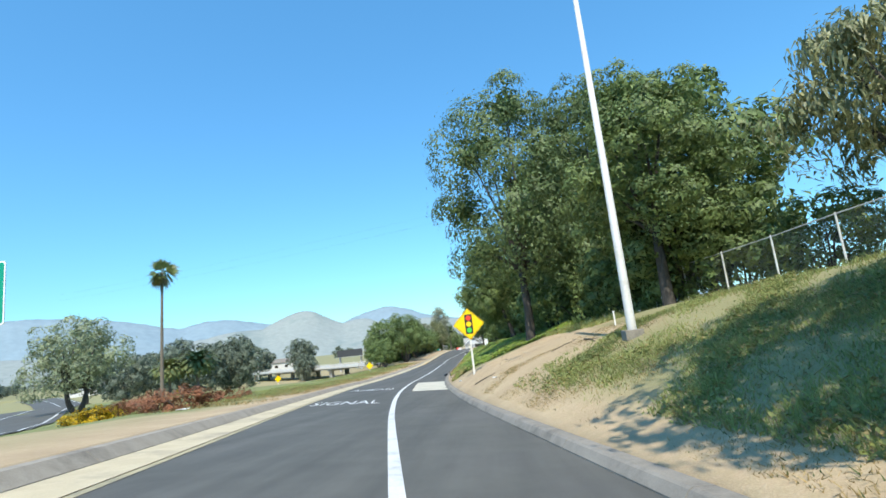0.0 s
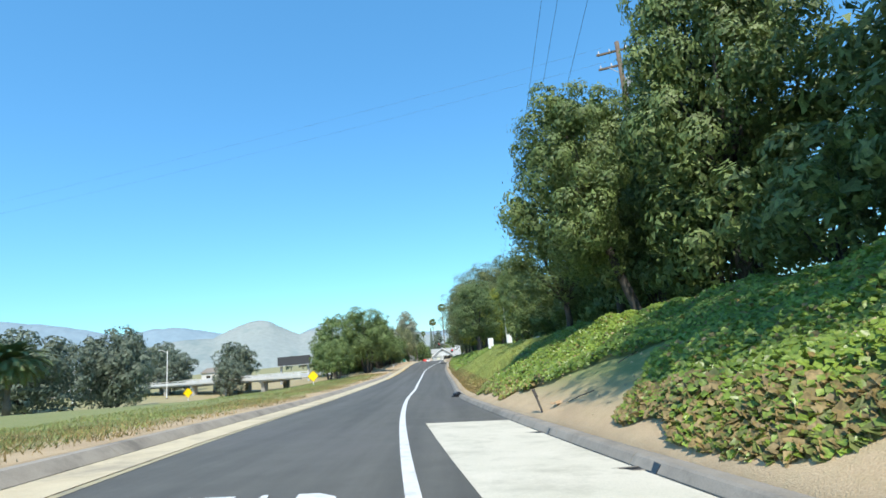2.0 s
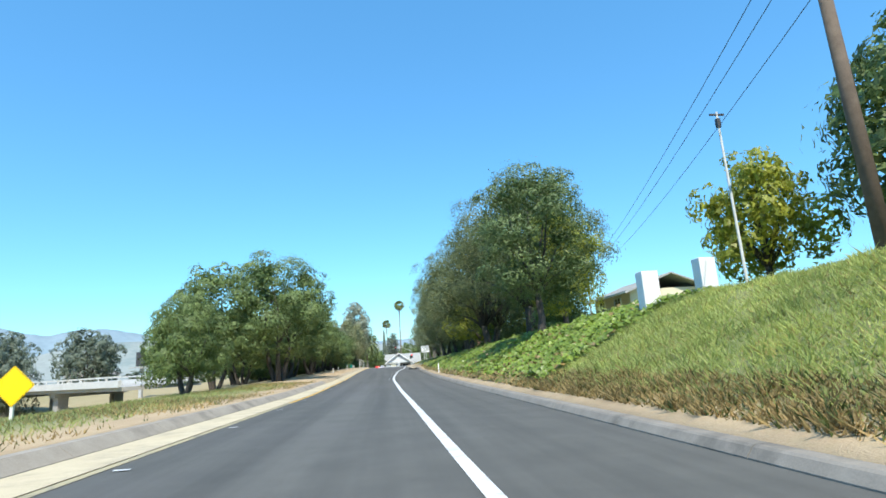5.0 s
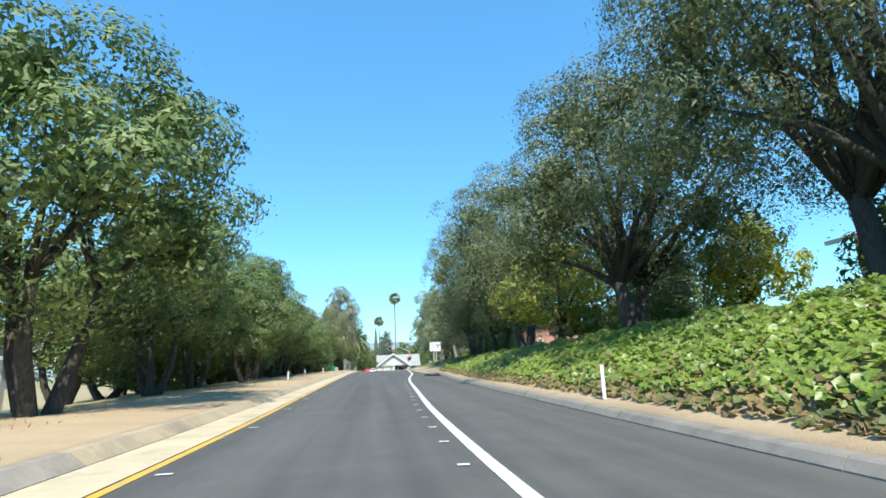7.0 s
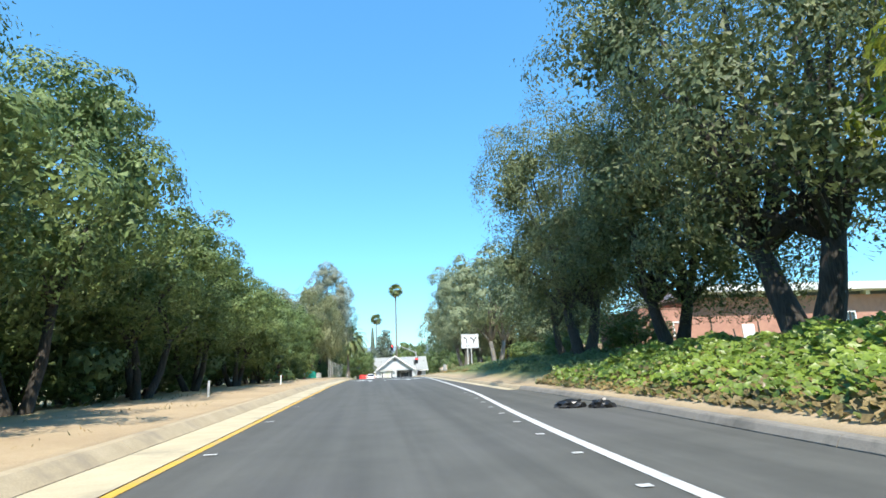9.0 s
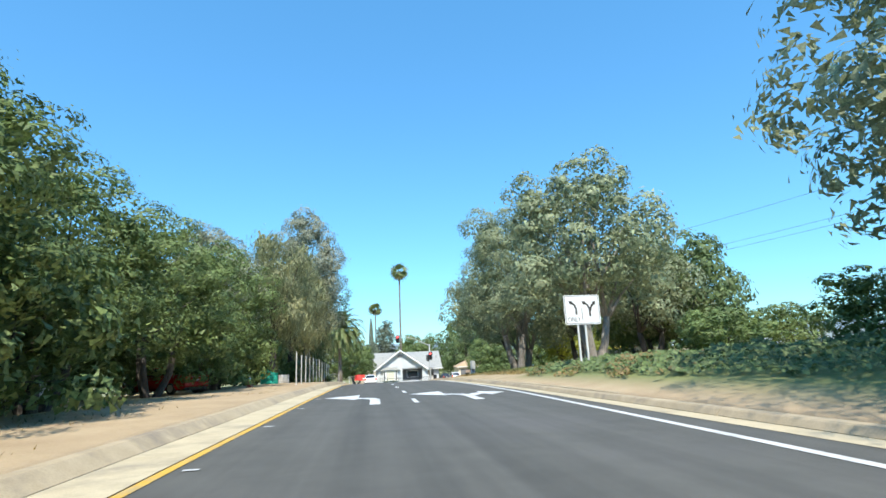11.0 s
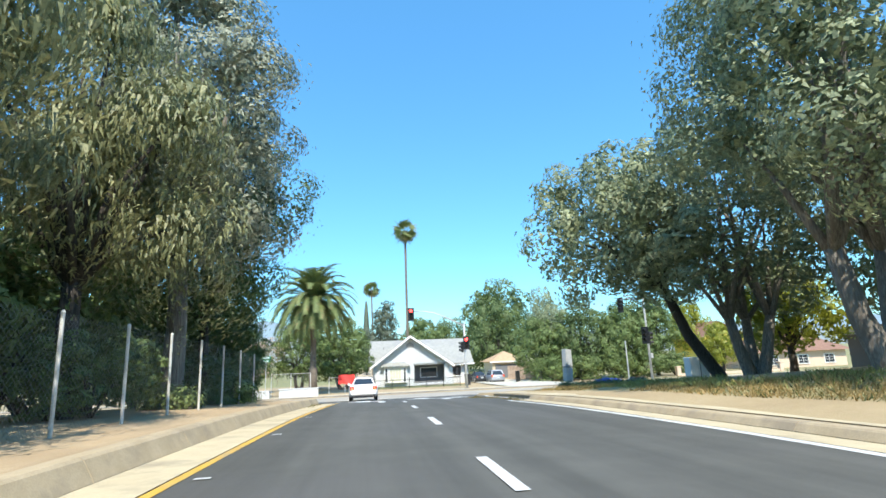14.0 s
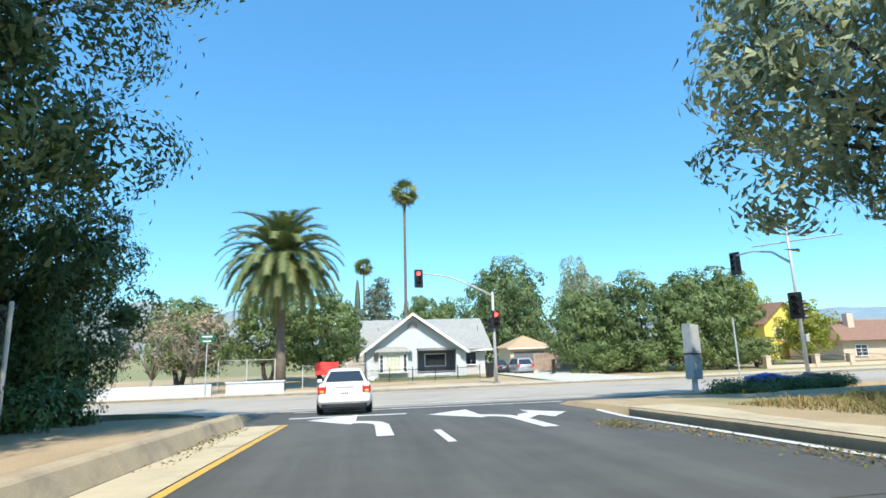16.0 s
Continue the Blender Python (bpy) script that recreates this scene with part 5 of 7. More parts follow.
k = tufted(x, y, 0.45, 9, -0.1)
blades("dry_grass", x[k], y[k], 0.14, DRY_GRASS, "dry tan grass along the kerb", 0.75, 0.015)
x, y, d = scatter(118, 212, 0.8, 5.5, 7000, False)
k = tufted(x, y, 0.35, 9, 0.55)
blades("dry_grass", x[k], y[k], 0.1, DRY_GRASS, "thin straw on bare earth", 0.8, 0.015)

# stones and clods on the bare slope
x, y, d = scatter(20, 50, 0.4, 6.5, 320)
sv, sf = [], []
for i in range(len(x)):
    r = rs.uniform(0.015, 0.05)
    z = float(ground_at(x[i], y[i]))
    q = [Vector((rs.normal(), rs.normal(), rs.normal() * 0.6)).normalized() * r * rs.uniform(0.7, 1.2) for _ in range(6)]
    o = Vector((x[i], y[i], z + r * 0.3))
    n = len(sv)
    sv += [o + Vector((r, 0, 0)), o + Vector((0, r, 0)), o - Vector((r * 0.9, 0, 0)), o - Vector((0, r * 1.1, 0)), o + Vector((0.1 * r, 0, r * 0.8)), o - Vector((0, 0, r * 0.6))]
    sf += [(n + a, n + (a + 1) % 4, n + 4) for a in range(4)] + [(n + (a + 1) % 4, n + a, n + 5) for a in range(4)]
tagged(add_mesh("stones", sv, sf, KERB_TAN), "small stones and clods on bare earth", "stones", kind="stuff")


def dry_bush(x, y, sx, sz, material, label, n=2600, leaf=0.09):
    c, nn = crown_points(rs, [(0, 0, sz * 0.45, sx, sx * 0.8, sz * 0.5), (sx * 0.6, 0.1, sz * 0.35, sx * 0.6, sx * 0.5, sz * 0.4), (-sx * 0.6, 0.2, sz * 0.35, sx * 0.6, sx * 0.5, sz * 0.35)], 45, n // 45, 0.25)
    c[:, 2] = np.abs(c[:, 2])
    p = root("bush", pose(x, y, gz(x, y)), label, "bush")
    ob = new("foliage", leaf_mesh("foliage", c, nn, np.full(len(c), leaf), rs, material, 1.6, None, True))
    ob.parent = p
    part("stems", merge([rod((0, 0, -0.1), (sx * 0.5 * math.cos(a), sx * 0.4 * math.sin(a), sz * 0.7), 0.02, 0.008, 5) for a in (0.3, 1.6, 2.9, 4.2, 5.5)]), BARK, p)
    return p


L_RUST = leafy("rusty_dry_leaves", (0.12, 0.045, 0.025), (0.32, 0.13, 0.07), None, 0.7, 0.2)
L_FLOWER = leafy("yellow_flowers", (0.55, 0.33, 0.01), (0.8, 0.55, 0.03), (0.08, 0.1, 0.02), 0.6, 0.3, 0.2)
RUST, FLOWERY = "rust-red dry bush on the gore", "low bush covered in orange-yellow flowers"
for x, y, sx, sz, m, lab in ((-14.6, 24.6, 1.7, 1.15, L_RUST, RUST), (-17.6, 27.6, 1.8, 1.1, L_RUST, RUST), (-21, 31.5, 1.8, 1.0, L_RUST, RUST), (-25, 36, 1.9, 1.0, L_RUST, RUST), (-18.6, 24.4, 0.9, 0.7, L_FLOWER, FLOWERY), (-20.6, 26, 0.8, 0.55, L_FLOWER, FLOWERY), (-17.2, 34.5, 1.4, 0.8, L_RUST, RUST)):
    dry_bush(x, y, sx, sz, m, lab)


SIGN_WHITE_P = plain("weathered_white", (0.7, 0.69, 0.65), 0.7)


# fallen sticks on the bare slope
def stick(x, y, length, turn, r, label):
    z = gz(x, y)
    dx, dy = math.cos(turn) * length, math.sin(turn) * length
    p = root("fallen_stick", pose(x, y, z), label, "stick", "fallen sticks")
    end = (dx, dy, gz(x + dx, y + dy) - z + 0.03)
    mid = (dx * 0.5 + 0.04, dy * 0.5 - 0.05, gz(x + dx * 0.5, y + dy * 0.5) - z + 0.06)
    part("stem", tube([(0, 0, 0.02), mid, end], [r, r * 0.8, r * 0.4], 6), BARK, p)
    part("twig", tube([mid, (mid[0] + 0.12 * length, mid[1] - 0.16 * length, mid[2] + 0.02)], [r * 0.5, r * 0.25], 5), BARK, p)
    return p


for sx_, sy_, ln, tu, r_ in ((-0.5, 24.0, 1.5, -0.9, 0.022), (3.9, 20.4, 2.2, -1.6, 0.03), (2.7, 21.1, 1.2, 0.4, 0.015), (1.2, 26.5, 0.7, 2.0, 0.012), (-1.0, 34.2, 0.6, 0.8, 0.012), (-1.9, 43.8, 0.8, 2.3, 0.014), (-0.8, 45.2, 0.6, 0.2, 0.012)):
    stick(sx_, sy_, ln, tu, r_, "dry brown stick fallen on bare earth")

# a pale pipe lying askew along the top of the bank
fp_ = root("fallen_pipe", pose(1.6, 74.8, gz(1.6, 74.8)), "pale metal pipe lying askew on the bank", "pipe")
part("pipe", rod((0, 0, 0.05), (0.9, -2.2, gz(2.5, 72.6) - gz(1.6, 74.8) + 0.3), 0.05, None, 10), METAL, fp_)
part("prop", rod((0.85, -2.1, gz(2.5, 72.6) - gz(1.6, 74.8) - 0.15), (0.85, -2.1, gz(2.5, 72.6) - gz(1.6, 74.8) + 0.28), 0.035, None, 8), METAL, fp_)

# a broken stake leaning at the foot of the bank, with scraps beside it
st = root("broken_stake", pose(-2.84, 45.15, gz(-2.84, 45.15)), "broken weathered wooden stake leaning from the earth", "stake")
part("stem", rod((0, 0, -0.15), (-0.12, 0.3, 0.42), 0.026, 0.03, 7), BARK, st)
part("head", rod((-0.1, 0.25, 0.35), (-0.15, 0.37, 0.53), 0.045, 0.04, 7), BARK, st)
st2 = root("short_stake", pose(5.22, 20.7, gz(5.22, 20.7)), "short pale wooden survey stake on the bank", "stake")
part("stem", rbx(0, 0, 0.2, 0.06, 0.03, 0.7, 0.005), SIGN_WHITE_P, st2)


def scrap(x, y, w, l, turn, material, label):
    """A crumpled piece of litter."""
    rng = np.random.default_rng(int(abs(x * 100)))
    u = np.linspace(-0.5, 0.5, 6)
    vs = [(w * a, l * b, 0.015 + 0.05 * float(rng.uniform(0, 1))) for a in u for b in u]
    vs += [(vx, vy, vz + 0.006) for vx, vy, vz in vs]
    f = grid_faces(6, 6)
    p = new("litter", None)
    ob = add_mesh("sheet", vs, f.tolist() + (f + 36)[:, ::-1].tolist(), material, p)
    p.matrix_basis = pose(x, y, gz(x, y), 0, 0, turn)
    return tagged(p, label, "litter", "litter")


LITTER_BLUE = plain("grey_blue_paper", (0.45, 0.5, 0.55), 0.7)
LITTER_TAN = plain("brown_card", (0.4, 0.27, 0.15), 0.8)
LITTER_PINK = plain("faded_pink_plastic", (0.6, 0.3, 0.28), 0.6)
scrap(0.39, 21.6, 0.2, 0.14, 20, SIGN_WHITE_P, "crumpled white paper scrap on bare earth")
scrap(-1.47, 31.5, 0.28, 0.18, 60, LITTER_BLUE, "crumpled grey-blue paper scrap on bare earth")
scrap(-2.5, 44.9, 0.4, 0.22, 35, LITTER_TAN, "bent piece of brown card beside a stake")
scrap(-0.35, 216.0, 0.5, 0.3, 35, LITTER_PINK, "faded pink plastic scrap in dry grass")

scrap(-13.2, 22.6, 0.5, 0.35, 10, SIGN_WHITE_P, "crumpled white paper scrap on the gore")



# low dark shrubs and dead leaves on the corners
def clump(x, y, sx, sz, material, label, leaf=0.07, n=1800):
    return dry_bush(x, y, sx, sz, material, label, n, leaf)


rc = random.Random(12)
for k in range(7):
    cx, cy = 2.8 + 1.1 * k + rc.uniform(-0.3, 0.3), 247.8 + 0.36 * k + rc.uniform(-0.3, 0.3)
    clump(cx, min(cy, 250.0), 0.7, 0.28 + rc.uniform(0, 0.16), L_DARK, "low dark green shrub on the corner verge")
for cx, cy, w, h in ((-15.6, 237.6, 0.9, 0.9), (-16.2, 239.8, 1.1, 1.3), (-16.6, 242.2, 1.0, 1.1), (-17.2, 244.8, 1.2, 1.5), (-18.2, 247.0, 1.2, 1.4), (-16.4, 233.5, 0.8, 0.8), (-19.6, 249.0, 1.2, 1.2)):
    clump(cx, cy, w, h, L_GREEN, "leafy green shrub at the edge of the footpath", 0.09, 2600)


def leaf_pile(x, y, w, l, n, label, z=None):
    """Dead leaves heaped in the gutter."""
    lx, ly = rs.normal(x, w, n), rs.normal(y, l, n)
    hz_ = 0.1 * np.exp(-((lx - x) / w) ** 2 - ((ly - y) / l) ** 2) * rs.uniform(0, 1, n)
    base = road_at(lx - road_x(ly), ly) + 0.02 if z is None else np.full(n, z)
    nr = np.stack([rs.normal(0, 0.5, n), rs.normal(0, 0.5, n), np.full(n, 0.9)], -1)
    ob = new("dead_leaves", leaf_mesh("dead_leaves", np.stack([lx, ly, base + hz_], -1), nr, rs.uniform(0.02, 0.05, n), rs, L_IVYDRY, 1.7))
    return tagged(ob, label, "dead leaves", kind="stuff")


leaf_pile(-4.55, 241.6, 0.22, 0.5, 420, "dead tan leaves heaped in the gutter")
leaf_pile(-4.1, 239.6, 0.12, 1.0, 220, "dead tan leaves strewn along the gutter")
leaf_pile(-4.0, 236.8, 0.2, 0.7, 300, "dead tan leaves heaped in the gutter")
leaf_pile(-12.7, 243.0, 0.15, 1.6, 300, "dead tan leaves strewn along the gutter")

# ---- signs, poles, lights ----
SIGN_YELLOW = plain("sign_yellow", (0.95, 0.6, 0.0), 0.4, 0, 0.03)
SIGN_BLACK = plain("sign_black", (0.03, 0.025, 0.02), 0.5)
SIGN_WHITE = plain("sign_white", (0.78, 0.79, 0.78), 0.4, 0, 0.03)
SIGN_GREEN = plain("sign_green", (0.0, 0.28, 0.17), 0.4, 0, 0.04)
SIGN_BACK = plain("sign_back_dark", (0.05, 0.05, 0.05), 0.6)
RED_DISC, AMBER_DISC, GREEN_DISC = plain("disc_red", (0.75, 0.06, 0.03), 0.4), plain("disc_yellow", (0.95, 0.62, 0.0), 0.4), plain("disc_green", (0.06, 0.5, 0.06), 0.4)
LIT_RED = glow("lit_red_lens", (1.0, 0.05, 0.04), 6.0)
LENS = glass("dark_lens", (0.05, 0.04, 0.03))
CROSSWOOD = surface("weathered_timber", (0.09, 0.065, 0.045), (0.19, 0.145, 0.105), 3, 40, 0.9, 0, 0.5, 0.02)


def warning_sign(x, y, zc, side, turn, label, foot, symbol=True, group=""):
    """A diamond plate on one post; zc: height of the plate's middle."""
    s = root("warning_sign", pose(x, y, foot, 0, 0, turn), label, "road sign", group)
    h, half = zc - foot, side / math.sqrt(2)
    part("post", bx(0, 0.06, (h + half * 0.6) / 2 - 0.2, 0.1, 0.08, h + half * 0.6 + 0.4), WHITE_METAL, s)
    d = lambda w, y0, y1: prism([(px, pz + h) for px, pz in turned(rounded(w, w, w * 0.05), 45)], y0, y1)
    plate = part("plate", d(side, -0.004, 0.0), SIGN_YELLOW, s)
    part("border", d(side * 0.955, -0.008, -0.0045), SIGN_BLACK, plate)
    part("face", d(side * 0.93, -0.012, -0.0085), SIGN_YELLOW, plate)
    if symbol:
        k = side / 1.22
        part("symbol", prism([(px, pz + h) for px, pz in rounded(0.42 * k, 1.05 * k, 0.01)], -0.016, -0.0125), SIGN_BLACK, plate)
        for dz, m in ((0.33, RED_DISC), (0.0, AMBER_DISC), (-0.33, GREEN_DISC)):
            part("disc", disc(0, h + dz * k, 0.14 * k, -0.021, -0.0165), m, plate)
    return s


warning_sign(-0.55, 28.8, 2.11, 1.22, 6.7, "yellow diamond sign with traffic light symbol on pale post", -0.75)
warning_sign(-49.5, 125.6, -3.35, 1.22, 0, "plain yellow diamond road sign in the grass", gz(-49.5, 125.6), False, "yellow roadside signs")
warning_sign(-20.8, 96.5, -1.72, 0.95, 0, "plain yellow diamond road sign in the grass", gz(-20.8, 96.5), False, "yellow roadside signs")
warning_sign(-47.9, 80.5, -2.05, 0.76, 0, "plain yellow diamond road sign in the grass", gz(-47.9, 80.5) - 0.4, False, "yellow roadside signs")

# green guide sign at the gore
g = root("guide_sign", pose(-25.3, 25, gz(-25.3, 25)), "large green guide sign with white border on two posts", "road sign")
for px in (-0.9, 0.9):
    part("post", bx(px, 0.08, 2.6, 0.14, 0.1, 9.2), METAL, g)
zb = 4.62 - gz(-25.3, 25)
part("plate", prism(rounded(2.9, 3.3, 0.15, 4, 0, zb + 1.65), -0.02, 0.02), SIGN_WHITE, g, "white-bordered green plate")
part("face", prism(rounded(2.74, 3.14, 0.12, 4, 0, zb + 1.65), -0.03, -0.0205), SIGN_GREEN, g)


def lamp_pole(x, y, h, arm, turn, label, foot=None, group="street lamps", r=0.11):
    z = gz(x, y) if foot is None else foot
    s = root("street_lamp", pose(x, y, z, 0, 0, turn), label, "street lamp", group)
    part("pole", tube([(0, 0, -0.3), (0, 0, 0.4), (0, 0, h)], [r * 1.15, r, r * 0.55], 12), WHITE_METAL, s, "", True)
    part("base", rbx(0, 0, 0.05, r * 4, r * 4, 0.3, 0.02), KERB, s)
    part("arm", tube([(0, 0, h - 0.4), (-arm * 0.4, 0, h + 0.15), (-arm, 0, h + 0.3)], [0.05, 0.045, 0.04], 8), WHITE_METAL, s, "", True)
    head = part("lamp_head", rbx(-arm - 0.3, 0, h + 0.3, 0.75, 0.3, 0.16, 0.05), METAL, s)
    part("lens", rbx(-arm - 0.35, 0, h + 0.2, 0.5, 0.22, 0.05, 0.02), LENS, head)
    return s


lamp_pole(4.35, 15.5, 12.0, 2.6, 0, "tall pale tapered street lamp pole on the grassy bank", 0.9, "", 0.13)
lamp_pole(-60.5, 140, 9.5, 2.4, 0, "slim street lamp beside the freeway")
lamp_pole(-86, 150, 11.5, 2.4, 0, "slim street lamp beside the freeway")

# timber utility pole with crossarm and wires over the ramp
up = root("utility_pole", pose(3.1, 88, gz(3.1, 88)), "brown timber utility pole with crossarm behind the bank", "utility pole")
ph = 8.5 - gz(3.1, 88)
part("pole", tube([(0, 0, -0.5), (0, 0, ph)], [0.19, 0.14], 12), CROSSWOOD, up, "", True)
part("crossarm", bx(0, 0.18, ph - 0.7, 2.3, 0.1, 0.12), CROSSWOOD, up)
for px in (-1.0, -0.35, 0.9):
    part("insulator", rod((px, 0.18, ph - 0.64), (px, 0.18, ph - 0.44), 0.05, 0.035), METAL, up)
part("brace", merge([rod((-0.6, 0.14, ph - 0.72), (0, 0.14, ph - 1.3), 0.02), rod((0.6, 0.14, ph - 0.72), (0, 0.14, ph - 1.3), 0.02)]), METAL, up)


def wire(a, b, sag, label, r=0.014):
    a, b = Vector(a), Vector(b)
    pts = [a.lerp(b, k / 16) - Vector((0, 0, sag * 4 * (k / 16) * (1 - k / 16))) for k in range(17)]
    v, f = tube(pts, [r] * 17, 5)
    return tagged(add_mesh("overhead_wire", v, f, SIGN_BACK), label, "wire", "overhead wires")


for px in (-1.0, -0.35, 0.9):
    wire((3.1 + px, 88.18, 8.1), (0.5 + px, 42, 15.0), 0.8, "thin dark overhead wire crossing above the ramp", 0.009)
    wire((3.1 + px, 88.18, 8.1), (22 + px, 150, 10.0), 1.0, "thin dark overhead wire running behind the bank")
for dz in (0, 0.9, 1.6):
    wire((15.5, 190, 4.2 + dz), (64, 232, 9.0 + dz), 1.0, "thin dark overhead wire beside the trees")
PX, PY, PZ = 7.4, 61.1, 17.9
up2 = root("utility_pole", pose(PX, PY, gz(PX, PY), 0, 0, -20), "tall timber utility pole with crossarms above the bank trees", "utility pole")
ph2 = PZ - gz(PX, PY)
part("pole", tube([(0, 0, -0.5), (0, 0, ph2)], [0.22, 0.14], 12), CROSSWOOD, up2, "", True)
for dz in (0.5, 1.5):
    part("crossarm", bx(0, 0.16, ph2 - dz, 2.6, 0.1, 0.12), CROSSWOOD, up2)
    for px in (-1.15, -0.5, 0.5, 1.15):
        part("insulator", rod((px, 0.16, ph2 - dz + 0.06), (px, 0.16, ph2 - dz + 0.26), 0.05, 0.035), METAL, up2)
part("brace", merge([rod((-0.7, 0.12, ph2 - 1.5), (0, 0.12, ph2 - 2.1), 0.02), rod((0.7, 0.12, ph2 - 1.5), (0, 0.12, ph2 - 2.1), 0.02)]), METAL, up2)
part("transformer", rod((0.32, -0.1, ph2 - 3.6), (0.32, -0.1, ph2 - 2.6), 0.22, None, 14), METAL, up2)
for dz, sag in ((0.3, 0.5), (1.3, 0.6)):
    wire((PX - 0.8, PY, PZ - dz), (-72, 86, 16.8 - dz), sag, "thin dark overhead wire crossing above the ramp", 0.004)
slim = root("slim_pole", pose(2.5, 92, gz(2.5, 92)), "slim pale pole with a short crossbar at its top", "pole")
sh = 5.6 - gz(2.5, 92)
part("pole", rod((0, 0, -0.3), (0, 0, sh), 0.05, 0.035), WHITE_METAL, slim)
part("crossbar", merge([bx(0, 0, sh - 0.1, 0.5, 0.05, 0.06), bx(0, 0, sh - 0.4, 0.12, 0.12, 0.3)]), SIGN_BACK, slim)
for x, y, h in ((0.9, 95, 1.45), (3.15, 95, 1.55)):
    c = root("utility_cabinet", pose(x, y, gz(x, y)), "white painted metal utility cabinet on top of the bank", "cabinet", "white cabinets")
    part("body", rbx(0, 0, h / 2, 0.62, 0.5, h, 0.02), SIGN_WHITE, c)
    part("door", rbx(0, -0.255, h / 2, 0.5, 0.02, h * 0.86, 0.008), SIGN_WHITE, c)

# lane-use sign: two posts, white plate, curved arrows and a word
ls = root("lane_sign", pose(0.47, 200.8, gz(0.47, 200.8)), "white lane-use sign with black arrows on two posts", "road sign")
b0 = -0.11 - gz(0.47, 200.8)
for px in (-0.28, 0.12):
    part("post", bx(px, 0.07, (b0 + 1.3) / 2 - 0.15, 0.09, 0.07, b0 + 1.6), WHITE_METAL, ls)
lp = part("plate", prism(rounded(1.9, 1.5, 0.08, 4, 0, b0 + 0.75), -0.01, 0.01), SIGN_WHITE, ls)
ring = prism(rounded(1.82, 1.42, 0.07, 4, 0, b0 + 0.75), -0.014, -0.0105)
part("border", ring, SIGN_BLACK, lp)
part("face", prism(rounded(1.77, 1.37, 0.06, 4, 0, b0 + 0.75), -0.018, -0.0145), SIGN_WHITE, lp)


def ribbon(pts, w, y0, y1, head=0.0):
    """A bent bar in x, z with an arrow head at its end."""
    P_ = [Vector((a, b)) for a, b in pts]
    left, right = [], []
    for i, p in enumerate(P_):
        d = (P_[min(i + 1, len(P_) - 1)] - P_[max(i - 1, 0)]).normalized()
        n = Vector((-d.y, d.x)) * w / 2
        left.append(p + n)
        right.append(p - n)
    d = (P_[-1] - P_[-2]).normalized()
    n = Vector((-d.y, d.x))
    tip = [P_[-1] + n * head, P_[-1] + d * head * 1.5, P_[-1] - n * head] if head else []
    poly = [(p.x, p.y) for p in left + tip + right[::-1]]
    return prism(poly[::-1], y0, y1)


part("left_arrow", ribbon([(-0.33, b0 + 0.5), (-0.33, b0 + 0.8), (-0.4, b0 + 1.0), (-0.55, b0 + 1.1)], 0.1, -0.023, -0.0185, 0.12), SIGN_BLACK, lp)
part("split_arrow", merge([ribbon([(0.4, b0 + 0.4), (0.4, b0 + 0.75), (0.3, b0 + 0.98), (0.15, b0 + 1.08)], 0.1, -0.023, -0.0185, 0.12), ribbon([(0.42, b0 + 0.68), (0.5, b0 + 0.92), (0.62, b0 + 1.05)], 0.1, -0.024, -0.0192, 0.12)]), SIGN_BLACK, lp)
part("divider", bx(-0.02, -0.021, b0 + 0.5, 0.03, 0.005, 0.62), SIGN_BLACK, lp)
ow, of = fitted(words("ONLY"), -0.8, -0.12, b0 + 0.15, b0 + 0.38)
part("word", ([(x, -0.0215, z) for x, z in ow], of), SIGN_BLACK, lp, "black word ONLY")

# slim marker posts along the verge
for x, y in ((-16.1, 154.0), (-16.6, 167.5), (-16.3, 183)):
    mk = root("marker_post", pose(x, y, gz(x, y)), "slim white plastic marker post on the verge", "marker post", "marker posts")
    part("stake", rbx(0, 0, 0.25, 0.09, 0.02, 0.8, 0.008), SIGN_WHITE, mk)
for x, y in ((-4.0, 124.3),):
    mk = root("marker_post", pose(x, y, gz(x, y)), "pale plastic utility marker in the ivy", "marker post", "ivy markers")
    part("stake", rbx(0, 0, 0.4, 0.09, 0.03, 0.8, 0.01), SIGN_WHITE, mk)


def signal_head(parent, x, y, z, turn, lit=None, plate=True):
    """Three lenses in a black housing under visors; faces -y before turning."""
    m = pose(x, y, z, 0, 0, turn)
    tr = lambda g: ([tuple(m @ Vector(p)) for p in g[0]], g[1])
    body = part("signal_head", tr(rbx(0, 0.1, 0, 0.36, 0.2, 1.1, 0.03)), DARK_METAL, parent)
    if plate:
        part("backplate", tr(prism(rounded(0.64, 1.36, 0.05), 0.02, 0.035)), DARK_METAL, body)
    for i, dz in enumerate((0.36, 0.0, -0.36)):
        part("lens", tr(disc(0, dz, 0.145, -0.03, 0.0)), LIT_RED if lit == i else LENS, body)
        hood = []
        n = 12
        for k in range(n + 1):
            a = radians(-20 + 220 * k / n)
            hood.append((0.165 * math.cos(a), 0.165 * math.sin(a) + dz))
        v = [(a, 0.0, b) for a, b in hood] + [(a, -0.22, b) for a, b in hood]
        part("visor", tr((v, [(k, k + 1, k + n + 2, k + n + 1) for k in range(n)])), DARK_METAL, body)
    return body


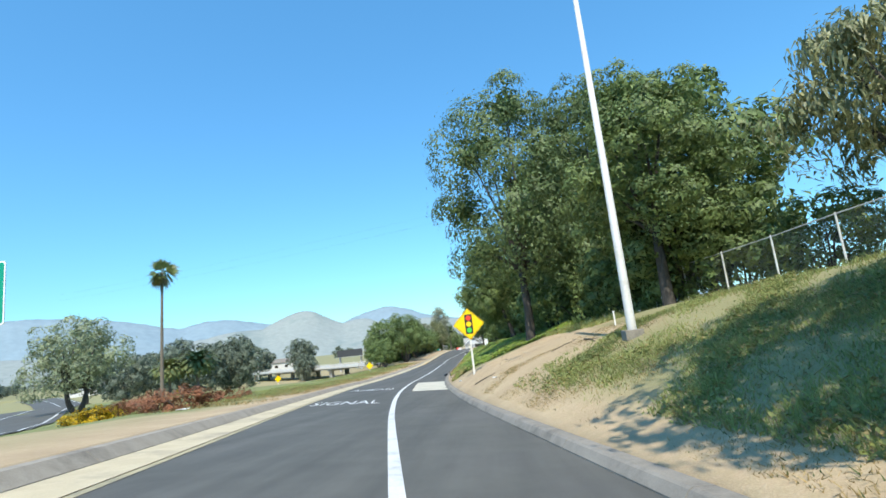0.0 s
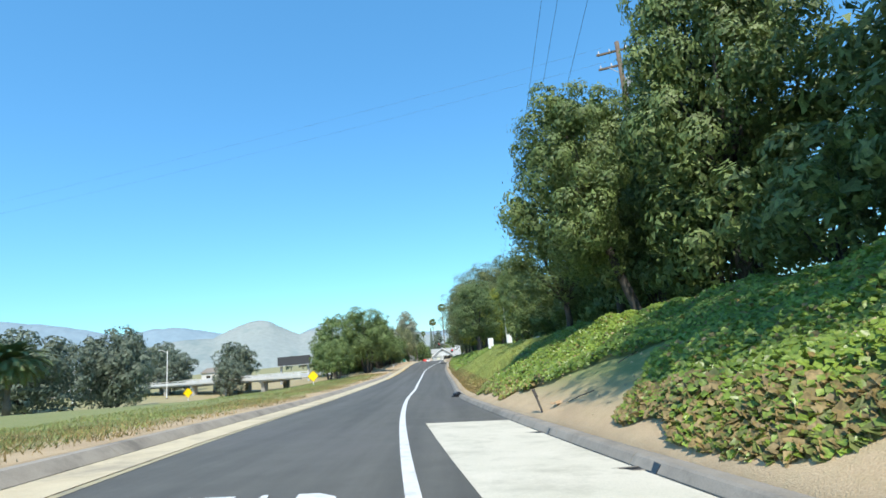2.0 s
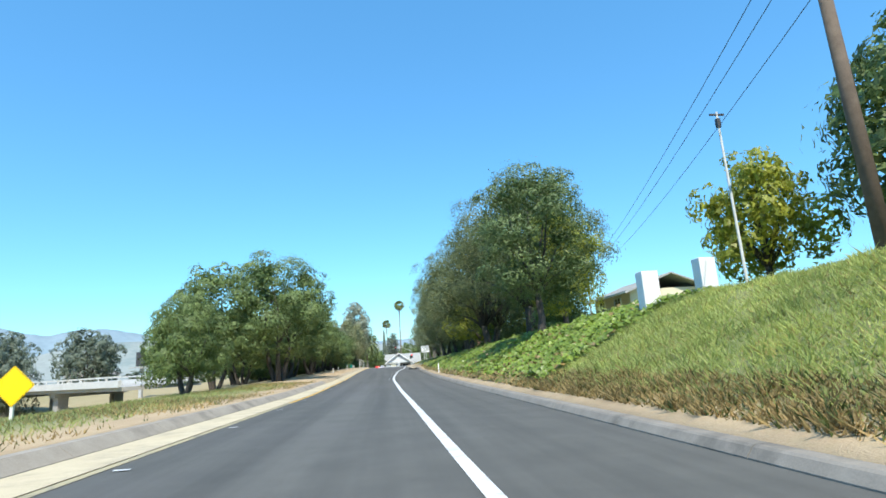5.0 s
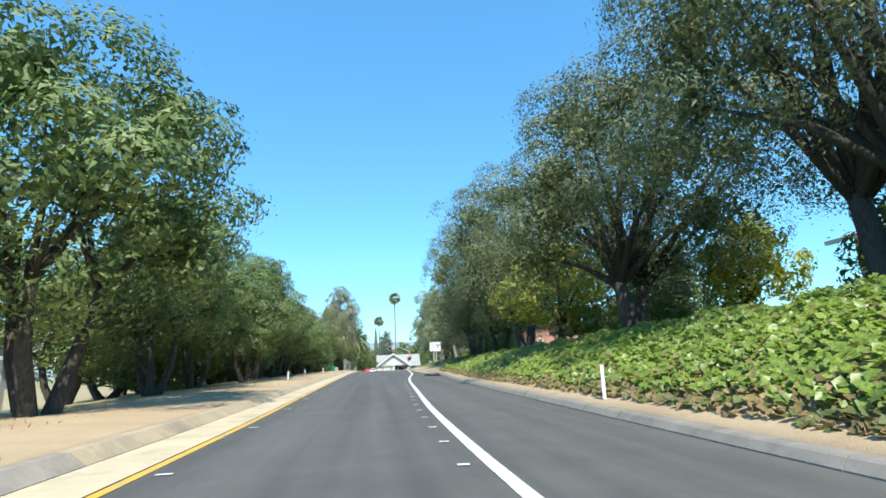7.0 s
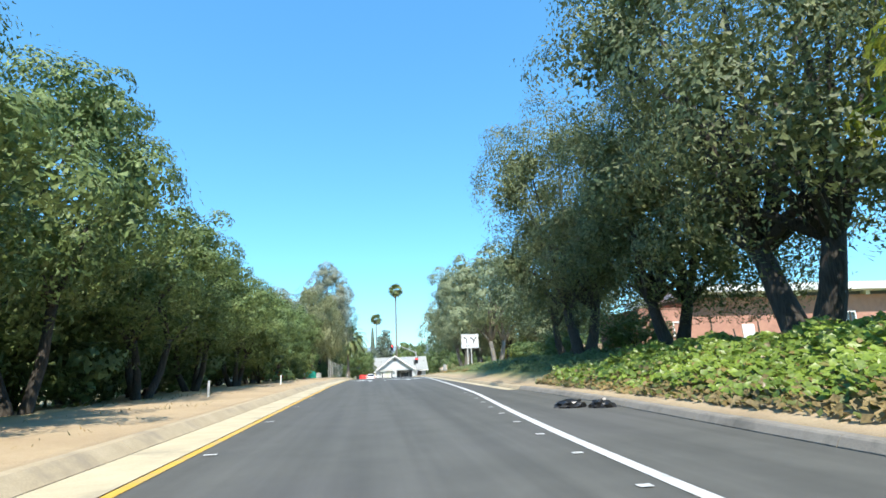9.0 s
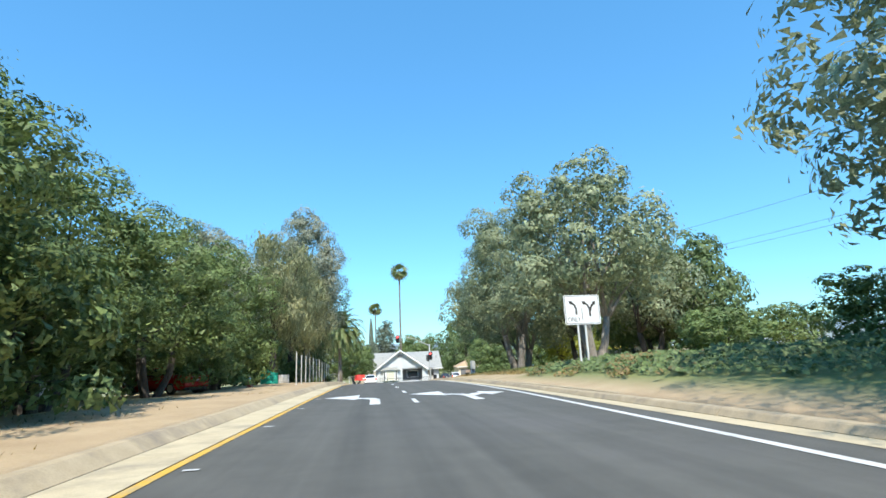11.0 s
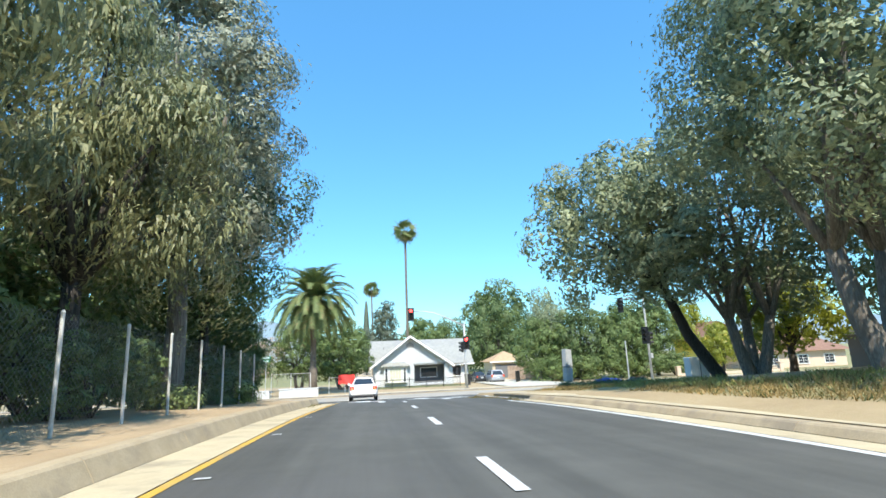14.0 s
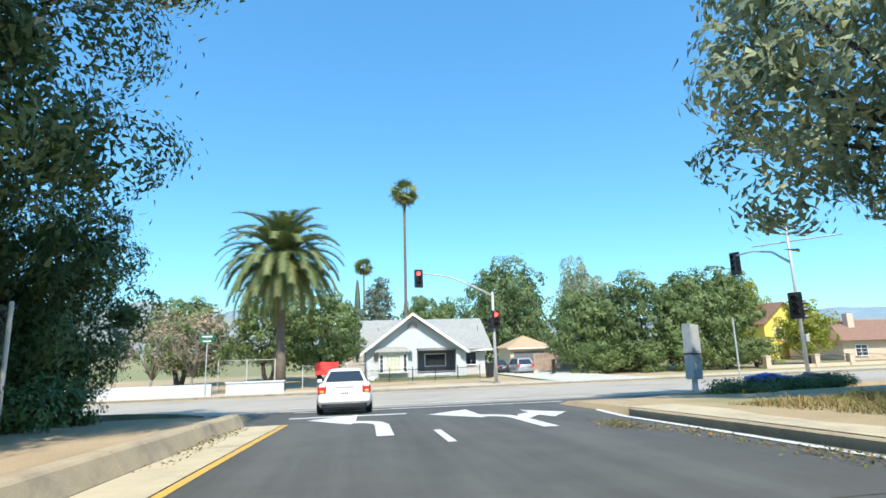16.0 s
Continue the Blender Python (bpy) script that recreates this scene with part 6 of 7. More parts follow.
sp = root("traffic_light", pose(0.3, 269.5, -5.02), "traffic light mast with lit red lamps on the far corner", "traffic light")
part("pole", tube([(0, 0, -0.2), (0, 0, 6.8)], [0.13, 0.09], 12), METAL, sp, "", True)
part("base", rbx(0, 0, 0.06, 0.45, 0.45, 0.25, 0.03), KERB, sp)
part("mast_arm", tube([(0, 0, 6.5), (-1.6, 0, 7.3), (-3.2, 0, 7.95), (-4.3, 0, 8.15), (-5.3, 0, 8.18)], [0.08, 0.07, 0.06, 0.05, 0.045], 8), METAL, sp, "", True)
signal_head(sp, -5.6, -0.1, 7.85, 0, 0)
signal_head(sp, 0.12, -0.3, 4.7, 0, 0)
signal_head(sp, -0.4, 0.0, 4.3, -75, None, False)
part("bracket", merge([rod((0, 0, 5.2), (0.12, -0.2, 5.2), 0.03), rod((0, 0, 4.2), (0.12, -0.2, 4.2), 0.03)]), METAL, sp)

rp = root("traffic_light", pose(12.75, 255, -4.5), "traffic light mast with side-on unlit signal heads", "traffic light")
part("pole", tube([(0, 0, -0.2), (0, 0, 9.6)], [0.1, 0.05], 12), METAL, rp, "", True)
part("base", rbx(0, 0, 0.06, 0.45, 0.45, 0.25, 0.03), KERB, rp)
part("mast_arm", tube([(0, 0, 6.1), (0.02, 1.2, 6.9), (0.05, 2.6, 7.2), (0.1, 4.0, 7.2)], [0.07, 0.06, 0.05, 0.045], 8), METAL, rp, "", True)
part("lamp_arm", tube([(-0.9, 1.5, 7.25), (0.6, -0.4, 7.3), (1.8, -1.5, 7.35)], [0.04, 0.04, 0.03], 8), METAL, rp)
signal_head(rp, 0.1, 4.2, 6.75, -70)
signal_head(rp, -0.3, -0.2, 3.85, -60)
signal_head(rp, 0.3, 0.1, 3.6, 60, None, False)
part("button_box", rbx(0.1, -0.15, 2.2, 0.2, 0.15, 0.4, 0.03), METAL, rp)

WORN_GREY = surface("worn_grey_paint", (0.34, 0.35, 0.33), (0.55, 0.56, 0.53), 3, 30, 0.7, 0.1, 0.15, 0.004, (0.5, 0.5, 0.46), 2.0)
cab = root("signal_cabinet", pose(4.6, 252.4, gz(4.6, 252.4) - 0.05, 0, 3, 18) @ Matrix.Diagonal((0.74, 0.9, 1, 1)), "weathered grey two-tier signal cabinet on a post", "cabinet")
part("post", rod((0, 0, -0.2), (0, 0, 0.5), 0.16, 0.14), METAL, cab)
lower = part("lower_box", rbx(0, 0, 0.95, 0.78, 0.5, 1.05, 0.03), WORN_GREY, cab)
part("hatch", rbx(0, -0.255, 0.95, 0.6, 0.02, 0.85, 0.01), WORN_GREY, lower)
part("seam", bx(0, 0, 1.5, 0.84, 0.54, 0.05), SIGN_BACK, cab)
upper = part("upper_box", prism([(-0.4, 1.53), (0.4, 1.53), (0.3, 2.75), (-0.42, 2.8)], -0.24, 0.24), WORN_GREY, cab)
part("hatch", prism([(-0.3, 1.62), (0.3, 1.62), (0.22, 2.6), (-0.32, 2.64)], -0.262, -0.24), WORN_GREY, upper)
part("hinge", rod((-0.36, -0.26, 1.7), (-0.38, -0.26, 2.5), 0.018), METAL, upper)
pc = root("utility_cabinet", pose(11.6, 247.3, gz(11.6, 247.3)), "pale grey utility cabinet beside a leaning tree", "cabinet")
part("body", rbx(0, 0, 0.75, 1.3, 0.7, 1.6, 0.03), SIGN_WHITE, pc)
part("door", rbx(-0.3, -0.355, 0.75, 0.55, 0.02, 1.4, 0.01), SIGN_WHITE, pc)
part("seam", bx(0.05, -0.36, 0.75, 0.03, 0.03, 1.4), SIGN_BACK, pc)
gp = root("grey_post", pose(14.4, 262, -4.9), "slim grey metal post at the roadside", "post")
part("post", rod((0, 0, -0.2), (0, 0, 4.0), 0.06, 0.05), METAL, gp)


# green street-name plate on a slim post, its lettering left as a bar
GREEN_PLATE = plain("green_sign_sheet", (0.01, 0.2, 0.1), 0.4)
sn = root("street_sign", pose(-19.6, 268.3, float(road_z(268)) + 0.1), "green street-name plates on a slim post", "street sign")
part("post", rod((0, 0, -0.2), (0, 0, 4.2), 0.035), METAL, sn)
for dz, w in ((3.9, 0.9), (3.6, 0.7)):
    pl = part("plate", rbx(0, -0.05, dz, w, 0.015, 0.24, 0.006), GREEN_PLATE, sn)
    part("bar", bx(0, -0.061, dz, w * 0.7, 0.006, 0.09), SIGN_WHITE, pl, "white bar for lettering")


# a second line of wires behind the trees near the crossing
for x, y, hgt in ((19.5, 223.0, 12.6), (34.0, 182.0, 13.0)):
    z = gz(x, y)
    tagged(copy_thing(up, Matrix.LocRotScale((x, y, z), Euler((0, 0, radians(70))), (0.9, 0.9, hgt / ph))), "brown timber utility pole behind the verge trees")
    POLE_TOP = z + hgt
for dx, dz in ((-0.3, -0.4), (0.3, -2.6), (0.0, -3.2)):
    wire((19.5 + dx, 223.0, gz(19.5, 223) + 12.6 + dz), (34.0 + dx, 182.0, gz(34, 182) + 13.0 + dz), 0.5, "thin dark overhead wire beside the verge")
# ---- freeway, overpass, mountains ----
PALE_CONCRETE = surface("pale_parapet_concrete", (0.52, 0.52, 0.5), (0.66, 0.66, 0.63), 0.8, 20, 0.85, 0, 0.2, 0.01, (0.4, 0.4, 0.38), 0.4)
CONCRETE = surface("structural_concrete", (0.36, 0.35, 0.33), (0.5, 0.49, 0.46), 0.6, 20, 0.85, 0, 0.2, 0.01, (0.25, 0.24, 0.22), 0.3)


def ribbon_road(name, pts, w, material, label, lift=0.03, category="road"):
    vs = []
    for i, (x, y) in enumerate(pts):
        a, b = pts[max(i - 1, 0)], pts[min(i + 1, len(pts) - 1)]
        d = Vector((b[0] - a[0], b[1] - a[1])).normalized()
        for t in np.linspace(-w / 2, w / 2, 7):
            px, py = x - d.y * t, y + d.x * t
            vs.append((px, py, max(gz(px, py), gz(x, y)) + lift))
    return structure(add_mesh(name, vs, grid_faces(len(pts), 7), material), label, category)


def smooth_line(pts, n=40):
    t = np.linspace(0, len(pts) - 1, n)
    return list(zip(np.interp(t, range(len(pts)), [p[0] for p in pts]), np.interp(t, range(len(pts)), [p[1] for p in pts])))


fw = smooth_line([(-16, -60), (-18.5, 0), (-23, 14), (-36, 34), (-54, 58), (-72, 87), (-99, 121), (-140, 165), (-215, 240)], 70)
ribbon_road("freeway", fw, 11, ASPHALT, "dark asphalt lanes of the freeway", 0.06)
for s in (-4.9, 0.0, 4.9):
    off = []
    for i, (x, y) in enumerate(fw):
        a, b = fw[max(i - 1, 0)], fw[min(i + 1, len(fw) - 1)]
        d = Vector((b[0] - a[0], b[1] - a[1])).normalized()
        off.append((x - d.y * s, y + d.x * s))
    ribbon_road("freeway_line", off, 0.18, PAINT, "white painted freeway lane line", 0.1, "road marking")

# overpass: deck, barriers, piers
op = root("overpass", pose(-24, 125, -2.75), "pale concrete overpass with low barrier and square piers", "bridge")
ex, ey = -118 + 24, 200 - 125
L = math.hypot(ex, ey)
ang = math.atan2(ey, ex)
R = Matrix.Rotation(ang, 4, "Z")
tr = lambda g: ([tuple(R @ Vector(p)) for p in g[0]], g[1])
part("deck", tr(bx(L / 2, 3.5, 0.28, L, 6.4, 0.3)), CONCRETE, op)
for yy in (0.1, 6.9):
    part("barrier", tr(bx(L / 2, yy, 0.68, L, 0.25, 0.5)), PALE_CONCRETE, op)
    part("rail", tr(bx(L / 2, yy, 1.2, L, 0.1, 0.1)), WHITE_METAL, op)
    for k in range(30):
        part("rail_post", tr(bx(2 + k * (L - 4) / 29, yy, 1.04, 0.12, 0.1, 0.26)), WHITE_METAL, op)
for k in range(9):
    u = 12 + k * (L - 20) / 8
    for yy in (1.2, 5.8):
        part("pier", tr(bx(u, yy, -2.3, 0.9, 0.8, 4.4)), CONCRETE, op)
    part("pier_cap", tr(bx(u, 3.5, -0.05, 1.1, 6.0, 0.36)), CONCRETE, op)

# far embankment road with a bright guard rail, seen below the trees
bb = root("overhead_sign", pose(-38.5, 153, -5.2, 0, 0, -14), "dark back of a large overhead sign on lattice frame", "road sign")
part("panel", bx(0, 0, 5.95, 8.2, 0.12, 1.9), SIGN_BACK, bb)
part("walkway", bx(0, -0.4, 4.85, 9.2, 0.7, 0.1), CONCRETE, bb)
for px in (-3.4, 3.4):
    part("post", bx(px, 0.3, 2.5, 0.4, 0.4, 5.6), METAL, bb)
lat = []
for k in range(3):
    lat.append(rod((4.1 + 0.4 * k, 0, 5.0), (4.5 + 0.4 * k, 0, 6.9), 0.04, None, 5))
    lat.append(rod((4.5 + 0.4 * k, 0, 5.0), (4.1 + 0.4 * k, 0, 6.9), 0.04, None, 5))
part("lattice", merge(lat + [rod((4.1, 0, 6.9), (5.3, 0, 6.9), 0.05, None, 5), rod((4.1, 0, 5.0), (5.3, 0, 5.0), 0.05, None, 5)]), METAL, bb)

# low pale buildings across the freeway
STUCCO_FAR = plain("far_stucco", (0.6, 0.58, 0.54), 0.9)
ROOF_FAR = plain("far_roof", (0.3, 0.27, 0.25), 0.9)
for x, y, w, h in ((-95, 205, 12, 3.2), (-112, 214, 9, 3.6), (-128, 205, 11, 3.0), (-88, 232, 10, 3.4), (-146, 190, 12, 3.3)):
    z = gz(x, y)
    b = root("far_house", pose(x, y, z), "low pale house far across the freeway", "house", "far houses")
    part("wall", bx(0, 0, h / 2, w, 7, h + 0.4), STUCCO_FAR, b)
    part("roof", prism([(-w / 2 - 0.5, h), (w / 2 + 0.5, h), (w * 0.3, h + 1.7), (-w * 0.3, h + 1.7)], -4, 4), ROOF_FAR, b)
    for px in (-w * 0.25, w * 0.2):
        part("window", bx(px, -3.52, h * 0.55, 1.4, 0.06, 1.1), LENS, b)

# two ranges of hills; the haze of distance is put into their colours
HILL_NEAR = surface("haze_tinted_hills", (0.225, 0.262, 0.252), (0.315, 0.335, 0.3), 0.006, 0.05, 1.0, 0, 0.1, 1.0, (0.17, 0.222, 0.215), 0.006)
HILL_FAR = surface("haze_blue_range", (0.2, 0.275, 0.315), (0.235, 0.305, 0.34), 0.002, 0.02, 1.0, 0, 0.1, 1.0)


def hills(name, dist, peaks, base, material, label, rough):
    """A range seen from the ramp: (bearing from +y in degrees, height as a slope, width in degrees)."""
    az = np.radians(np.linspace(-75, 75, 601))
    hgt = np.full_like(az, base)
    for a, h, w in peaks:
        t = (np.degrees(az) - a) / w
        hgt = np.maximum(hgt, base + (h - base) * np.exp(-np.abs(t) ** 1.9))
    hgt = hgt + rough * np.array([noise.noise(Vector((a * 9, dist * 0.01, 0))) * 1.6 + noise.noise(Vector((a * 24, dist * 0.01, 3))) + 0.5 * noise.noise(Vector((a * 60, dist * 0.01, 5))) for a in az])
    rows = []
    steps = np.linspace(0, 1, 14)
    for k, u in enumerate(steps):
        # spurs and gullies run down from the crest
        spur = np.array([noise.noise(Vector((a * 30 + 1.2 * u, 2.5 * u, dist * 0.01))) + 0.6 * noise.noise(Vector((a * 75, 5 * u, dist * 0.02))) for a in az])
        r = dist * (0.8 + 0.2 * u) * (1 + 0.03 * spur * (1 - u))
        f = u ** 1.25 * (1 + 0.22 * spur * u * (1 - u) * 2)
        rows.append(np.stack([r * np.sin(az), r * np.cos(az), -14 + (dist * hgt + 2) * f], -1))
    rows.append(np.stack([dist * 1.1 * np.sin(az), dist * 1.1 * np.cos(az), dist * hgt * 0.5], -1))
    v = np.stack(rows)
    return structure(smooth(add_mesh(name, v.reshape(-1, 3), grid_faces(len(rows), len(az)), material)), label, "hills")


hills("backdrop_hills", 2600, [(-18.6, 0.086, 5.2), (-25, 0.06, 7), (-13, 0.062, 5), (-6, 0.05, 6), (-48, 0.05, 14)], 0.025, HILL_NEAR, "distant dry hills with haze put into their colour", 0.0025)
hills("backdrop_range", 4300, [(-42, 0.103, 14), (-27, 0.08, 8), (-10, 0.077, 5), (20, 0.04, 18)], 0.04, HILL_FAR, "mountain range on the horizon, coloured pale blue for haze", 0.003)
# ---- fences ----
chain_fence([(9.0 + 0.23 * k * 2.6, 27 - 2.6 * k) for k in range(9)], 1.9, "old chain-link fence along the top of the bank")
chain_fence([(-15.5 + 0.03 * k, 214.4 + 2.6 * k) for k in range(11)], 2.1, "galvanised chain-link fence along the verge", 0.15, "", False)
chain_fence([(-19.6 + 1.95 * k, 271.5) for k in range(3)], 2.3, "chain-link fence panels behind a low wall")
chain_fence([(-14.0 + 1.7 * k, 274.2) for k in range(4)], 1.7, "dark chain-link fence beside the house")

WHITE_WALL = surface("white_painted_boards", (0.52, 0.54, 0.55), (0.63, 0.645, 0.65), 2, 50, 0.7, 0, 0.15, 0.006, (0.6, 0.6, 0.58), 0.8)
TRIM = plain("white_trim", (0.82, 0.82, 0.81), 0.5)
SHINGLE = surface("grey_shingles", (0.26, 0.26, 0.235), (0.4, 0.4, 0.365), 3, 30, 0.95, 0, 0.5, 0.02, (0.26, 0.27, 0.27), 0.5)
GLASS = glass("window_glass")
BLIND = plain("pale_blinds", (0.62, 0.6, 0.45), 0.8)
# dark grey holds the porch's shade; garage door and clerestory use it too
DARKROOM = plain("porch_shade", (0.16, 0.17, 0.18), 0.9)
STONE = surface("porch_stone", (0.25, 0.24, 0.23), (0.38, 0.37, 0.36), 3, 40, 0.9)


def window(parent, x, y, z, w, h, bars=(1, 2), blind=None):
    """A window in a wall that faces -y; x, z its middle."""
    win = part("window", merge([bx(x - w / 2 - 0.05, y - 0.03, z, 0.1, 0.1, h + 0.2), bx(x + w / 2 + 0.05, y - 0.03, z, 0.1, 0.1, h + 0.2), bx(x, y - 0.03, z + h / 2 + 0.05, w, 0.1, 0.1), bx(x, y - 0.05, z - h / 2 - 0.05, w + 0.3, 0.16, 0.1)]), TRIM, parent)
    part("pane", bx(x, y + 0.02, z, w, 0.02, h), blind or GLASS, win)
    bars_g = [bx(x - w / 2 + w * (k + 1) / (bars[0] + 1), y - 0.012, z, 0.035, 0.03, h) for k in range(bars[0])] + [bx(x, y - 0.016, z - h / 2 + h * (k + 1) / (bars[1] + 1), w, 0.03, 0.035) for k in range(bars[1])]
    if bars_g:
        part("glazing_bar", merge(bars_g), TRIM, win)
    return win


def clapboards(parent, x0, x1, z0, z1, y, skip=(), step=0.24, cut=None):
    """Lapped boards on a wall facing -y, each its own piece."""
    k = 0
    z = z0
    while z < z1 - 0.02:
        a, b = x0, x1
        if cut:
            a, b = cut(z + step)
            a, b = max(a, x0), min(b, x1)
        spans = [(a, b)]
        for s0, s1, t0, t1 in skip:
            if z + step > t0 and z < t1:
                nxt = []
                for p, q in spans:
                    if s0 > p:
                        nxt.append((p, min(q, s0)))
                    if s1 < q:
                        nxt.append((max(p, s1), q))
                spans = [s for s in nxt if s[1] - s[0] > 0.05]
        for p, q in spans:
            if q - p > 0.1:
                part("board", prism_yz(p, q, y, z, step), WHITE_WALL, parent)
        z += step
        k += 1


def prism_yz(x0, x1, y, z, step):
    prof = [(0, 0), (-0.035, 0.0), (-0.012, step - 0.004), (0, step - 0.004)]
    v = [(x, y + a, z + b) for x in (x0, x1) for a, b in prof]
    return v, [(0, 1, 2, 3), (7, 6, 5, 4), (0, 4, 5, 1), (1, 5, 6, 2), (2, 6, 7, 3), (3, 7, 4, 0)]


# the white bungalow: ground at z = 0 of its own
HB = root("bungalow", pose(0, 0, -5.5), "white bungalow with grey roof, broad gable and deep porch", "house")
yf = 287.0
ax_, az_ = -4.0, 6.85            # gable peak
gl, gr, ez = -9.45, 1.85, 2.95   # gable eaves
W = 0.22
porch = (-3.55, 0.75, 0.75, 3.05)
walls = [bx(-6.2, yf + W / 2, 1.45, 5.3, W, 3.1), bx(1.25, yf + W / 2, 1.45, 1.0, W, 3.1), bx(-1.4, yf + W / 2, 0.32, 4.3, W, 0.86), bx(-3.6, yf + W / 2, 3.1, 10.6, W, 0.2)]
part("front_wall", merge(walls), WHITE_WALL, HB)
part("gable_wall", prism([(-8.85, 3.2), (1.35, 3.2), (ax_, az_ - 0.35)], yf, yf + W), WHITE_WALL, HB)
part("side_wall", bx(-8.75, yf + 6.2, 1.5, W, 12.2, 3.2), WHITE_WALL, HB)
part("side_wall", bx(4.3, yf + 7.4, 1.5, W, 9.8, 3.2), WHITE_WALL, HB)
part("rear_wall", bx(-2.2, yf + 12.4, 1.5, 13.2, W, 3.2), WHITE_WALL, HB)
part("wing_wall", bx(3.0, yf + 2.5, 1.5, 2.7, W, 3.2), WHITE_WALL, HB)
pr = part("porch_back", bx(-1.4, yf + 2.2, 1.7, 4.3, 0.1, 2.9), DARKROOM, HB, "porch wall with shade put into its dark colour")
part("porch_window", bx(-1.3, yf + 2.13, 1.9, 2.2, 0.04, 1.2), GLASS, pr)
part("porch_window_frame", merge([bx(-1.3, yf + 2.1, 2.55, 2.4, 0.05, 0.1), bx(-1.3, yf + 2.1, 1.25, 2.4, 0.05, 0.1), bx(-2.45, yf + 2.1, 1.9, 0.1, 0.05, 1.3), bx(-0.15, yf + 2.1, 1.9, 0.1, 0.05, 1.3)]), TRIM, pr)
part("porch_floor", bx(-1.4, yf + 1.1, 0.68, 4.3, 2.2, 0.12), STONE, HB)
part("porch_side", bx(-3.5, yf + 1.1, 1.7, 0.1, 2.2, 2.9), DARKROOM, HB)
part("porch_side", bx(0.7, yf + 1.1, 1.7, 0.1, 2.2, 2.9), DARKROOM, HB)
part("porch_ceiling", bx(-1.4, yf + 1.1, 3.1, 4.4, 2.2, 0.08), DARKROOM, HB)
part("porch_column", prism([(0.5, 0.0), (1.25, 0.0), (1.05, 3.05), (0.65, 3.05)], yf - 0.22, yf + 0.1), WHITE_WALL, HB)
part("porch_step", merge([bx(-1.4, yf - 0.3, 0.2, 2.4, 0.6, 0.4), bx(-1.4, yf - 0.7, 0.1, 2.4, 0.4, 0.2)]), STONE, HB)
window(HB, 2.75, yf + 2.38, 1.95, 1.15, 1.3, (1, 2), BLIND)
# bay with hipped hood
bay = part("bay", prism([(-7.6, 0.75), (-4.55, 0.75), (-4.55, 2.95), (-7.6, 2.95)], yf - 0.35, yf), WHITE_WALL, HB)
window(HB, -6.08, yf - 0.38, 1.75, 1.5, 1.75, (3, 3), BLIND)
window(HB, -7.3, yf - 0.37, 1.75, 0.3, 1.75, (0, 3))
window(HB, -4.85, yf - 0.37, 1.75, 0.3, 1.75, (0, 3))
hood_v = [(-8.1, yf - 0.8, 2.95), (-4.05, yf - 0.8, 2.95), (-4.05, yf, 2.95), (-8.1, yf, 2.95), (-7.4, yf - 0.02, 3.4), (-4.75, yf - 0.02, 3.4)]
part("bay_hood", (hood_v, [(0, 1, 5, 4), (0, 4, 3), (1, 2, 5), (0, 3, 2, 1)]), SHINGLE, HB)
part("bay_bracket", merge([bx(-7.9 + 0.42 * k, yf - 0.72, 2.87, 0.1, 0.16, 0.14) for k in range(10)]), TRIM, HB)
# roofs
def slab_roof(p0, p1, p2, p3, t=0.14):
    a, b, c, d = (Vector(p) for p in (p0, p1, p2, p3))
    n = (b - a).cross(d - a).normalized() * t
    v = [a, b, c, d, a - n, b - n, c - n, d - n]
    return v, [(0, 1, 2, 3), (7, 6, 5, 4), (0, 4, 5, 1), (1, 5, 6, 2), (2, 6, 7, 3), (3, 7, 4, 0)]


gy0, gy1 = yf - 0.75, yf + 7.0
part("gable_roof", slab_roof((gl, gy0, ez), (ax_, gy0, az_), (ax_, gy1, az_), (gl, gy1, ez)), SHINGLE, HB)
part("gable_roof", slab_roof((ax_, gy0, az_), (gr, gy0, ez), (gr, gy1, ez), (ax_, gy1, az_)), SHINGLE, HB)
ry, rz = yf + 7.0, 6.6
part("main_roof", slab_roof((-9.5, yf + 0.4, 3.0), (5.1, yf + 1.6, 3.0), (5.1, ry, rz), (-9.5, ry, rz)), SHINGLE, HB)
part("main_roof", slab_roof((5.1, yf + 13.2, 3.0), (-9.5, yf + 13.2, 3.0), (-9.5, ry, rz), (5.1, ry, rz)), SHINGLE, HB)
part("gable_end", ([(4.2, yf + 2.4, 3.0), (4.2, yf + 12.6, 3.0), (4.2, ry, rz - 0.2)], [(0, 1, 2)]), WHITE_WALL, HB)
for (x0, z0), (x1, z1) in (((gl - 0.05, ez - 0.1), (ax_, az_ + 0.08)), ((ax_, az_ + 0.08), (gr + 0.05, ez - 0.1))):
    part("barge_board", prism([(x0, z0 - 0.3), (x1, z1 - 0.32), (x1, z1 + 0.02), (x0, z0 + 0.02)], gy0 - 0.1, gy0 - 0.02), TRIM, HB)
part("gable_vent", prism([(-4.5, 5.35), (-3.5, 5.35), (-3.5, 5.75), (-4.0, 6.1), (-4.5, 5.75)], yf - 0.05, yf), STONE, HB)
part("fascia", bx(3.5, yf + 1.55, 2.86, 3.4, 0.06, 0.2), TRIM, HB)
for k in range(7):
    part("rafter_tail", bx(2.1 + 0.45 * k, yf + 1.65, 2.78, 0.08, 0.3, 0.12), TRIM, HB)
for x in (-8.6, 3.0):
    part("roof_vent", rod((x + 1.2, yf + 4.6, 5.0), (x + 1.2, yf + 4.6, 5.6), 0.06), STONE, HB)
cutg = lambda z: (ax_ - (az_ - 0.35 - z) * 1.36, ax_ + (az_ - 0.35 - z) * 1.36)
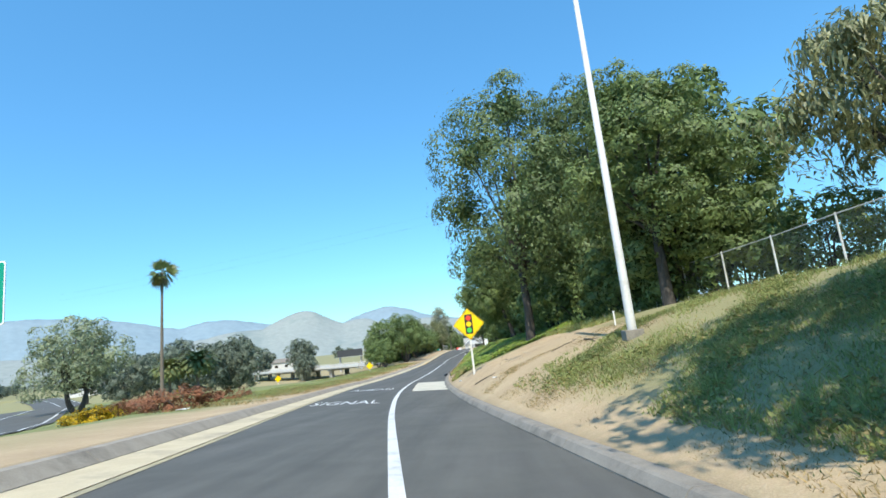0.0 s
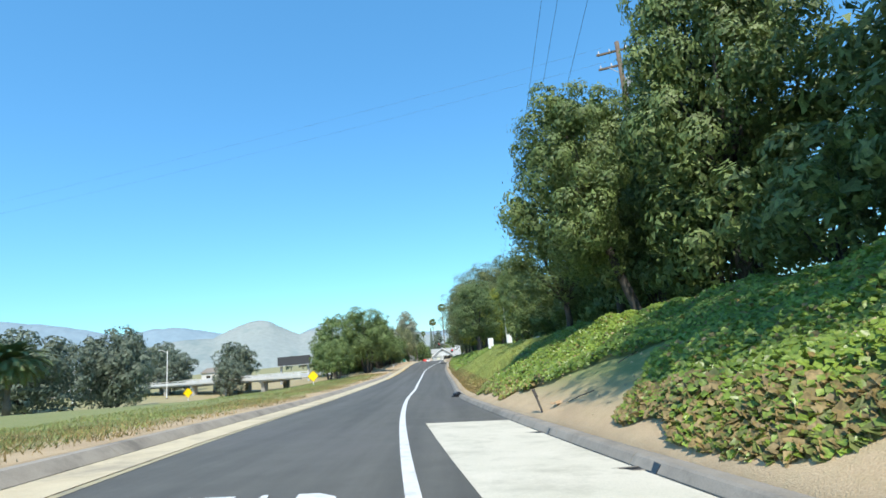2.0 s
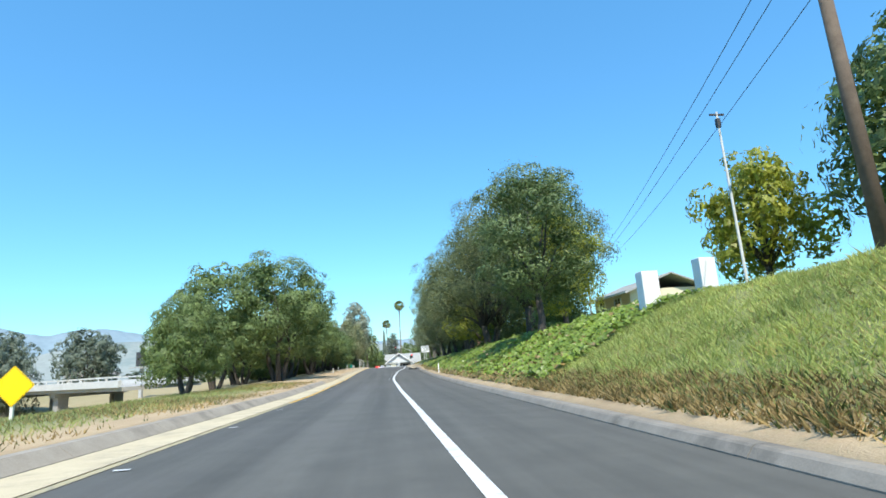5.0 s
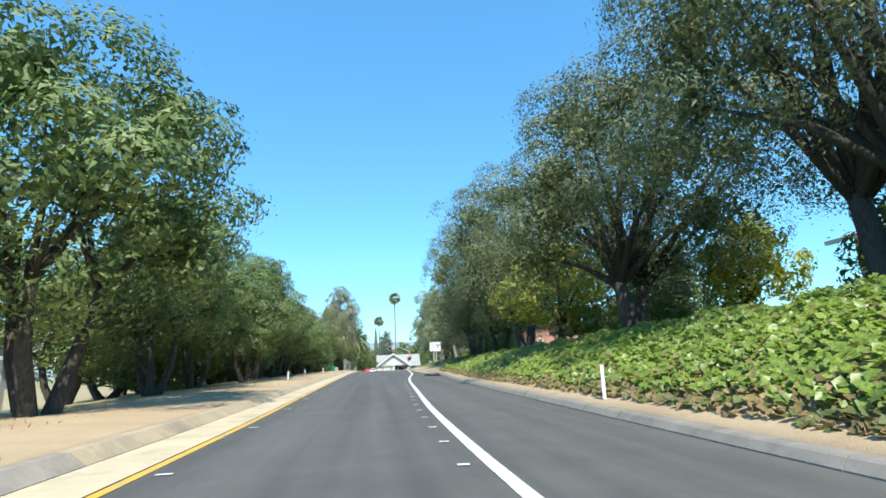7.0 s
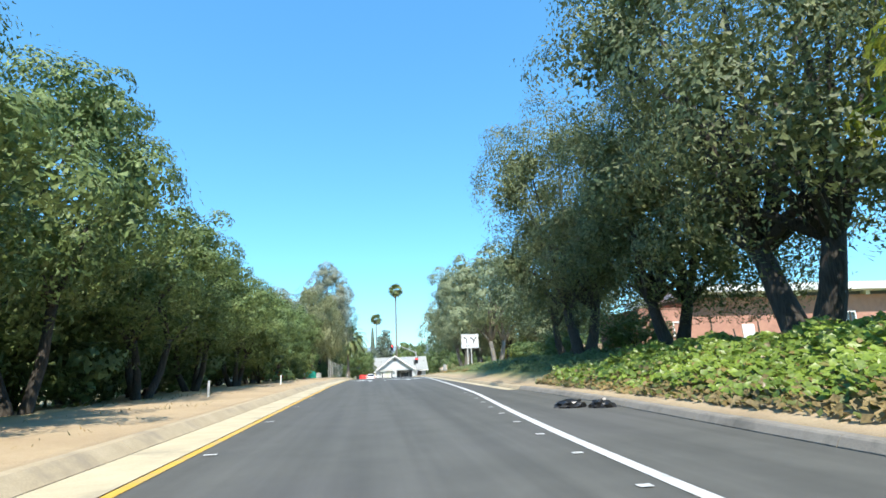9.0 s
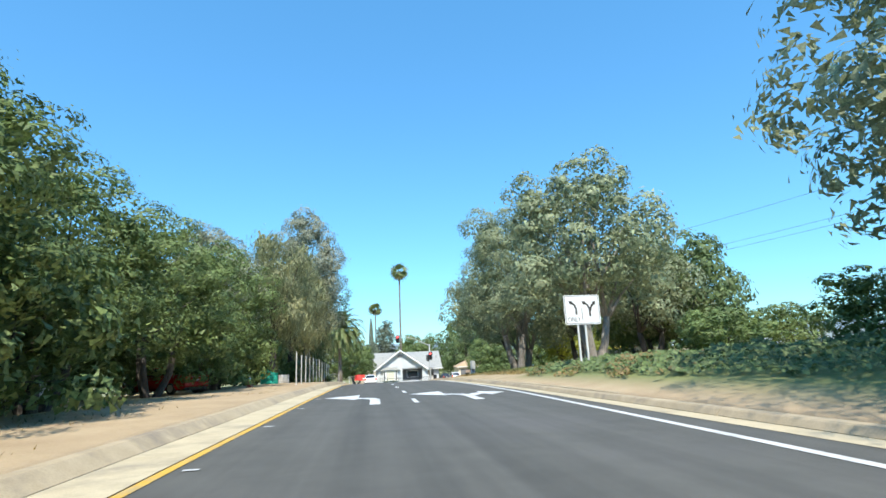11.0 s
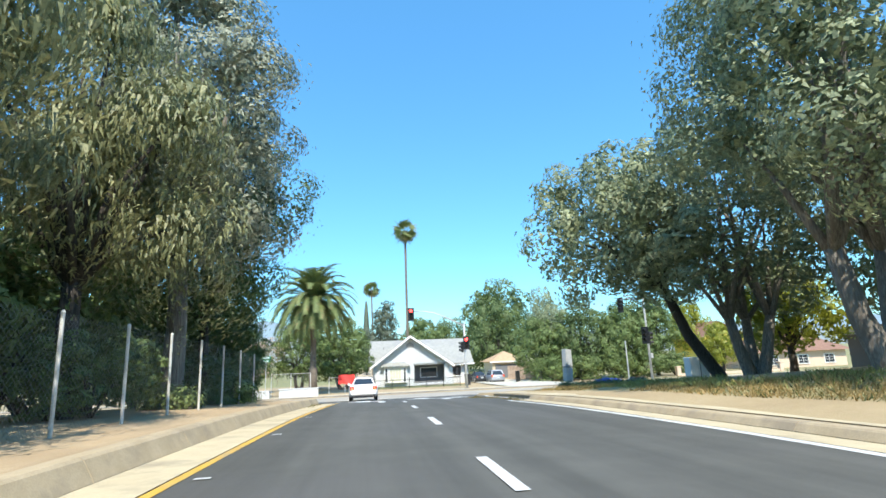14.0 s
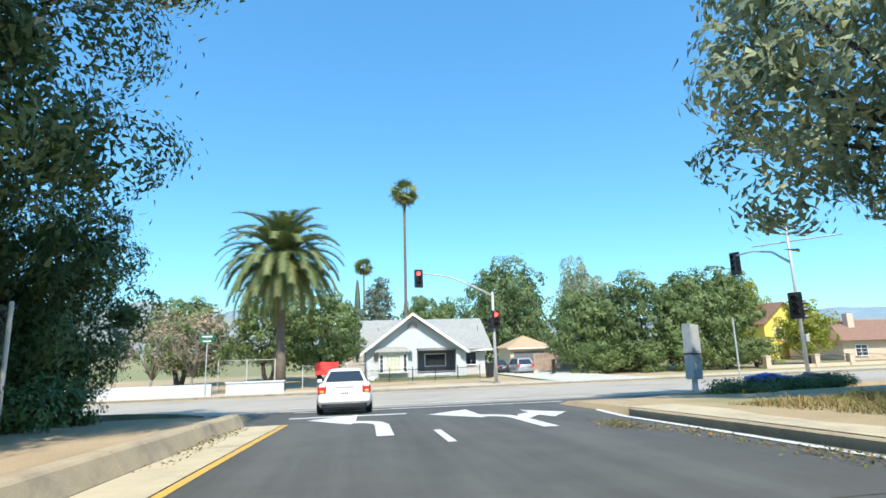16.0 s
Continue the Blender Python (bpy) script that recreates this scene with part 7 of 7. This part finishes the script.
clapboards(HB, -8.85, 1.7, 0.1, 3.2, yf - 0.004, [(-3.6, 0.8, 0.72, 3.1), (-7.65, -4.5, 0.7, 3.45)])
clapboards(HB, -8.85, 1.35, 3.2, 6.2, yf - 0.004, [(-4.55, -3.45, 5.3, 6.15)], 0.24, cutg)

# its front fence of thin black bars, lawn, driveway
GRASS_LAWN = surface("short_lawn", (0.1, 0.13, 0.035), (0.2, 0.2, 0.08), 2, 30, 1.0, 0, 0.4, 0.02, (0.33, 0.28, 0.16), 0.6)
flat_patch("lawn", [(-9.5, 279.5), (2.4, 279.5), (2.4, 287), (-9.5, 287)], 0.16, GRASS_LAWN, "thin patchy lawn before the bungalow", "lawn")
flat_patch("driveway", [(4.6, 267.3), (12, 267.3), (11, 295), (4.6, 295)], 0.168, SLAB, "pale concrete driveway beside the bungalow", "driveway")
yfz = float(road_z(279)) + 0.16
ff = root("iron_fence", pose(-3.8, 279, yfz), "low black iron bar fence before the lawn", "fence")
for k in range(6):
    part("post", rbx(-5.2 + 2.06 * k, 0, 0.6, 0.07, 0.07, 1.3, 0.01), DARK_METAL, ff)
part("rail", merge([bx(0, 0, 0.2, 10.3, 0.035, 0.04), bx(0, 0, 1.0, 10.3, 0.035, 0.04)]), DARK_METAL, ff)
for k in range(68):
    part("bar", rod((-5.1 + 0.152 * k, 0, 0.1), (-5.1 + 0.152 * k, 0, 1.12), 0.011, None, 5), DARK_METAL, ff)
bin_ = root("wheelie_bin", pose(2.3, 279.3, yfz), "tall dark bin standing at the fence's end", "bin")
part("body", prism([(-0.28, 0.05), (0.28, 0.05), (0.33, 1.25), (-0.33, 1.25)], -0.3, 0.3), DARK_METAL, bin_)
part("lid", rbx(0, 0, 1.29, 0.72, 0.68, 0.08, 0.02), DARK_METAL, bin_)

# red banner and dark fence by the palm, low pale wall
RED_CLOTH = plain("red_banner", (0.8, 0.06, 0.05), 0.7, 0, 0.12)
bn = root("banner", pose(-12.1, 273.9, -5.05), "red cloth banner hung on a chain-link fence", "banner")
bv, bf = [], []
for i in range(9):
    for j in range(5):
        u, w = i / 8, j / 4
        bv.append((-0.9 + 1.75 * u, 0.05 * math.sin(u * 9 + w * 3), 0.95 + 0.95 * w + 0.08 * u * w + 0.04 * math.sin(u * 6)))
part("cloth", (bv, grid_faces(9, 5).tolist()), RED_CLOTH, bn)
lw = root("low_wall", pose(-16.5, 268.6, float(road_z(268.6)) + 0.1), "low pale concrete wall at the roadside", "wall")
part("wall", rbx(0, 0, 0.4, 3.7, 0.3, 0.85, 0.02), WHITE_WALL, lw)
part("coping", rbx(0, 0, 0.86, 3.8, 0.4, 0.1, 0.02), WHITE_WALL, lw)
lw2 = root("low_wall", pose(-24, 268.6, float(road_z(268.6)) + 0.1), "low pale concrete wall at the roadside", "wall")
part("wall", rbx(0, 0, 0.4, 9.5, 0.3, 0.85, 0.02), WHITE_WALL, lw2)

# garage with tan hipped roof, timber fence, dark gate
TAN_ROOF = surface("tan_roof", (0.42, 0.28, 0.16), (0.56, 0.4, 0.25), 2, 40, 0.9, 0, 0.4, 0.02)
CREAM = plain("cream_stucco", (0.66, 0.58, 0.42), 0.9)
ga = root("garage", pose(13.3, 303, -5.4), "small cream garage with tan hipped roof", "garage")
part("wall", bx(0, 0, 1.5, 5.6, 6, 3.0), CREAM, ga)
part("roof", ([(-3.3, -3.5, 2.75), (3.3, -3.5, 2.75), (3.3, 3.5, 2.75), (-3.3, 3.5, 2.75), (0, -0.3, 4.4), (0, 0.3, 4.4)], [(0, 1, 4), (1, 2, 5, 4), (2, 3, 5), (3, 0, 4, 5), (3, 2, 1, 0)]), TAN_ROOF, ga)
part("door", bx(-0.2, -3.04, 1.1, 4.2, 0.08, 2.2), DARKROOM, ga)
part("fascia", bx(0, -3.5, 2.66, 6.6, 0.06, 0.18), TRIM, ga)
BOARD = surface("old_fence_boards", (0.3, 0.21, 0.15), (0.52, 0.41, 0.32), 2, 40, 0.95, 0, 0.3, 0.01, (0.22, 0.15, 0.1), 1.5)
tf_ = root("timber_fence", pose(10.6, 291, -5.35), "weathered brown timber board fence", "fence")
part("rail", merge([bx(4, 0.06, 0.6, 8, 0.05, 0.1), bx(4, 0.06, 1.7, 8, 0.05, 0.1)]), BOARD, tf_)
bd = random.Random(3)
for k in range(44):
    h = 2.1 + bd.uniform(-0.06, 0.06)
    part("board", bx(0.09 + 0.182 * k, 0, h / 2, 0.165, 0.025, h), BOARD, tf_)
dg = root("metal_gate", pose(9.0, 280.5, -5.3, 0, 0, 62), "dark slatted metal gate standing open", "gate")
part("gate_frame", merge([bx(0, 0, 0.15, 2.4, 0.05, 0.06), bx(0, 0, 1.55, 2.4, 0.05, 0.06), bx(-1.2, 0, 0.85, 0.06, 0.05, 1.5), bx(1.2, 0, 0.85, 0.06, 0.05, 1.5)]), DARK_METAL, dg)
for k in range(14):
    part("slat", bx(-1.1 + 0.169 * k, 0, 0.85, 0.13, 0.03, 1.4), DARK_METAL, dg)

# beige wall with railings, yellow house, brown-roofed house
BEIGE = surface("beige_stucco", (0.6, 0.45, 0.33), (0.72, 0.56, 0.42), 2, 40, 0.9)
YELLOW_STUCCO = plain("yellow_stucco", (0.8, 0.6, 0.12), 0.9, 0, 0.08)
BROWN_ROOF = surface("brown_tile_roof", (0.2, 0.11, 0.075), (0.33, 0.19, 0.13), 3, 30, 0.9, 0, 0.5, 0.03)
bw = root("garden_wall", pose(27.6, 275, -5.9), "low beige wall with piers and curved iron railings", "wall")
part("wall", bx(7, 0, 0.55, 14, 0.25, 1.1), BEIGE, bw)
for px in (0, 5.2, 9.0, 14):
    part("pier", rbx(px, 0, 0.95, 0.5, 0.5, 1.9, 0.03), BEIGE, bw)
    part("cap", rbx(px, 0, 1.93, 0.62, 0.62, 0.1, 0.03), BEIGE, bw)
for a, b in ((0.3, 4.9), (5.5, 8.7), (9.3, 13.7)):
    n = int((b - a) / 0.2)
    for k in range(n + 1):
        u = a + (b - a) * k / n
        h = 0.45 + 0.3 * math.sin(math.pi * k / n)
        part("bar", rod((u, 0, 1.1), (u, 0, 1.1 + h), 0.012, None, 5), DARK_METAL, bw)
    part("rail", tube([(a + (b - a) * k / 10, 0, 1.55 + 0.3 * math.sin(math.pi * k / 10)) for k in range(11)], [0.02] * 11, 5), DARK_METAL, bw)
yh = root("yellow_house", pose(49.5, 299, -5.6), "bright yellow two-storey house with gabled roof", "house")
part("wall", bx(0, 0, 2.7, 9, 8, 5.4), YELLOW_STUCCO, yh)
part("gable", prism([(-4.5, 5.4), (4.5, 5.4), (-1.5, 8.0)], -4, 4), YELLOW_STUCCO, yh)
part("roof", slab_roof((-1.5, -4.5, 8.1), (5.1, -4.5, 5.1), (5.1, 4.5, 5.1), (-1.5, 4.5, 8.1)), BROWN_ROOF, yh)
part("roof", slab_roof((-5.0, -4.5, 5.1), (-1.5, -4.5, 8.1), (-1.5, 4.5, 8.1), (-5.0, 4.5, 5.1)), BROWN_ROOF, yh)
for px in (-2.2, 1.8):
    window(yh, px, -4.02, 3.9, 1.2, 1.2)
bh = root("brown_roof_house", pose(55, 290, -5.6), "single-storey house with brown tile roof and chimney", "house")
part("wall", bx(0, 0, 1.4, 15, 8, 2.8), BEIGE, bh)
part("roof", ([(-8.2, -4.8, 2.7), (8.2, -4.8, 2.7), (8.2, 4.8, 2.7), (-8.2, 4.8, 2.7), (-5, 0, 5.2), (5, 0, 5.2)], [(0, 1, 5, 4), (1, 2, 5), (2, 3, 4, 5), (3, 0, 4), (3, 2, 1, 0)]), BROWN_ROOF, bh)
part("chimney", bx(-3.5, -1.5, 4.9, 0.9, 0.7, 2.2), BEIGE, bh)
for px in (-5, 0, 4.5):
    window(bh, px, -4.02, 1.5, 1.6, 1.2)

# ---- buildings behind the bank ----
BRICK = surface("pink_brick", (0.4, 0.2, 0.15), (0.52, 0.28, 0.21), 2, 60, 0.9, 0, 0.2, 0.006, (0.33, 0.17, 0.13), 0.6)
rb = root("brick_building", pose(9.6, 181, -2.1), "long pink brick building with pale flat roof edge", "building")
part("annex_wall", bx(2.5, 3.5, 1.75, 5, 7, 3.9), BRICK, rb)
part("annex_coping", bx(2.5, 3.5, 3.74, 5.1, 7.1, 0.08), BRICK, rb)
part("corner_pier", bx(0.1, -0.06, 1.75, 0.5, 0.12, 3.8), BRICK, rb)
part("wall", bx(17, 5.02, 2.1, 24, 10, 4.7), BRICK, rb)
part("clerestory", bx(17, 5.2, 4.58, 23.6, 9.6, 0.34), DARKROOM, rb)
part("roof_edge", bx(17, 4.6, 5.02, 25.6, 11.8, 0.56), TRIM, rb)
for px, pz, w, h in ((2.9, 2.2, 0.6, 0.9), (12.2, 2.9, 0.9, 0.9), (17.5, 2.6, 0.8, 0.9), (22.5, 2.6, 0.8, 0.9)):
    window(rb, px, 0.0, pz, w, h, (0, 0))
part("door", bx(8.6, -0.02, 1.35, 1.0, 0.08, 2.1), TRIM, rb)
for k in range(6):
    part("vent", bx(7.0 + 3.1 * k, 0.1, 4.58, 0.35, 0.5, 0.3), TRIM, rb)
for k in range(11):
    part("stake", rod((0.6 + 1.9 * k, -1.6 - 0.3 * (k % 2), -0.4), (0.6 + 1.9 * k + 0.12 * (k % 3 - 1), -1.6, 2.0 + 0.5 * (k % 3)), 0.07, 0.05), BARK, rb)
ph_ = root("pale_house", pose(19.9, 131.5, 1.25, 0, 0, -90), "pale stucco house with white eaves behind the bank", "house")
part("wall", bx(0, 0, 1.3, 9, 8, 2.6), CREAM, ph_)
part("roof", slab_roof((-5.4, -4.8, 2.3), (5.4, -4.8, 2.3), (5.4, 0.2, 4.1), (-5.4, 0.2, 4.1)), SHINGLE, ph_)
part("roof", slab_roof((5.4, 4.8, 2.3), (-5.4, 4.8, 2.3), (-5.4, 0.2, 4.1), (5.4, 0.2, 4.1)), SHINGLE, ph_)
part("fascia", bx(0, -4.85, 2.28, 10.9, 0.06, 0.22), TRIM, ph_)
part("gable_end", ([(-4.5, -4.0, 2.6), (-4.5, 4.0, 2.6), (-4.5, 0.2, 4.0)], [(0, 1, 2)]), CREAM, ph_)
for px in (-2.4, 1.6):
    window(ph_, px, -4.02, 1.5, 1.4, 1.0)
dkh = root("low_building", pose(27, 240, -3.6), "low dark building with pale fascia behind the trees", "building")
part("wall", bx(0, 0, 1.2, 13, 9, 2.6), plain("taupe_stucco", (0.22, 0.19, 0.17), 0.9), dkh)
part("fascia", bx(0, -0.2, 2.45, 14, 10.2, 0.5), CREAM, dkh)
window(dkh, -3, -4.52, 1.4, 1.8, 1.0)
window(dkh, 2.5, -4.52, 1.4, 1.8, 1.0)
pf = root("board_fence", pose(9.5, 193, gz(9.5, 193)), "pale timber fence behind the trees", "fence")
for k in range(24):
    part("board", bx(0.2 * k, 0, 0.7, 0.17, 0.03, 1.4), BOARD, pf)
part("rail", bx(2.3, 0.05, 1.0, 4.8, 0.05, 0.1), BOARD, pf)


# ---- vehicles ----
def loft(sections):
    n = len(sections[0])
    v = [p for s in sections for p in s]
    f = [(i * n + k, i * n + (k + 1) % n, (i + 1) * n + (k + 1) % n, (i + 1) * n + k) for i in range(len(sections) - 1) for k in range(n)]
    f += [tuple(range(n))[::-1], tuple((len(sections) - 1) * n + k for k in range(n))]
    return v, f


def car(m, paint, label, suv=False, body_w=1.8, length=4.7):
    """A parked car seen from behind; its tail is at y = 0 and its nose at +y."""
    c = root("car", m, label, "car")
    H = 1.68 if suv else 1.46
    belt = 1.02 if suv else 0.99
    w = body_w / 2
    st = [(0.0, 0.84, belt - 0.13, 0.36), (0.05, 0.91, belt - 0.06, 0.31), (0.16, 0.96, belt - 0.015, 0.27), (0.5, 1.0, belt, 0.22), (length * 0.5, 1.0, belt - 0.03, 0.2), (length * 0.78, 0.99, belt - 0.06, 0.2), (length * 0.95, 0.92, belt - 0.2, 0.24), (length, 0.8, belt - 0.3, 0.32)]
    secs = []
    for y, k, top, low in st:
        a = w * k
        secs.append([(-a * 0.86, y, low), (a * 0.86, y, low), (a * 0.98, y, low + 0.14), (a, y, (low + top) * 0.52), (a * 0.97, y, top - 0.1), (a * 0.88, y, top), (-a * 0.88, y, top), (-a * 0.97, y, top - 0.1), (-a, y, (low + top) * 0.52), (-a * 0.98, y, low + 0.14)])
    part("body", loft(secs), paint, c, "", True)
    r0, r1, r2, r3 = ((0.12, 0.5, length * 0.6, length * 0.74) if suv else (0.8, 1.45, length * 0.52, length * 0.74))
    wb, wt = (w * 0.86, w * 0.68) if suv else (w * 0.83, w * 0.6)
    cabin = [[(-wb, r0, belt - 0.02), (wb, r0, belt - 0.02), (wb, r3, belt - 0.05), (-wb, r3, belt - 0.05)], [(-wt, r1, H - 0.06), (wt, r1, H - 0.06), (wt, r2, H - 0.05), (-wt, r2, H - 0.05)], [(-wt * 0.93, r1 + 0.08, H - 0.02), (wt * 0.93, r1 + 0.08, H - 0.02), (wt * 0.93, r2 - 0.08, H - 0.02), (-wt * 0.93, r2 - 0.08, H - 0.02)], [(-wt * 0.7, r1 + 0.3, H + 0.01), (wt * 0.7, r1 + 0.3, H + 0.01), (wt * 0.7, r2 - 0.3, H + 0.01), (-wt * 0.7, r2 - 0.3, H + 0.01)]]
    part("roof", loft(cabin), paint, c)
    lerp = lambda a, b, t: tuple(p + (q - p) * t for p, q in zip(a, b))

    def quad(a, b, c_, d, i0, i1, push):
        p = [lerp(lerp(a, b, u), lerp(d, c_, u), t) for u, t in ((i0, 0.1), (1 - i0, 0.1), (1 - i1, 0.9), (i1, 0.9))]
        v = [Vector(q) + Vector(push) for q in p]
        b_ = [q - Vector(push) * 0.5 for q in v]
        return v + b_, [(0, 1, 2, 3), (0, 4, 5, 1), (1, 5, 6, 2), (2, 6, 7, 3), (3, 7, 4, 0)]

    lo, hi = cabin[0], cabin[1]
    part("rear_window", quad(lo[0], lo[1], hi[1], hi[0], 0.06, 0.06, (0, -0.015, 0.01)), GLASS, c)
    part("windshield", quad(lo[2], lo[3], hi[3], hi[2], 0.06, 0.06, (0, 0.015, 0.01)), GLASS, c)
    part("side_window", quad(lo[1], lo[2], hi[2], hi[1], 0.08, 0.08, (0.014, 0, 0.005)), GLASS, c)
    part("side_window", quad(lo[3], lo[0], hi[0], hi[3], 0.08, 0.08, (-0.014, 0, 0.005)), GLASS, c)
    for sx in (-1, 1):
        for wy in (0.85, length - 0.9):
            x0, x1 = (w - 0.2, w + 0.0) if sx > 0 else (-w - 0.0, -w + 0.2)
            wheel = part("wheel", tube([(x0, wy, 0.32), (x0 + 0.03, wy, 0.32), (x1 - 0.03, wy, 0.32), (x1, wy, 0.32)], [0.28, 0.32, 0.32, 0.28], 20), DARK_METAL, c)
            part("rim", rod((x1 - 0.02 if sx > 0 else x0 - 0.006, wy, 0.32), (x1 + 0.006 if sx > 0 else x0 + 0.02, wy, 0.32), 0.2, None, 16), METAL, wheel)
        lz, lh = (belt - 0.08, 0.34) if suv else (belt - 0.2, 0.27)
        lamp = part("tail_light", rbx(sx * (w * 0.84 - 0.06), 0.05, lz, 0.28, 0.14, lh, 0.05), plain("tail_lens", (0.55, 0.03, 0.02), 0.25), c)
        part("indicator", rbx(sx * (w * 0.84 - 0.05), -0.005, lz - lh * 0.25, 0.13, 0.06, lh * 0.35, 0.02), plain("amber_lens", (0.75, 0.3, 0.05), 0.3), lamp)
        part("mirror", rbx(sx * (w + 0.08), length * 0.66, belt + 0.06, 0.18, 0.14, 0.13, 0.04), paint, c)
        part("exhaust_tip", rod((sx * w * 0.55, -0.06, 0.27), (sx * w * 0.55, 0.1, 0.27), 0.05, None, 12), DARK_METAL, c)
    part("bumper", rbx(0, 0.02, 0.5, body_w * 0.9, 0.2, 0.26, 0.07, 3), paint, c)
    part("under_panel", rbx(0, 0.1, 0.28, body_w * 0.8, 0.2, 0.16, 0.04), DARK_METAL, c)
    part("number_plate", rbx(0, -0.012 if suv else -0.005, belt - 0.36 if suv else 0.66, 0.34, 0.03, 0.16, 0.008), SIGN_WHITE, c)
    part("plate_bars", merge([bx(-0.1 + 0.065 * k, -0.032 if suv else -0.025, belt - 0.36 if suv else 0.66, 0.035, 0.008, 0.07) for k in range(4)]), SIGN_BACK, c)
    part("boot_trim", rbx(0, 0.0, belt - 0.12, body_w * 0.34, 0.05, 0.04, 0.012), METAL, c)
    if suv:
        part("roof_rail", merge([bx(-wt * 0.9, length * 0.35, H + 0.04, 0.04, length * 0.4, 0.04), bx(wt * 0.9, length * 0.35, H + 0.04, 0.04, length * 0.4, 0.04)]), METAL, c)
    return c


CAR_WHITE = plain("white_car_paint", (0.82, 0.81, 0.8), 0.25)
CAR_SILVER = plain("silver_car_paint", (0.42, 0.43, 0.45), 0.3, 0.6)
CAR_DARK = plain("dark_car_paint", (0.04, 0.042, 0.045), 0.25)
CAR_RED = plain("red_car_paint", (0.5, 0.02, 0.02), 0.25)
slope = math.degrees(math.atan2(float(road_z(253) - road_z(248.7)), 4.3))
car(pose(-10.24, 248.7, float(road_z(248.9)) + 0.02, slope, 0, 0), CAR_WHITE, "white saloon car waiting at the lights")
car(pose(7.2, 283.5, -5.28), CAR_SILVER, "silver estate car parked on the driveway", True, 1.95, 4.6)
car(pose(5.75, 286.5, -5.28, 0, 0, 4), CAR_DARK, "dark car parked beyond a silver one")
car(pose(15.2, 282.5, -5.28, 0, 0, -80), CAR_DARK, "dark car parked under the trees")
car(pose(-19.5, 205.5, gz(-19.5, 205.5), 0, 0, 60), CAR_RED, "red car parked behind the trees")
car(pose(-23.5, 199.0, gz(-23.5, 199), 0, 0, 75), CAR_WHITE, "white car parked behind the trees")

# teal canopy and clutter beyond the chain-link fence
TEAL = plain("teal_canvas", (0.02, 0.42, 0.33), 0.6, 0, 0.1)
te = root("teal_panel", pose(-18.3, 219.6, gz(-18.3, 219.6), 0, 0, -20), "teal plastic sheet propped upright behind the fence", "panel")
rp_ = np.random.default_rng(4)
u_ = np.linspace(0, 1, 9)
front = [(-0.75 + 1.5 * a, 0.05 * math.sin(9 * a) + 0.04 * float(rp_.uniform(-1, 1)), 0.03 + (0.95 + 0.12 * math.sin(5 * a)) * b) for a in u_ for b in u_]
back = [(x_, y_ + 0.03, z_) for x_, y_, z_ in front]
gf = grid_faces(9, 9)
part("sheet", (front + back, gf.tolist() + (gf + 81)[:, ::-1].tolist()), TEAL, te)
part("stake", rod((-0.7, 0.1, -0.2), (-0.7, 0.1, 1.1), 0.03), BARK, te)
part("stake", rod((0.72, 0.1, -0.2), (0.72, 0.1, 1.15), 0.03), BARK, te)
cr_ = root("plastic_crate", pose(-17.6, 222.6, gz(-17.6, 222.6), 0, 0, 15), "overturned white slatted plastic crate on the ground", "crate")
part("back", rbx(0, 0.3, 0.35, 0.85, 0.04, 0.7, 0.01), SIGN_WHITE_P, cr_)
for k in range(6):
    part("slat", rbx(0, -0.02 * k, 0.08 + 0.11 * k, 0.85, 0.03, 0.07, 0.008), SIGN_WHITE_P, cr_)
for px in (-0.41, 0.41):
    part("side", rbx(px, 0.13, 0.35, 0.03, 0.36, 0.7, 0.008), SIGN_WHITE_P, cr_)
ws = root("white_sign", pose(-18.6, 246.0, gz(-18.6, 246)), "blank white sign on a post among the trees", "sign")
part("post", rod((0, 0, -0.2), (0, 0, 3.4), 0.035), METAL, ws)
part("plate", rbx(0, -0.05, 2.9, 0.65, 0.02, 0.9, 0.008), SIGN_WHITE, ws)


# a road cone under the trees
CONE_RED = plain("faded_red_plastic", (0.5, 0.06, 0.035), 0.5)
CONE_WHITE = plain("white_reflective_band", (0.7, 0.7, 0.68), 0.4)
cn = root("traffic_cone", pose(-18.4, 213.2, gz(-18.4, 213.2)), "red and white road cone standing under trees", "traffic cone")
part("base", rbx(0, 0, 0.03, 0.4, 0.4, 0.06, 0.02), CONE_RED, cn)
part("body", rod((0, 0, 0.05), (0, 0, 0.4), 0.15, 0.1, 16), CONE_RED, cn)
part("band", rod((0, 0, 0.38), (0, 0, 0.62), 0.105, 0.065, 16), CONE_WHITE, cn)
part("tip", rod((0, 0, 0.61), (0, 0, 0.78), 0.066, 0.035, 16), CONE_RED, cn)
